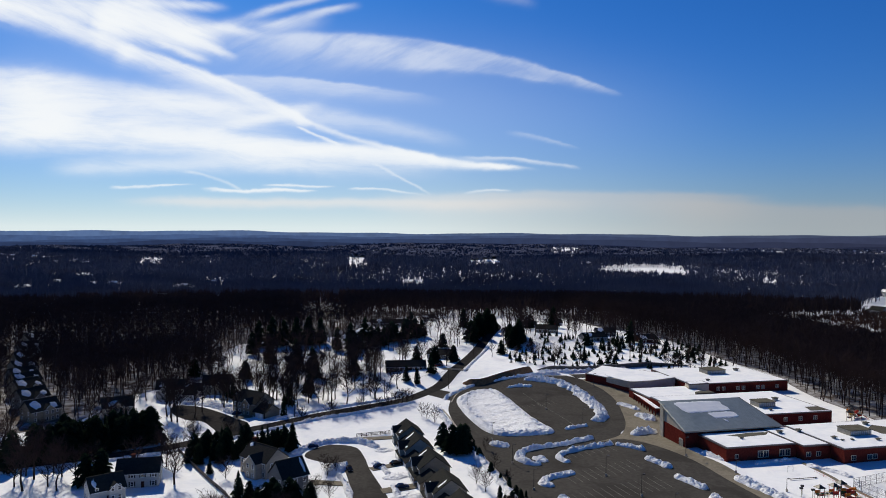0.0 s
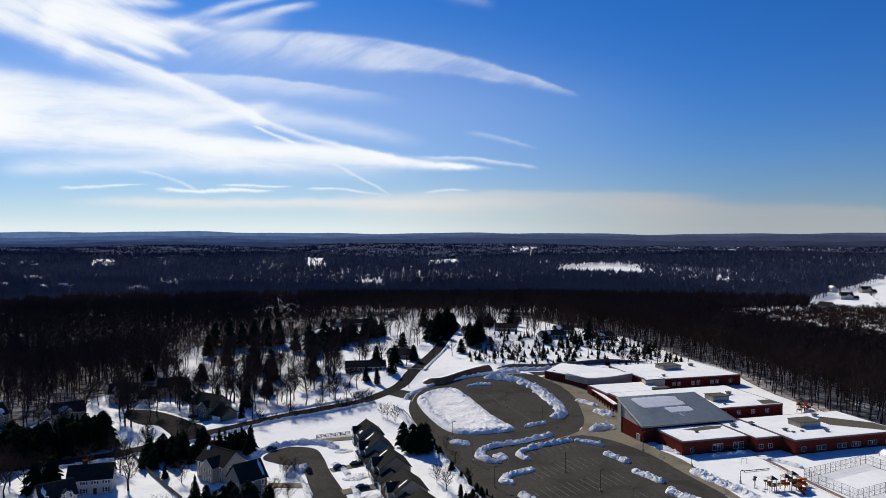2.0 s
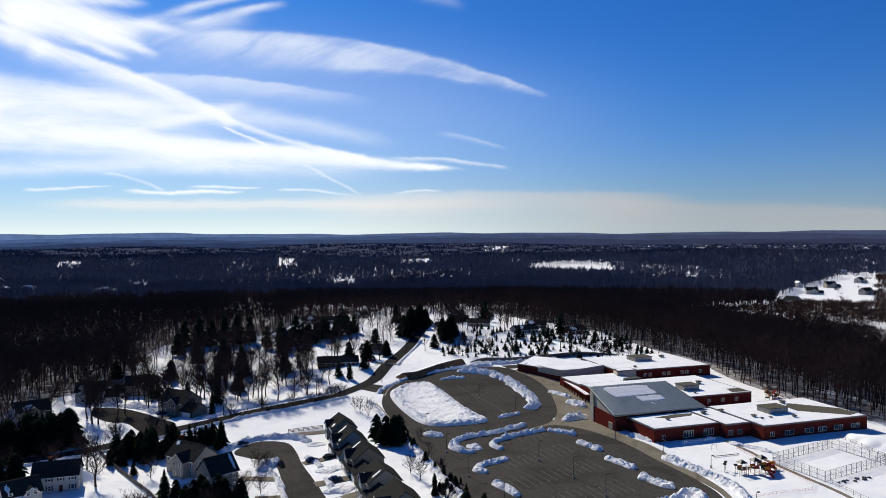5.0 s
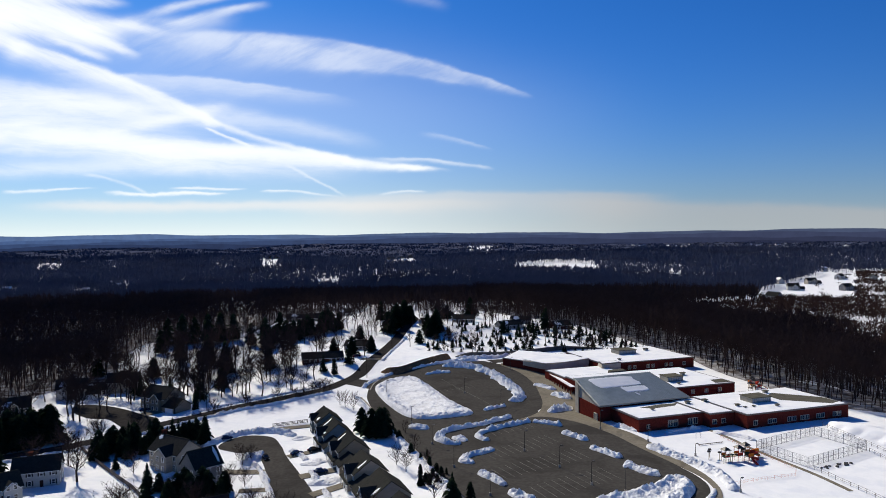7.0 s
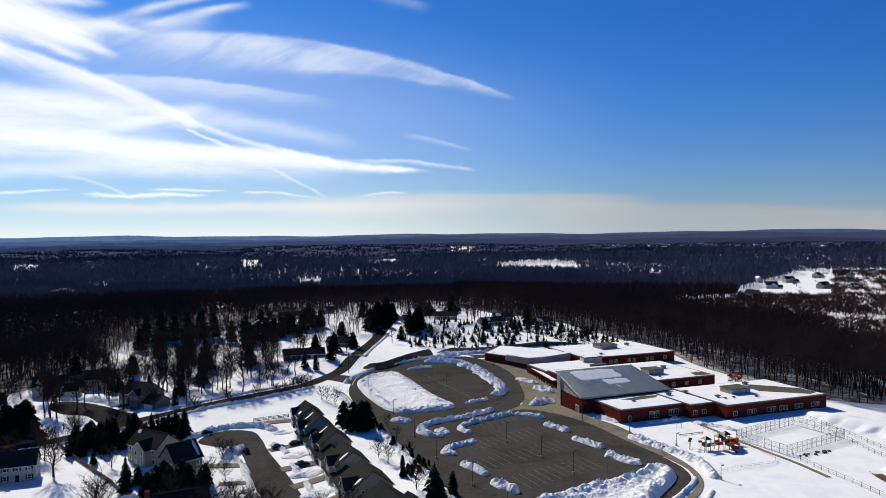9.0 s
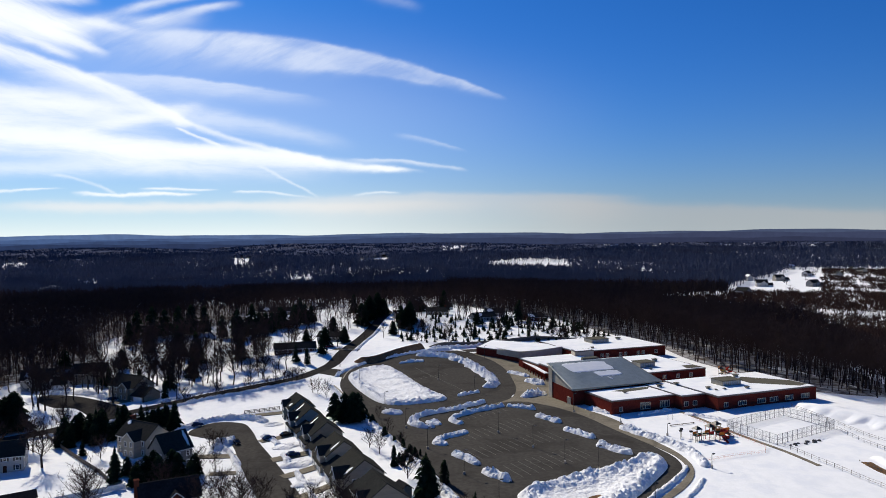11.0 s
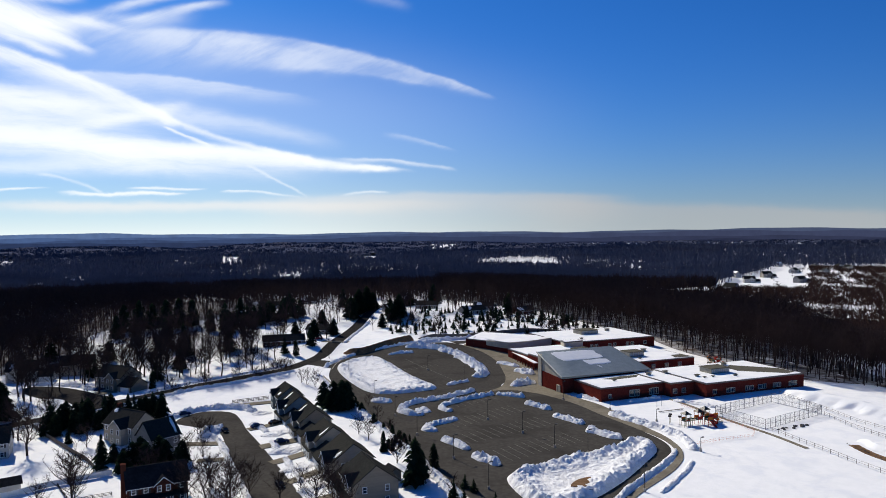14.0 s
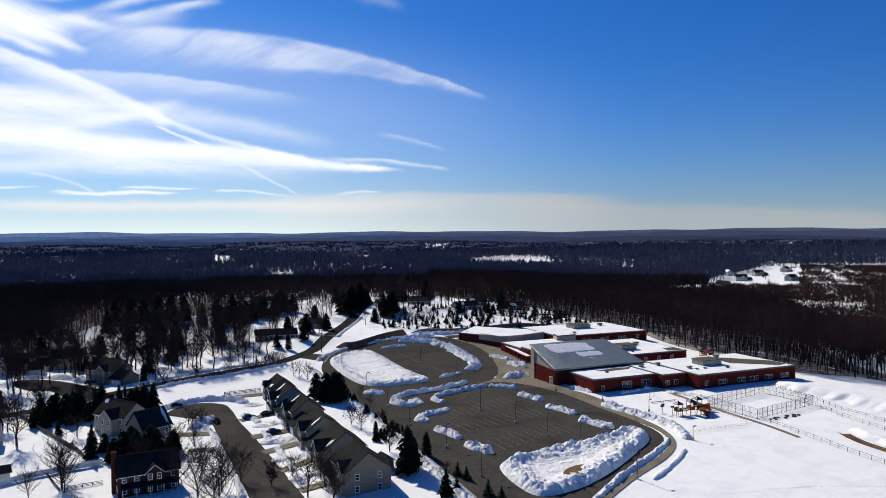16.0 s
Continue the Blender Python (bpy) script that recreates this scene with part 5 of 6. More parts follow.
for cx, cy, top_z, paint, lab in ((2.9, -2.2, 2.1, PLAY_RED, "red spiral tube slide"), (6.3, 1.2, 1.7, PLAY_ORANGE, "orange spiral tube slide")):
    g = Geo()
    turns = [(cx + 0.95 * math.cos(k * 0.55), cy + 0.95 * math.sin(k * 0.55), top_z + 0.5 - k * (top_z + 0.1) / 12) for k in range(13)]
    for p, q in zip(turns, turns[1:]):
        g.rod(p, q, 0.42, n=8)
    part("slide", g, paint, play, lab)
for k in range(5):
    part("climber", Geo().rod((-7.6 + k * 0.8, -1.2, -0.2), (-7.6 + k * 0.8, -1.2, 2.6 - 0.2 * (k % 2)), 0.07, n=6).box(-7.85 + k * 0.8, -7.35 + k * 0.8, -1.45, -0.95, 2.3, 2.6), (PLAY_GREEN, PLAY_TAN)[k % 2], play)
part("bridge", Geo().box(-4.3, -2.1, -0.2, 1.0, 1.35, 1.5), PLAY_TAN, play)
for k in range(6):
    part("bar", Geo().rod((-4.0 + k * 0.4, -0.2, 2.3), (-4.0 + k * 0.4, 1.0, 2.3), 0.04, n=5), PLAY_YELLOW, play)
for x, y in ((106.3, 205), (107.5, 207), (109, 203.5)):
    post = thing("play_post", "short dark post of the playground", "post", pose(x, y, ground_at(x, y)), "playground posts")
    part("post", Geo().rod((0, 0, -0.2), (0, 0, 2.4), 0.09, n=6), PLAY_TAN, post)
    part("head", Geo().box(-0.45, 0.45, -0.3, 0.3, 2.4, 2.9), DARK_STEEL, post)

second = copy_thing(play, pose(173, 301, ground_at(173, 301), 0, 0, 60))
tagged(second, "red and tan climbing frame behind the school wing")
sign = thing("sign_board", "white notice board on two posts in the island snow", "sign", pose(60.5, 151.5, ground_at(60.5, 151.5) + 0.4, 0, 0, -20))
for s in (-0.9, 0.9):
    part("post", Geo().rod((s, 0, -0.5), (s, 0, 1.7), 0.06, n=6), GALV, sign)
part("board", Geo().box(-1.2, 1.2, -0.05, 0.05, 0.6, 1.7), WHITE, sign)
for z in (0.85, 1.1, 1.35):
    part("text_bar", Geo().box(-0.9, 0.9, -0.062, -0.05, z - 0.05, z + 0.05), DARK_STEEL, sign)
drift = thing("snow_drift", "long smooth wind-blown snow slope beyond the court", "snow drift")
part("slope", heap([(168, 240), (176, 224), (184, 206), (192, 186), (198, 168)], 26, 2.4, 4.0, 0.03), SNOW, drift)
part("slope", heap([(152, 178), (152, 168), (153.5, 157), (157, 146)], 8, 1.3, 8.0, 0.2), SNOW, thing("snow_drift", "low smooth snow mound behind a brown ditch", "snow drift"))

# dark lumps standing for brush by the court, a low wall in the field
STONE = surface("grey_stone", (0.09, 0.085, 0.08), (0.14, 0.13, 0.12), 1.2, 0.9, 0.5, 3.0, (0.06, 0.055, 0.05), 0.4, 0.5)
rng = random.Random(5)
for i in range(26):
    t = rng.random()
    x, y = 134.5 + 12 * t + rng.uniform(-0.6, 0.6), 191.0 + 4.5 * t + rng.uniform(-0.9, 0.9)
    s = rng.uniform(0.22, 0.55)
    v, f = [], []
    bm = bmesh.new()
    bmesh.ops.create_icosphere(bm, subdivisions=2, radius=s)
    for q in bm.verts:
        q.co *= 1 + 0.35 * noise.noise(q.co * 1.6 + Vector((i * 3.1, 0, 0)))
        q.co.z *= 0.8
    me = bpy.data.meshes.new("boulder")
    bm.to_mesh(me)
    bm.free()
    me.materials.append(STONE)
    ob = tagged(new("boulder", me), "dark rounded lump lying in the snow", "boulder", "boulders")
    ob.matrix_basis = pose(x, y, ground_at(x, y) + s * 0.25, 0, 0, rng.uniform(0, 360))
for i in range(18):
    t = i / 17
    x, y = 145.6 - 1.2 * t + 1.6 * t * t + rng.uniform(-0.5, 0.5), 175.5 - 24 * t
    s = rng.uniform(0.3, 0.7)
    ob = tagged(new("boulder", me), "dark rounded lump lying in the snow", "boulder", "boulders")
    ob.matrix_basis = pose(x, y, ground_at(x, y) + s * 0.2, 0, 0, rng.uniform(0, 360)) @ Matrix.Scale(s, 4)
solid("drainage_ditch", ribbon([(146.5, 174), (145.6, 166.5), (147.2, 157.5), (150, 148)], 3.0, 0.06, 0.1), EARTH, "dull brown ditch showing through the snow", "ditch", "structure")

# a trail of footprints: clods kicked up beside each step
steps = smooth_line([(85.9, 139.0), (93.4, 139.2), (102.4, 139.7), (115.4, 138.4), (127.6, 136.1)], 0.75)
g = Geo()
for i, p in enumerate(steps):
    side = 0.22 if i % 2 else -0.22
    x, y = p[0] + rng.uniform(-0.1, 0.1), p[1] + side + rng.uniform(-0.06, 0.06)
    z, w = ground_at(x, y), rng.uniform(0.14, 0.24)
    ring = [(x + w * 1.3 * math.cos(k * 1.2566), y + w * math.sin(k * 1.2566), z - 0.03) for k in range(5)]
    g.add(ring + [(x + rng.uniform(-0.05, 0.05), y, z + rng.uniform(0.10, 0.18))], [(k, (k + 1) % 5, 5) for k in range(5)])
tagged(solid("footprint_trail", g, PILED, "trail of footprints kicked up across the snow field", "footprints"), kind="stuff")

# brown retaining bank above the car park
top = smooth_line([(7, 369), (16, 366), (30, 377), (46, 388)], 1.5)
g = Geo()
v, f = [], []
n = len(top)
for i, p in enumerate(top):
    t = i / (n - 1)
    hgt = 3.2 * min(1, t / 0.12, (1 - t) / 0.08) + 0.1 * noise.noise(Vector((t * 20, 0, 0)))
    b = ground_at(p[0], p[1] - 2.5)
    for k in range(6):
        u = k / 5
        z = b - 0.3 + (hgt + 0.3) * u + 0.12 * noise.noise(Vector((p[0] * 0.7, u * 3, 4.0)))
        v.append((p[0] - u * 0.5, p[1] - 2.6 + u * 2.2, z))
    v.append((p[0] - 1.2, p[1] + 4.0, max(ground_at(p[0] - 1.2, p[1] + 4.0), b + hgt * 0.9) - 0.1))
for i in range(n - 1):
    for k in range(5):
        a = i * 7 + k
        f.append((a, a + 7, a + 8, a + 1))
solid("retaining_bank", Geo().add(v, f), EARTH, "steep brown retaining bank under a snowy lawn", "bank", "structure")
solid("bank_top", Geo().add(v, [(i * 7 + 5, i * 7 + 12, i * 7 + 13, i * 7 + 6) for i in range(n - 1)]), SNOW, "snow lying on top of the retaining bank", "bank", "structure")


# wall added to give the dark band of shade above the drive
wall_line = smooth_line([(48, 389.5), (60, 393), (80, 398.5), (105, 405), (140, 414)], 2.0)
v, f = [], []
for i, p in enumerate(wall_line):
    t = i / (len(wall_line) - 1)
    b = ground_at(p[0], p[1])
    hgt = 2.3 * min(1, t / 0.1, (1 - t) / 0.3) + 0.1
    for dy, z in ((-0.3, b - 0.5), (0.0, b + hgt), (0.7, b + hgt), (0.9, b - 0.5)):
        v.append((p[0], p[1] + dy, z))
for i in range(len(wall_line) - 1):
    for k in range(3):
        a = i * 4 + k
        f.append((a, a + 4, a + 5, a + 1))
solid("retaining_wall", Geo().add(v, f), STONE, "long dark wall standing in for a shaded band above the service drive", "wall", "structure")


# cars
def car_mesh():
    """Side outline lofted across the width, narrowing to the roof."""
    low = [(-2.2, 0.35), (-2.25, 0.75), (-1.95, 0.92), (-1.2, 0.98), (1.25, 0.98), (1.9, 0.88), (2.2, 0.7), (2.2, 0.35)]
    body = Geo()
    v = [(x, s * 0.88 * (0.94 if z < 0.5 else 1), z) for s in (-1, 1) for x, z in low]
    k = len(low)
    body.add(v, [tuple(range(k)), tuple(range(2 * k - 1, k - 1, -1))] + [(i + 1, i, i + k, i + k + 1) for i in range(k - 1)] + [(0, k - 1, 2 * k - 1, k)])
    cab = [(-1.75, 0.96), (-1.25, 1.42), (0.35, 1.46), (1.15, 0.97)]
    glass_geo = Geo()
    v = [(x, s * (0.84 if z < 1 else 0.66), z) for s in (-1, 1) for x, z in cab]
    glass_geo.add(v, [(0, 1, 2, 3), (7, 6, 5, 4), (0, 4, 5, 1), (2, 6, 7, 3)])
    roof_geo = Geo().prism([(-1.28, -0.68), (0.38, -0.68), (0.38, 0.68), (-1.28, 0.68)], 1.40, 1.49)
    tyre = Geo().rod((0, -0.11, 0), (0, 0.11, 0), 0.33, n=14)
    rim = Geo().rod((0, -0.12, 0), (0, 0.12, 0), 0.18, n=10)
    return body, glass_geo, roof_geo, tyre, rim


CAR_PAINTS = {"black": (0.012, 0.012, 0.014), "dark blue": (0.012, 0.022, 0.06), "silver": (0.30, 0.31, 0.32), "dark red": (0.10, 0.012, 0.012)}
RUBBER = surface("tyre_rubber", (0.02, 0.02, 0.02), (0.03, 0.03, 0.03), 3.0, 0.9, 0.0)
for (x, y, turn, tone) in [(-52, 264.5, 20, "dark blue"), (-34.2, 238, -70, "black"), (-24.0, 240.8, 26, "dark blue"), (-18.4, 243.6, 26, "black"), (-14.6, 219.2, 18, "dark blue"), (-12.6, 181, -72, "black"), (-88, 314, 40, "black"), (-95, 311, 60, "dark blue"), (-112, 349, 10, "silver"), (-6, 402, 20, "dark red")]:
    paint = bpy.data.materials.get("car_paint_" + tone) or surface("car_paint_" + tone, CAR_PAINTS[tone], tuple(k * 1.15 for k in CAR_PAINTS[tone]), 1.0, 0.25, 0.0)
    car = thing("car", tone + " saloon car parked on cleared asphalt", "car", pose(x, y, ground_at(x, y) + 0.13, 0, 0, turn), "parked cars")
    b, gl, rf, ty, rm = car_mesh()
    part("body", b, paint, car)
    part("glazing", gl, PANE, car)
    part("roof", rf, paint, car)
    for wx in (-1.35, 1.35):
        for wy in (-0.8, 0.8):
            w = part("wheel", ty, RUBBER, car)
            w.matrix_basis = pose(wx, wy, 0.33)
            part("rim", rm, GALV, w)
    for s in (-0.6, 0.6):
        part("headlight", Geo().box(2.16, 2.23, s - 0.18, s + 0.18, 0.58, 0.72), WHITE, car)
        part("tail_light", Geo().box(-2.28, -2.2, s - 0.15, s + 0.15, 0.6, 0.78), PLAY_RED, car)
# ------------------------------------------------------------ trees
def tri_mesh(name, v, t, mat, smooth=False):
    """A mesh straight from arrays of corners and triangles."""
    me = bpy.data.meshes.new(name)
    me.vertices.add(len(v))
    me.vertices.foreach_set("co", np.ascontiguousarray(v, dtype=np.float32).ravel())
    me.loops.add(len(t) * 3)
    me.loops.foreach_set("vertex_index", np.ascontiguousarray(t, dtype=np.int32).ravel())
    me.polygons.add(len(t))
    me.polygons.foreach_set("loop_start", np.arange(0, len(t) * 3, 3, dtype=np.int32))
    me.update(calc_edges=True)
    me.materials.append(mat)
    return me


class Soup:
    """Triangles gathered as arrays."""

    def __init__(self):
        self.v, self.t, self.n = [], [], 0

    def add(self, v, t):
        self.v.append(np.asarray(v, float))
        self.t.append(np.asarray(t, int) + self.n)
        self.n += len(v)

    def limb(self, a, b, r0, r1, sides=3):
        a, b = np.asarray(a, float), np.asarray(b, float)
        d = (b - a) / np.linalg.norm(b - a)
        s = np.cross(d, (0.31, 0.53, 0.79))
        s /= np.linalg.norm(s)
        w = np.cross(d, s)
        k = np.arange(sides) * 2 * np.pi / sides
        ring = np.cos(k)[:, None] * s + np.sin(k)[:, None] * w
        i = np.arange(sides)
        j = (i + 1) % sides
        self.add(np.vstack([a + ring * r0, b + ring * r1]), np.vstack([np.stack([i, j, j + sides], 1), np.stack([i, j + sides, i + sides], 1)]))

    def shards(self, base, way, wide, rng):
        """Thin tapering twigs, one triangle each."""
        base, way = np.asarray(base), np.asarray(way)
        side = np.cross(way, rng.normal(size=way.shape))
        side /= np.linalg.norm(side, axis=1)[:, None] + 1e-9
        v = np.stack([base - side * wide, base + side * wide, base + way], 1).reshape(-1, 3)
        self.add(v, np.arange(len(v)).reshape(-1, 3))

    def arrays(self):
        return np.vstack(self.v), np.vstack(self.t)


def bare_tree(seed, h, low, spread, limbs, twigs, thick, sides=4, twig_wide=0.035):
    """A leafless broadleaf tree: trunk and limbs, and the twigs of its crown, as two sets of triangles."""
    rng = np.random.default_rng(seed)
    wood, fine = Soup(), Soup()
    spine = [np.zeros(3) - (0, 0, 0.6)]
    for k in range(1, 5):
        spine.append(np.array((*(rng.normal(size=2) * h * 0.014 * k), h * 0.82 * k / 4)))
    for k in range(4):
        wood.limb(spine[k], spine[k + 1], thick * (1 - k * 0.22), thick * (1 - (k + 1) * 0.22) + 0.01, sides)
    base, way = [], []
    for i in range(limbs):
        f = low + (0.95 - low) * (i + rng.random()) / limbs
        z = h * 0.82 * f
        k = min(3, int(f * 4))
        u = f * 4 - k
        p = spine[k] * (1 - u) + spine[k + 1] * u
        a = i * 2.4 + rng.random() * 1.2
        up = rng.uniform(0.5, 1.3)
        d = np.array((math.cos(a), math.sin(a), up))
        d /= np.linalg.norm(d)
        length = h * spread * (1.15 - 0.65 * f) * rng.uniform(0.75, 1.2)
        mid = p + d * length * 0.55 + rng.normal(size=3) * length * 0.05
        tip = mid + (d + (0, 0, 0.35) + rng.normal(size=3) * 0.15) * length * 0.45
        r = thick * 0.34 * (1.1 - 0.6 * f)
        if sides > 3:
            wood.limb(p, mid, r, r * 0.6, 3)
            wood.limb(mid, tip, r * 0.6, r * 0.2, 3)
        else:
            wood.limb(p, tip, r, r * 0.25, 3)
        for j in range(max(1, twigs // limbs)):
            g = rng.uniform(0.15, 1.0)
            q = p + (mid - p) * g / 0.55 if g < 0.55 else mid + (tip - mid) * (g - 0.55) / 0.45
            base.append(q)
            t = d * 0.5 + rng.normal(size=3) * 0.55 + (0, 0, 0.45)
            way.append(t / np.linalg.norm(t) * h * rng.uniform(0.06, 0.15))
    fine.shards(base, way, twig_wide, rng)
    # second order: from the tips of the first
    tips = np.array(base) + np.array(way) * rng.uniform(0.4, 0.9, (len(base), 1))
    more = np.array(way) * 0.5 + rng.normal(size=(len(base), 3)) * h * 0.035 + (0, 0, h * 0.012)
    fine.shards(tips, more, twig_wide * 0.8, rng)
    return wood.arrays(), fine.arrays()


def conifer(seed, h, wide, tiers, per, slim=1.0, core=0.62):
    """An evergreen: a rough inner cone hidden by tiers of drooping sprays."""
    rng = np.random.default_rng(seed)
    crown = Soup()
    k = 9
    for i in range(5):
        z0, z1 = h * (0.06 + 0.17 * i), h * (0.06 + 0.17 * (i + 1.25))
        r0 = wide * core * (1 - i / 5.4) ** slim
        ang = np.arange(k) * 2 * np.pi / k + i
        ring = np.stack([np.cos(ang) * r0, np.sin(ang) * r0, np.full(k, z0)], 1) * (1 + rng.normal(size=(k, 1)) * 0.08)
        idx = np.arange(k)
        crown.add(np.vstack([ring, [[0, 0, min(z1, h * 0.97)]]]), np.stack([idx, (idx + 1) % k, np.full(k, k)], 1))
    v = []
    for i in range(tiers):
        f = i / tiers
        z = h * (0.05 + 0.9 * f)
        r = wide * (1 - f) ** slim * rng.uniform(0.85, 1.12) + 0.05 * wide
        for j in range(per):
            a = rng.uniform(0, 2 * np.pi)
            rr = r * rng.uniform(0.65, 1.15)
            d = np.array((math.cos(a), math.sin(a), 0))
            s = np.array((-d[1], d[0], 0)) * rr * rng.uniform(0.16, 0.34)
            p = d * rr * 0.35 + (0, 0, z + rr * 0.28)
            q = d * rr + (0, 0, z + rng.uniform(-0.12, 0.1) * rr)
            m = d * rr * 0.72 + (0, 0, z + rr * 0.20)
            v += [p, m - s, q, p, q, m + s]
    crown.add(np.array(v), np.arange(len(v)).reshape(-1, 3))
    v = [(0, 0, h * 0.9), (wide * 0.07, 0, h * 0.88), (0, 0, h)]
    crown.add(np.array(v), [[0, 1, 2]])
    trunk = Soup()
    trunk.limb((0, 0, -0.5), (0, 0, h * 0.5), h * 0.018 + 0.05, h * 0.010, 6)
    return trunk.arrays(), crown.arrays()


def tree_model(name, label, arrays, mats, group):
    ob = thing(name, label, "tree", pose(0, -900, -40), group)
    part("trunk", tri_mesh("trunk", *arrays[0], mats[0]), None, ob)
    part("crown", tri_mesh("crown", *arrays[1], mats[1]), None, ob)
    return ob


bare_models = [tree_model("bare_tree", lab, bare_tree(s, h, low, sp, nl, tw, th, 5, 0.042), (BARK, TWIGS), "bare trees") for s, h, low, sp, nl, tw, th, lab in (
    (1, 10, 0.20, 0.52, 24, 560, 0.24, "spreading leafless tree standing in snow"), (2, 9, 0.10, 0.56, 26, 560, 0.20, "low-forked leafless garden tree in snow"),
    (3, 15, 0.28, 0.42, 26, 560, 0.30, "tall leafless shade tree in a snowy garden"), (4, 17, 0.35, 0.30, 26, 520, 0.32, "tall leafless tree with an open crown"), (5, 5, 0.08, 0.5, 16, 200, 0.10, "small bare ornamental tree in snow"))]
ever_models = [tree_model("evergreen_tree", lab, conifer(s, h, w, ti, pe, sl), (BARK, NEEDLES), "evergreens") for s, h, w, ti, pe, sl, lab in (
    (11, 11, 3.1, 20, 13, 1.0, "dark pointed spruce standing in snow"), (12, 12, 4.4, 18, 17, 0.6, "broad dark pine standing in snow"), (13, 9, 2.0, 22, 15, 0.38, "narrow dark arborvitae standing in snow"),
    (14, 15, 4.6, 17, 15, 0.62, "tall ragged white pine, nearly black against the light"), (15, 2.6, 0.95, 12, 9, 1.0, "small dark conifer in a snowy tree nursery"))]
used = set()
bare_count, overflow = [], []


def put(models, k, x, y, scale=1.0):
    """The first tree of a model is moved, the rest are copies."""
    turn = (x * 37 + y * 91) % 360
    if models is bare_models:
        bare_count.append(k)
        if len(bare_count) > 285:
            overflow.append((k, x, y, scale))
            return
    if (id(models), k) not in used:
        used.add((id(models), k))
        models[k].matrix_basis = pose(x, y, ground_at(x, y) - 0.05, 0, 0, turn) @ Matrix.Scale(scale, 4)
        return
    c = copy_thing(models[k], Matrix())
    c.matrix_basis = pose(x, y, ground_at(x, y) - 0.05, 0, 0, turn) @ Matrix.Scale(scale, 4)


rng = random.Random(77)
# beside the car park
for x, y, k, s in ((-2, 264, 1, 0.85), (1.5, 253, 1, 0.95), (4.5, 251, 1, 1.0), (6.5, 261, 1, 0.8), (21.3, 167.5, 3, 0.85), (27.5, 179, 2, 0.8), (34.6, 160, 4, 1.4), (33, 163, 4, 1.5), (37.5, 149, 4, 1.6), (40, 146.5, 4, 1.3), (28, 150, 0, 0.7), (16, 206, 2, 0.5), (18, 198, 2, 0.45), (24, 191, 0, 0.55), (22.5, 176, 0, 0.5), (31, 153, 4, 1.5), (-66, 214, 0, 0.8), (-82, 235, 0, 0.55)):
    put(ever_models, k, x, y, s)
for x, y, k, s in ((9.3, 220.5, 1, 0.75), (12, 213, 0, 0.7), (18.4, 186, 1, 0.95), (29, 156, 4, 1.3), (-9.5, 304, 4, 1.5), (-6, 299, 4, 1.6), (-12, 308, 4, 1.3), (-36.9, 212, 1, 0.7), (-62.4, 180, 0, 0.8), (-47, 190, 1, 1.2), (-24, 168, 1, 1.4), 
                    (-39, 235, 1, 0.7), (-43, 238, 4, 1.3), (-41, 233, 1, 0.6), (-12, 172, 1, 0.8), (-7, 176, 1, 0.7), (-3, 160, 1, 1.1), (0, 172, 1, 1.0), (1, 165, 1, 0.9), (3, 150, 0, 1.2), (-22, 150, 1, 1.5), (-100, 243, 0, 1.2), (-110, 240, 1, 1.3), (-66, 190, 1, 1.1), (-58, 207, 1, 0.7), (14, 256, 4, 1.0), (16, 234, 4, 1.2), (19, 218, 4, 1.1), (24, 168, 4, 1.3), (-98, 262, 2, 0.8), (-85, 268, 2, 0.75)):
    put(bare_models, k, x, y, s)
# dark evergreen belts along the road
for x0, y0, x1, y1, n, big in ((-152, 251, -116, 271, 22, 1), (-150, 262, -118, 280, 16, 1), (-160, 244, -140, 252, 8, 1), (-93, 246, -76, 252, 8, 0), (-86, 252, -68, 262, 8, 0), (-74, 258, -61, 272, 9, 0), (-88, 262, -74, 268, 5, 0), (12, 490, 34, 545, 14, 1), (40, 462, 50, 500, 8, 1), (-64, 470, -20, 520, 10, 1)):
    n = int(n * 1.25)
    for i in range(n):
        t = (i + rng.random() * 0.6) / n
        put(ever_models, (1 if rng.random() < 0.6 else 0) if big else (2 if rng.random() < 0.7 else 0), x0 + (x1 - x0) * t + rng.uniform(-2, 2), y0 + (y1 - y0) * t + rng.uniform(-2.5, 2.5), rng.uniform(1.0, 1.35) if big else rng.uniform(0.7, 1.0))
for x, y, k, s in ((-95, 257, 1, 0.75), (-91, 256, 1, 0.8), (-87, 258, 1, 0.8), (-83, 257, 1, 0.85), (-92, 263, 1, 0.75), (-85, 264, 1, 0.8), (-79, 270, 1, 0.75), (-63, 266, 1, 0.7), (-59, 260, 1, 0.75),
                    (-58, 207, 1, 0.5), (-55, 205, 1, 0.7), (-51, 203, 1, 0.75), (-46, 204, 1, 0.75), (-42, 208, 1, 0.6), (-64, 206, 0, 0.8)):
    put(ever_models, k, x, y, s)
for x, y, k, s in ((-154.4, 239.2, 1, 0.95), (-119.1, 222.7, 1, 0.95), (-116.3, 228.4, 1, 0.95), (-53, 206, 1, 0.8), (-48, 206, 1, 0.8), (-62, 212, 1, 0.5)):
    put(ever_models, k, x, y, s)
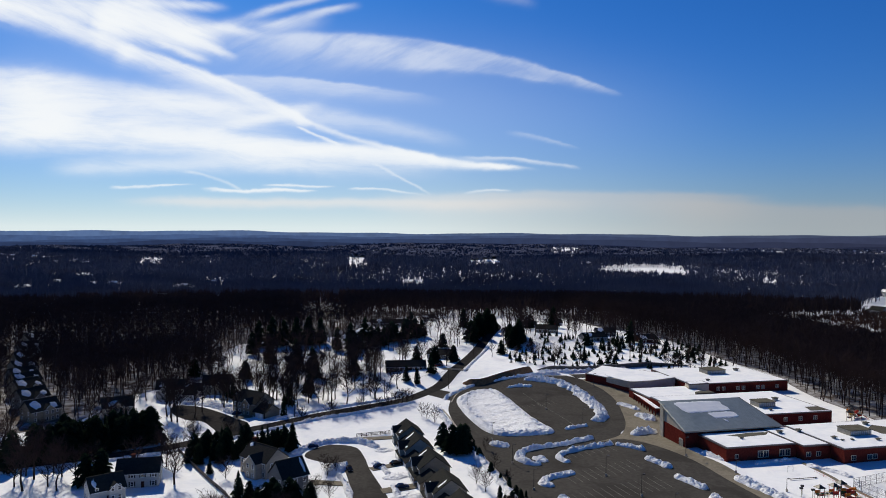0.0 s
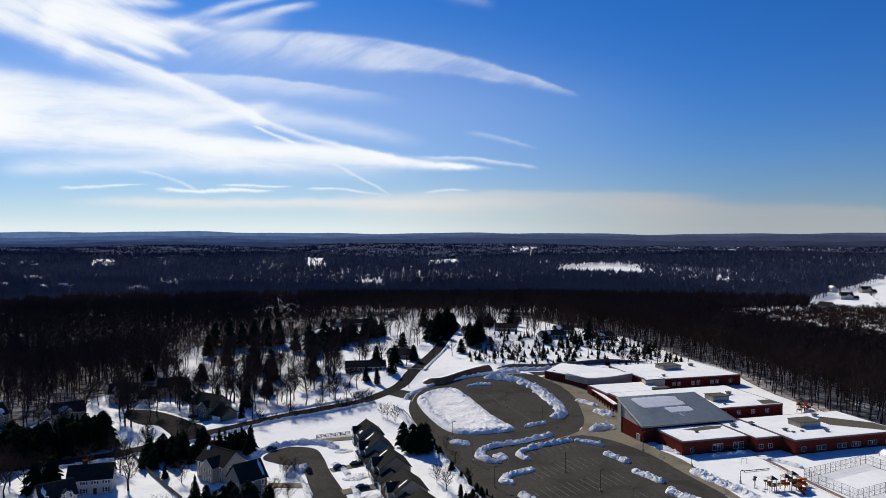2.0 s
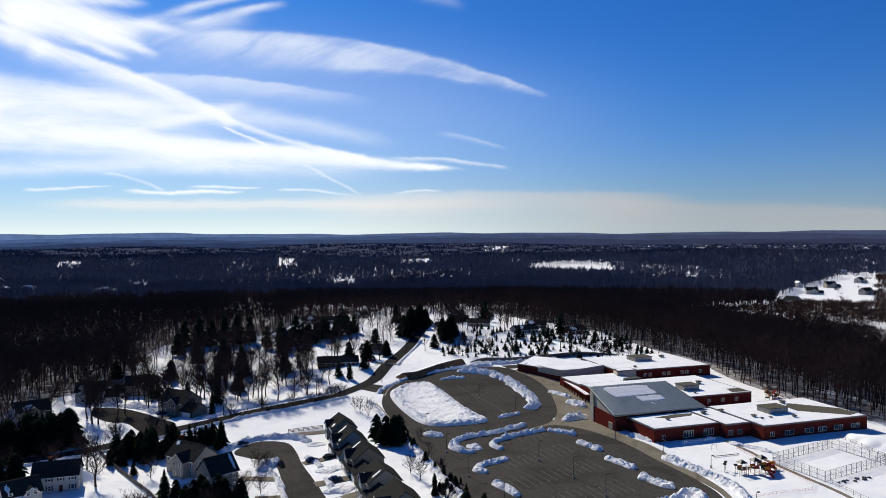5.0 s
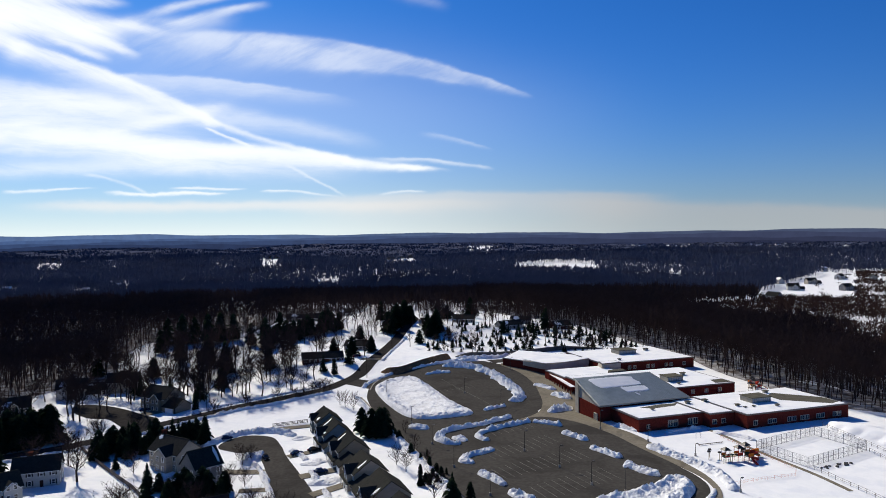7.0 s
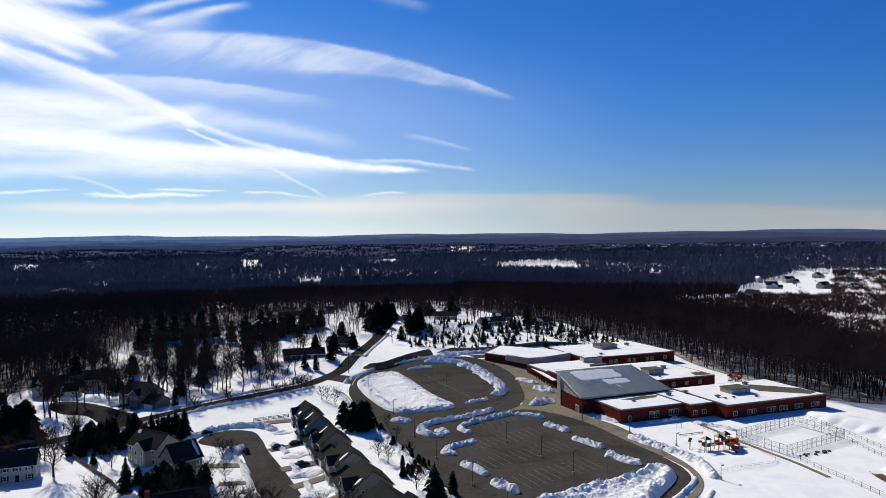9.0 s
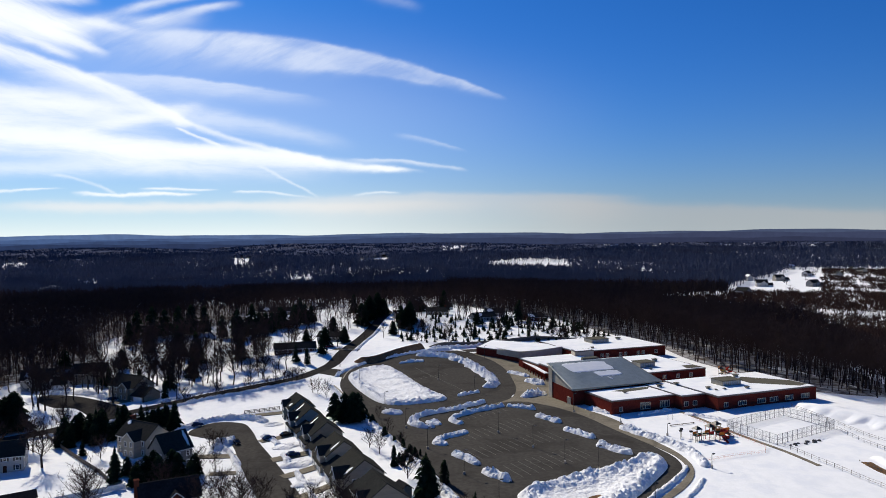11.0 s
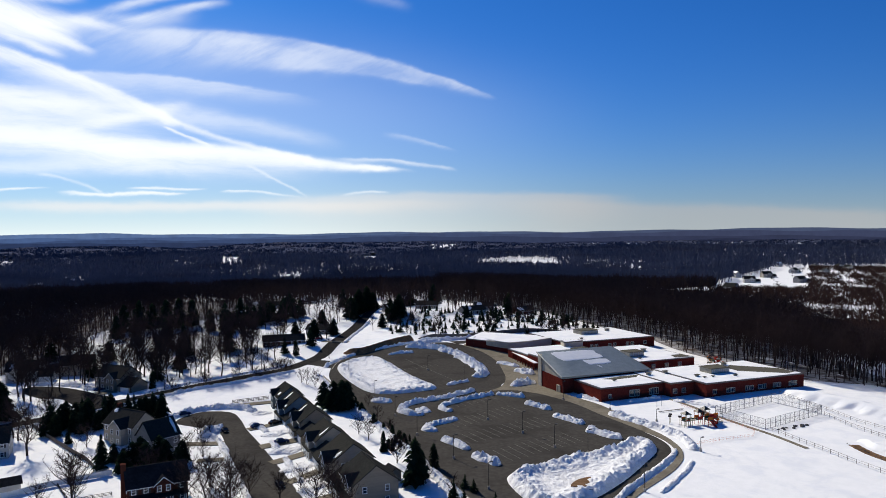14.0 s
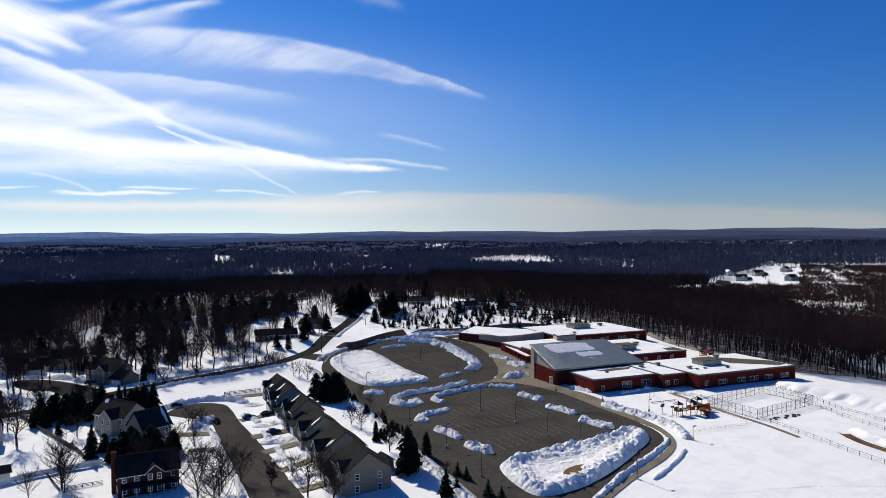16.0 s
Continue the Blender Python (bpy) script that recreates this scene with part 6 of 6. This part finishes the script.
for x, y, k, s in ((-159.4, 243.2, 0, 1.2), (-139.4, 228.6, 2, 1.3), (-144.4, 232.6, 0, 1.2), (-131.2, 231.3, 3, 0.9), (-136.2, 235.3, 0, 1.2), (-124.1, 226.7, 0, 1.2), (-136.5, 217.2, 2, 1.3), (-141.5, 221.2, 0, 1.2), (-125.5, 217.2, 3, 0.9), (-130.5, 221.2, 0, 1.2), (-121.3, 232.4, 0, 1.2), (-169.2, 265.3, 2, 1.3), (-174.2, 269.3, 0, 1.2), (-35, 176, 1, 1.25), (-24, 172, 0, 1.2), (-31, 186, 0, 0.9), (-20, 178, 1, 1.0)):
    if all(math.hypot(x - hx, y - hy) > 7 for hx, hy in ((-102, 225), (-107, 211))):
        put(bare_models, k, x, y, s)
for x, y, k, s in ((-90, 224, 0, 1.6), (-64, 183, 1, 1.5), (-70, 178, 1, 0.8), (-75, 230, 1, 0.9), (-29, 169, 1, 1.4), (-103, 247, 2, 0.95), (-41, 208, 1, 1.0)):
    put(bare_models, k, x, y, s)
for i in range(12):
    put(ever_models, 1, rng.uniform(-57, -40), rng.uniform(201, 208), rng.uniform(0.38, 0.58))
for i in range(16):  # shrubs on the bank below the car park
    u = rng.random()
    put(ever_models, 2 if i % 3 else 1, 8 + 17 * u + rng.uniform(-2, 2), 262 - 80 * u + rng.uniform(-3, 3), rng.uniform(0.2, 0.42))
for x, y, k, s in ((15.5, 198.2, 1, 0.3), (17.2, 201, 1, 0.28), (19.5, 203.7, 1, 0.3), (17.2, 223.5, 2, 0.3), (19.7, 227.2, 2, 0.28), (24, 206.8, 2, 0.26), (22.8, 170.5, 3, 0.6)):
    put(ever_models, k, x, y, s)
small_far = []
# nursery of small conifers above the school, with larger trees between
for i in range(330):
    x, y = rng.uniform(24, 165), rng.uniform(400, 500)
    if x < 24 + (y - 402) * 0.25 + 6:
        continue
    s = rng.uniform(0.6, 1.7) if rng.random() < 0.75 else rng.uniform(1.8, 2.6)
    if y < 425:
        put(ever_models, 4, x, y, s)
    else:
        small_far.append((x, y, s))
for x, y, k, s in ((-10, 386, 1, 0.75), (-17, 367, 2, 1.0), (-23, 373, 0, 0.95), (2, 418, 1, 0.9), (-9, 410, 1, 1.0), (-20, 425, 1, 0.8), (-53, 391, 1, 1.0), (-79, 406, 3, 1.1), (-71, 354, 1, 0.9), (-110, 432, 3, 1.1), (-131, 468, 3, 1.1), (-93, 426, 3, 1.2), (80, 423, 0, 0.9), (124, 492, 3, 1.1), (32, 444, 1, 0.8), (45, 470, 3, 1.2), (20, 500, 3, 1.3), (26, 520, 3, 1.3), (16, 480, 3, 1.1), (40, 480, 1, 1.1), (110, 470, 0, 1.0), (136, 452, 0, 0.8), (150, 442, 1, 0.6), (158, 425, 2, 0.5), (152, 416, 2, 0.45),
                    (-113, 366, 0, 1.0), (-73, 307, 2, 0.9), (-76, 330, 1, 0.8), (-95, 352, 0, 0.9), (28, 540, 3, 1.2), (60, 545, 1, 1.0), (-60, 500, 3, 1.2), (-45, 480, 3, 1.0), (-75, 470, 3, 1.1), (10, 560, 3, 1.1), (80, 560, 3, 1.2), (-30, 540, 3, 1.1), (-5, 470, 1, 0.9), (90, 470, 1, 0.8), (98, 455, 0, 0.7)):
    put(ever_models, k, x, y, s)
for x, y, k, s in ((-133, 493, 3, 1.35), (-124, 496, 3, 1.45), (-115, 492, 3, 1.3), (-107, 494, 3, 1.4), (-98, 490, 3, 1.45), (-90, 493, 3, 1.3), (-66, 470, 3, 1.3), (-62, 452, 1, 1.2), (-76, 394, 0, 1.4), (-74, 391, 0, 1.1), (-115, 396, 1, 1.0), (-146, 402, 1, 0.95), (-112, 353, 0, 0.95), (-109, 352, 0, 0.8)):
    put(ever_models, k, x, y, s)
HOUSES = [o.matrix_basis.translation.to_2d() for o in scene.objects if o.name.split(".")[0] == "house"]
ROAD = [Vector(p) for p in smooth_line(ROAD_LINE[2:-1], 4)]


def clear_of(x, y, d_house=8.0, d_road=6.5):
    p = Vector((x, y))
    return all((p - q).length > d_house for q in HOUSES) and all((p - q).length > d_road for q in ROAD)


placed = 0
garden = []
for i in range(2200):
    x, y = rng.uniform(-150, 165), rng.uniform(300, 660)
    lawn = (24 < x < 160 and 380 < y < 470) or (-35 < x < 12 and 378 < y < 470 and rng.random() < 0.8) or (x > -20 and y < 385)
    if lawn and rng.random() > 0.10 or x > -20 and y < 398 or y < 325 - x * 0.0 and x > -70 or not clear_of(x, y):
        continue
    garden.append((y, rng.choice((0, 2, 2, 3, 3)), x, rng.uniform(0.85, 1.35)))
    placed += 1
    if placed > 400:
        break
for i in range(30):
    x, y = rng.uniform(-185, -68), rng.uniform(262, 346)
    if clear_of(x, y, 15.0, 7.0) and not (-138 < x < -78 and 288 < y < 345):
        garden.append((y, rng.choice((2, 3, 3, 0)), x, rng.uniform(0.75, 1.15)))
for i in range(34):  # tall shade trees just above the road
    x = rng.uniform(-100, -40)
    y = 324 + (x + 44) * 0.80 + rng.uniform(5, 14)
    if clear_of(x, y, 8.0, 5.0):
        garden.append((y - 400, rng.choice((2, 3, 3)), x, rng.uniform(0.85, 1.1)))
for i in range(26):
    x, y = rng.uniform(-150, -80), rng.uniform(385, 500)
    if clear_of(x, y, 9.0, 7.5):
        garden.append((y, rng.choice((0, 2, 3)), x, rng.uniform(0.9, 1.3)))
for i in range(58):
    x, y = rng.uniform(-92, -14), rng.uniform(322, 440)
    if clear_of(x, y, 9.0, 7.5) and not (x > -42 and 352 < y < 392 and rng.random() < 0.85):
        garden.append((y, rng.choice((0, 2, 3, 0)), x, rng.uniform(0.9, 1.35)))
for x0, x1, y0, y1, count in ((-62, 26, 462, 640, 46), (44, 168, 492, 575, 64), (-100, -50, 430, 520, 14)):
    for i in range(count):
        x, y = rng.uniform(x0, x1), rng.uniform(y0, y1)
        if clear_of(x, y, 8.0, 7.0):
            garden.append((y, rng.choice((0, 2, 2, 3)), x, rng.uniform(0.85, 1.2)))
for i in range(26):
    garden.append((rng.uniform(400, 470), rng.choice((0, 1, 2)), rng.uniform(35, 165), rng.uniform(0.6, 0.95)))
# small trees along the lower edge of the road
for i in range(40):
    x = -72 + 54 * i / 39 + rng.uniform(-0.5, 0.5)
    y = min(ROAD, key=lambda p: abs(p.x - x)).y - 6.0 + rng.uniform(-0.6, 0.6)
    put(bare_models, rng.choice((4, 4, 4, 1)), x, y, rng.uniform(0.55, 0.85))
for y, k, x, s in sorted(garden):
    put(bare_models, k, x, y, s)
# ------------------------------------------------------------ woods: bare trees past counting, joined wood by wood
RIGHT_WOOD = [(240, 150), (228, 244), (205, 255), (190, 262), (183, 281), (177, 330), (177, 365), (180, 400), (170, 445), (164, 480), (152, 530), (128, 565), (112, 620), (100, 735), (305, 735), (313, 670), (320, 555), (298, 426), (262, 310), (262, 150)]
HEATH = [(300, 740), (313, 670), (320, 555), (298, 426), (262, 310), (262, 150), (700, 300), (1400, 1000), (1400, 1520), (960, 1450), (720, 1180), (535, 960), (450, 800)]
LEFT_WOOD = [(-134, 398), (-150, 376), (-164, 342), (-166, 306), (-200, 285), (-270, 300), (-420, 520), (-470, 735), (-32, 735), (-40, 650), (-66, 600), (-74, 530), (-100, 512), (-152, 508), (-148, 440)]
# open land among the woods, by bearing: degrees from, to, nearest and farthest distance, share of it that is clear
OPEN = [(-11.2, -9.5, 3280, 3530, 1.0), (29.7, 32.0, 3300, 3530, 1.0), (-8.1, -6.6, 1770, 2590, 0.95), (1.2, 3.6, 1720, 2520, 0.90), (11.3, 18.0, 1620, 2030, 1.0), (-23.2, -21.5, 2010, 2620, 0.8),
        (-19.6, -17.2, 1990, 2530, 0.35), (-11.8, -9.6, 1840, 2380, 0.35), (-12.0, -8.2, 575, 1050, 0.72), (19.4, 24.2, 1180, 1830, 0.42), (7.6, 9.6, 2850, 3600, 0.6), (-23.5, -20.6, 700, 1300, 0.30), (-19.5, -13.0, 850, 1350, 0.18), (24.0, 28.8, 1000, 1500, 0.28)]


def in_poly(poly, x, y):
    hit = np.zeros(x.shape, bool)
    n = len(poly)
    for i in range(n):
        (x0, y0), (x1, y1) = poly[i], poly[i - 1]
        if y0 != y1:
            hit ^= ((y0 > y) != (y1 > y)) & (x < (x1 - x0) * (y - y0) / (y1 - y0) + x0)
    return hit


def is_open(x, y):
    bearing, far = np.degrees(np.arctan2(x, y + 14)), np.hypot(x, y)
    ragged = np.sin(x / 19 + y / 31) + np.sin(x / 47 - y / 23)
    grain = np.abs(np.sin(x * 12.9898 + y * 78.233) * 43758.5453) % 1.0
    out = np.zeros(x.shape, bool)
    for b0, b1, d0, d1, share in OPEN:
        w = 0.10 * (b1 - b0) * ragged * 0.5
        out |= (bearing > b0 + w) & (bearing < b1 + w) & (far > d0) & (far < d1 + 25 * ragged) & (grain < share)
    return out | in_poly(HEATH, x, y)


def settled(x, y):
    """Thinner woods with gardens and roofs between."""
    return np.sin(x / 173 + 0.7) * np.cos(y / 231 - 0.4) + 0.6 * np.sin(x / 71 + y / 113) + 0.35 * np.sin(x / 37 - y / 59)


def jittered(x0, x1, y0, y1, gap, seed):
    r = np.random.default_rng(seed)
    gx_, gy_ = np.meshgrid(np.arange(x0, x1, gap), np.arange(y0, y1, gap))
    x = gx_.ravel() + r.uniform(-0.45, 0.45, gx_.size) * gap
    y = gy_.ravel() + r.uniform(-0.45, 0.45, gx_.size) * gap
    return x, y, r


def fan(x, y):
    a = np.degrees(np.arctan2(x, y + 15))
    return (a > -37) & (a < 45)


def scatter(name, label, models, x, y, r, lo, hi, mat):
    """One joined mesh of many turned and scaled copies of the models."""
    z = rise(x, y)
    kind = r.integers(0, len(models), len(x))
    vs, ts, n = [], [], 0
    for k, (mv, mt) in enumerate(models):
        m = kind == k
        c = int(m.sum())
        if not c:
            continue
        a, s = r.uniform(0, 2 * np.pi, c), r.uniform(lo, hi, c)
        w = s * r.uniform(0.85, 1.15, c)
        ca, sa = np.cos(a)[:, None], np.sin(a)[:, None]
        X = (mv[:, 0] * ca - mv[:, 1] * sa) * w[:, None] + x[m][:, None]
        Y = (mv[:, 0] * sa + mv[:, 1] * ca) * w[:, None] + y[m][:, None]
        Z = mv[:, 2] * s[:, None] + z[m][:, None]
        vs.append(np.stack([X, Y, Z], -1).reshape(-1, 3))
        ts.append((mt[None] + (np.arange(c) * len(mv))[:, None, None] + n).reshape(-1, 3))
        n += c * len(mv)
    return tagged(new(name, tri_mesh(name, np.vstack(vs), np.vstack(ts), mat)), label, "wood", kind="stuff")


def joined(model):
    (v0, t0), (v1, t1) = model
    return np.vstack([v0, v1]), np.vstack([t0, t1 + len(v0)])


for name, wood, lab in (("wood_floor", RIGHT_WOOD, "snow and brown leaf litter under the wood, toned down for shade"), ("wood_floor", LEFT_WOOD, "snow and leaf litter under bare trees, toned down for shade")):
    solid(name, sheet(wood, 0.10, 9.0, 0, None, 12.0), SHADED_LITTER, lab, "ground", "structure")
tall = [joined(bare_tree(100 + k, 25, 0.40, 0.25, 13, 190, 0.27, 3, 0.058)) for k in range(6)]
mid = [joined(bare_tree(120 + k, 24, 0.42, 0.22, 5, 50, 0.28, 3, 0.17)) for k in range(6)]


def tuft(seed, h, n, wide, spread=2.2):
    """A far crown: a trunk and a plume of long upright twigs."""
    r = np.random.default_rng(seed)
    s = Soup()
    s.limb((0, 0, 0), (0, 0, h * 0.8), 0.35, 0.1, 3)
    base = np.stack([r.normal(size=n) * spread, r.normal(size=n) * spread, r.uniform(0.25, 0.6, n) * h], 1)
    way = np.stack([r.normal(size=n) * spread * 0.7, r.normal(size=n) * spread * 0.7, r.uniform(0.25, 0.45, n) * h], 1)
    s.shards(base, way, wide, r)
    return s.arrays()


# where pale houses stand in the distance
rng = random.Random(31)
spots = []
for i in range(2000):
    x, y = rng.uniform(-1800, 2600), rng.uniform(760, 3400)
    ok = bool(fan(np.array([x]), np.array([y]))[0]) and float(settled(np.array([x * 0.7]), np.array([y * 0.7]))[0]) > 0.55
    if ok and not in_poly(HEATH, np.array([x]), np.array([y]))[0]:
        spots.append((x, y))
    if len(spots) > 150:
        break
for i in range(85):
    a, d = radians(rng.uniform(13.5, 31.0)), rng.uniform(2950, 3500)
    spots.append((d * math.sin(a), d * math.cos(a)))


def before_houses(x, y):
    """Gardens and meadows that open towards the viewer's side of each far house."""
    out = np.zeros(x.shape, bool)
    for i, (hx, hy) in enumerate(spots):
        d = math.hypot(hx, hy)
        ux, uy = hx / d, hy / d
        a, s = (x - hx) * ux + (y - hy) * uy, (x - hx) * uy - (y - hy) * ux
        reach = 40 + 0.02 * d + 20 * (i % 3) if d < 2800 else 45
        out |= (a < 12) & (a > -reach) & (np.abs(s) < (9 + 3 * (i % 4) if d < 2800 else 9))
    return out


valley = [tuft(130 + k, 23, 30, 0.42) for k in range(6)]
far_tufts = [tuft(140 + k, 21, 12, 1.1) for k in range(6)]
last_tufts = [tuft(150 + k, 21, 6, 3.2, 5.0) for k in range(6)]

x, y, r = jittered(100, 330, 150, 735, 5.4, 1)
m = in_poly(RIGHT_WOOD, x, y) & fan(x, y)
near = (y < 330) & (x < 262) | (y >= 330) & (x < 250 - 0.12 * (y - 330))
scatter("wood", "dense leafless wood of tall grey trunks behind the school", tall, x[m & near], y[m & near], r, 0.85, 1.12, TWIGS)
scatter("wood", "thick bare tree crowns on the slope behind the school", mid, x[m & ~near], y[m & ~near], r, 0.85, 1.12, TWIGS)
x, y, r = jittered(-470, -30, 280, 735, 5.6, 2)
m = in_poly(LEFT_WOOD, x, y) & fan(x, y) & ~is_open(x, y)
for hx, hy in LEFT_ROW:
    m &= np.hypot(x - hx - 2, y - hy + 5) > 13
near = y < 455
scatter("wood", "dense leafless wood on the valley side, dark against snow", tall, x[m & near], y[m & near], r, 0.75, 1.0, TWIGS)
scatter("wood", "thick bare tree crowns down the valley side", mid, x[m & ~near], y[m & ~near], r, 0.75, 1.0, TWIGS)
x, y, r = jittered(-1100, 1250, 640, 1350, 9.0, 3)
d = settled(x, y)
m = fan(x, y) & ~is_open(x, y) & ~before_houses(x, y) & ((y > 735) | ((x > -35) & (x < 110) & (y > 655))) & ((d < 1.35) | (r.random(len(x)) < 0.6))
close = np.hypot(x, y) < 1000
scatter("wood", "dark leafless woods beyond the gardens", valley, x[m & close], y[m & close], r, 0.8, 1.1, TWIGS)
scatter("wood", "leafless woods across the valley", valley, x[m & ~close], y[m & ~close], r, 0.75, 1.05, HAZED_TWIGS)
x, y, r = jittered(-1900, 2200, 1350, 2500, 14.0, 4)
d = settled(x * 0.7, y * 0.7)
m = fan(x, y) & ~is_open(x, y) & ~before_houses(x, y) & ((d < 1.4) | (r.random(len(x)) < 0.5))
scatter("wood", "distant leafless woods", far_tufts, x[m], y[m], r, 0.85, 1.25, HAZED_TWIGS)
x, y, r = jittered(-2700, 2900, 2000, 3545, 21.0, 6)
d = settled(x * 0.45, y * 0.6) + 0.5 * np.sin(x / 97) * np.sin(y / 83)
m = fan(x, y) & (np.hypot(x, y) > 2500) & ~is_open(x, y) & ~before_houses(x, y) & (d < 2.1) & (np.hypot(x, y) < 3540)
scatter("wood", "farthest woods along the horizon", last_tufts, x[m], y[m], r, 0.70, 1.0, HAZED_TWIGS)
# garden trees past the nearest
for k in range(4):
    o = np.array([(x, y, s) for kk, x, y, s in overflow if kk == k])
    if len(o):
        model = joined(bare_tree(k + 1, (10, 9, 15, 17)[k], 0.3, 0.36, 14, 110, 0.26, 3, 0.06))
        scatter("garden_trees", "leafless garden trees among far houses", [model], o[:, 0], o[:, 1], np.random.default_rng(k), 0.85, 1.3, TWIGS)
o = np.array(small_far)
scatter("nursery_conifers", "rows of small dark conifers in a snowy tree nursery", [joined(conifer(15 + k, 2.8, 1.0, 10, 8)) for k in range(3)], o[:, 0], o[:, 1], np.random.default_rng(3), 0.6, 2.2, NEEDLES)
# brushy ground with saplings below the open hillside
x, y, r = jittered(250, 1450, 250, 1600, 5.8, 5)
dist = np.hypot(x, y)
m = in_poly(HEATH, x, y) & fan(x, y) & (x / (y + 15) < 0.98) & (r.random(len(x)) < np.where(dist < 760, 0.97, np.where(dist < 1000, 0.95, np.where((x / (y + 15) > 0.70) & (dist < 1900), 0.75, 0.012)))) & ((settled(x * 5, y * 5) < np.where(dist < 1000, 0.95, 0.25)) | (dist < 620))
scrub = [tuft(160 + k, 7.5, 16, 0.34, 2.3) for k in range(4)]
scatter("scrub", "reddish brown brush poking through snow", scrub, x[m], y[m], r, 0.5, 1.4, BRUSH)

# the farthest woods close into one rough canopy
cell = 24.0
ax = np.arange(-3300, 3650, cell)
ay = np.arange(2300, 4900, cell)
AX, AY = np.meshgrid(ax, ay)
r = np.random.default_rng(9)
AX = AX + r.uniform(-0.35, 0.35, AX.shape) * cell
AY = AY + r.uniform(-0.35, 0.35, AX.shape) * cell
AZ = rise(AX, AY) + 11 + r.uniform(-3.5, 3.5, AX.shape) + 3 * np.sin(AX / 47) * np.cos(AY / 61)
k = np.arange(AX.size).reshape(AX.shape)
d = settled(AX * 0.45, AY * 0.6) + 0.5 * np.sin(AX / 97) * np.sin(AY / 83)
keep = fan(AX, AY) & ~is_open(AX, AY) & ~before_houses(AX, AY) & (d < 2.1) & (np.hypot(AX, AY) < 3545)
q = keep[:-1, :-1] & keep[1:, :-1] & keep[:-1, 1:] & keep[1:, 1:]
t1 = np.stack([k[:-1, :-1], k[:-1, 1:], k[1:, 1:]], -1)[q]
t2 = np.stack([k[:-1, :-1], k[1:, 1:], k[1:, :-1]], -1)[q]
tagged(new("far_canopy", tri_mesh("far_canopy", np.stack([AX, AY, AZ], -1).reshape(-1, 3), np.vstack([t1, t2]), HAZED_TWIGS)), "continuous haze-blue canopy of far woods to the horizon", "wood", kind="stuff")

# pale houses scattered through the distance
far_house = thing("distant_house", "small pale house among far woods", "house", pose(0, 0, 0), "distant houses")
part("wall", gable_walls(-7, 7, -5, 5, -1, 6, 9.5), PALE, far_house)
part("roof", gable_roof(-7, 7, -5, 5, 6, 9.6), BROWN_SHINGLE, far_house)
part("roof_snow", gable_roof(-6.5, 6.5, -4.6, 4.6, 6.3, 9.7, "x", 0.2, 0.3), SNOW, far_house, "snow on the roof")
for i, (x, y) in enumerate(spots):
    m = pose(x, y, ground_at(x, y) + 1, 0, 0, rng.uniform(0, 180))
    if i:
        copy_thing(far_house, m)
    else:
        far_house.matrix_basis = m

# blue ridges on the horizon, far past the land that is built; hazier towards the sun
# distance haze is put into a glowing colour, brighter on the sun's side
def glowing_ridge_haze(name, sunward, away_):
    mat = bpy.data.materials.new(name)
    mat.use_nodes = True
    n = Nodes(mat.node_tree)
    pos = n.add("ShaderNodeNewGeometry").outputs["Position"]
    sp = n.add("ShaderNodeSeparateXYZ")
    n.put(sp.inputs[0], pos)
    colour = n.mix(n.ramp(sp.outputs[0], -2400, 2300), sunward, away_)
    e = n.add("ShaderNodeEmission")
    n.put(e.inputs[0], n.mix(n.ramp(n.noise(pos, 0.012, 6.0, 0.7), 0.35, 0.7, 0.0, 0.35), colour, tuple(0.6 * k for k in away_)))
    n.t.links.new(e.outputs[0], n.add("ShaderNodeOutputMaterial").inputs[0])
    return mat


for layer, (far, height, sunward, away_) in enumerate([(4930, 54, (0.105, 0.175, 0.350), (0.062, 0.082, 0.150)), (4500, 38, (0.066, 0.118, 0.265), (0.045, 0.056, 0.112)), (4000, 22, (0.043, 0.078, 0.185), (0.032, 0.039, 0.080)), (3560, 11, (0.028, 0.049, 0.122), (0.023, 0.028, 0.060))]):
    v, t = [], []
    for k in range(601):
        a = radians(-48 + 104 * k / 600)
        q = k * 0.4 + layer * 57
        top = height + 4 * math.sin(q / 9) + 3 * math.sin(q / 3.7 + 1) + 1.5 * math.sin(q / 1.9) + 5 * math.sin(q / 31 + 0.5) + 1.2 * noise.noise(Vector((k * 0.9, layer * 7.0, 0)))
        v += [(far * math.sin(a), far * math.cos(a), -60), (far * math.sin(a), far * math.cos(a), top)]
        if k:
            t += [(2 * k - 2, 2 * k, 2 * k + 1, 2 * k - 1)]
    solid("backdrop", Geo().add(v, t), glowing_ridge_haze("glowing_ridge_haze", sunward, away_), "blue ridges along the horizon with haze painted in", "backdrop", "structure")
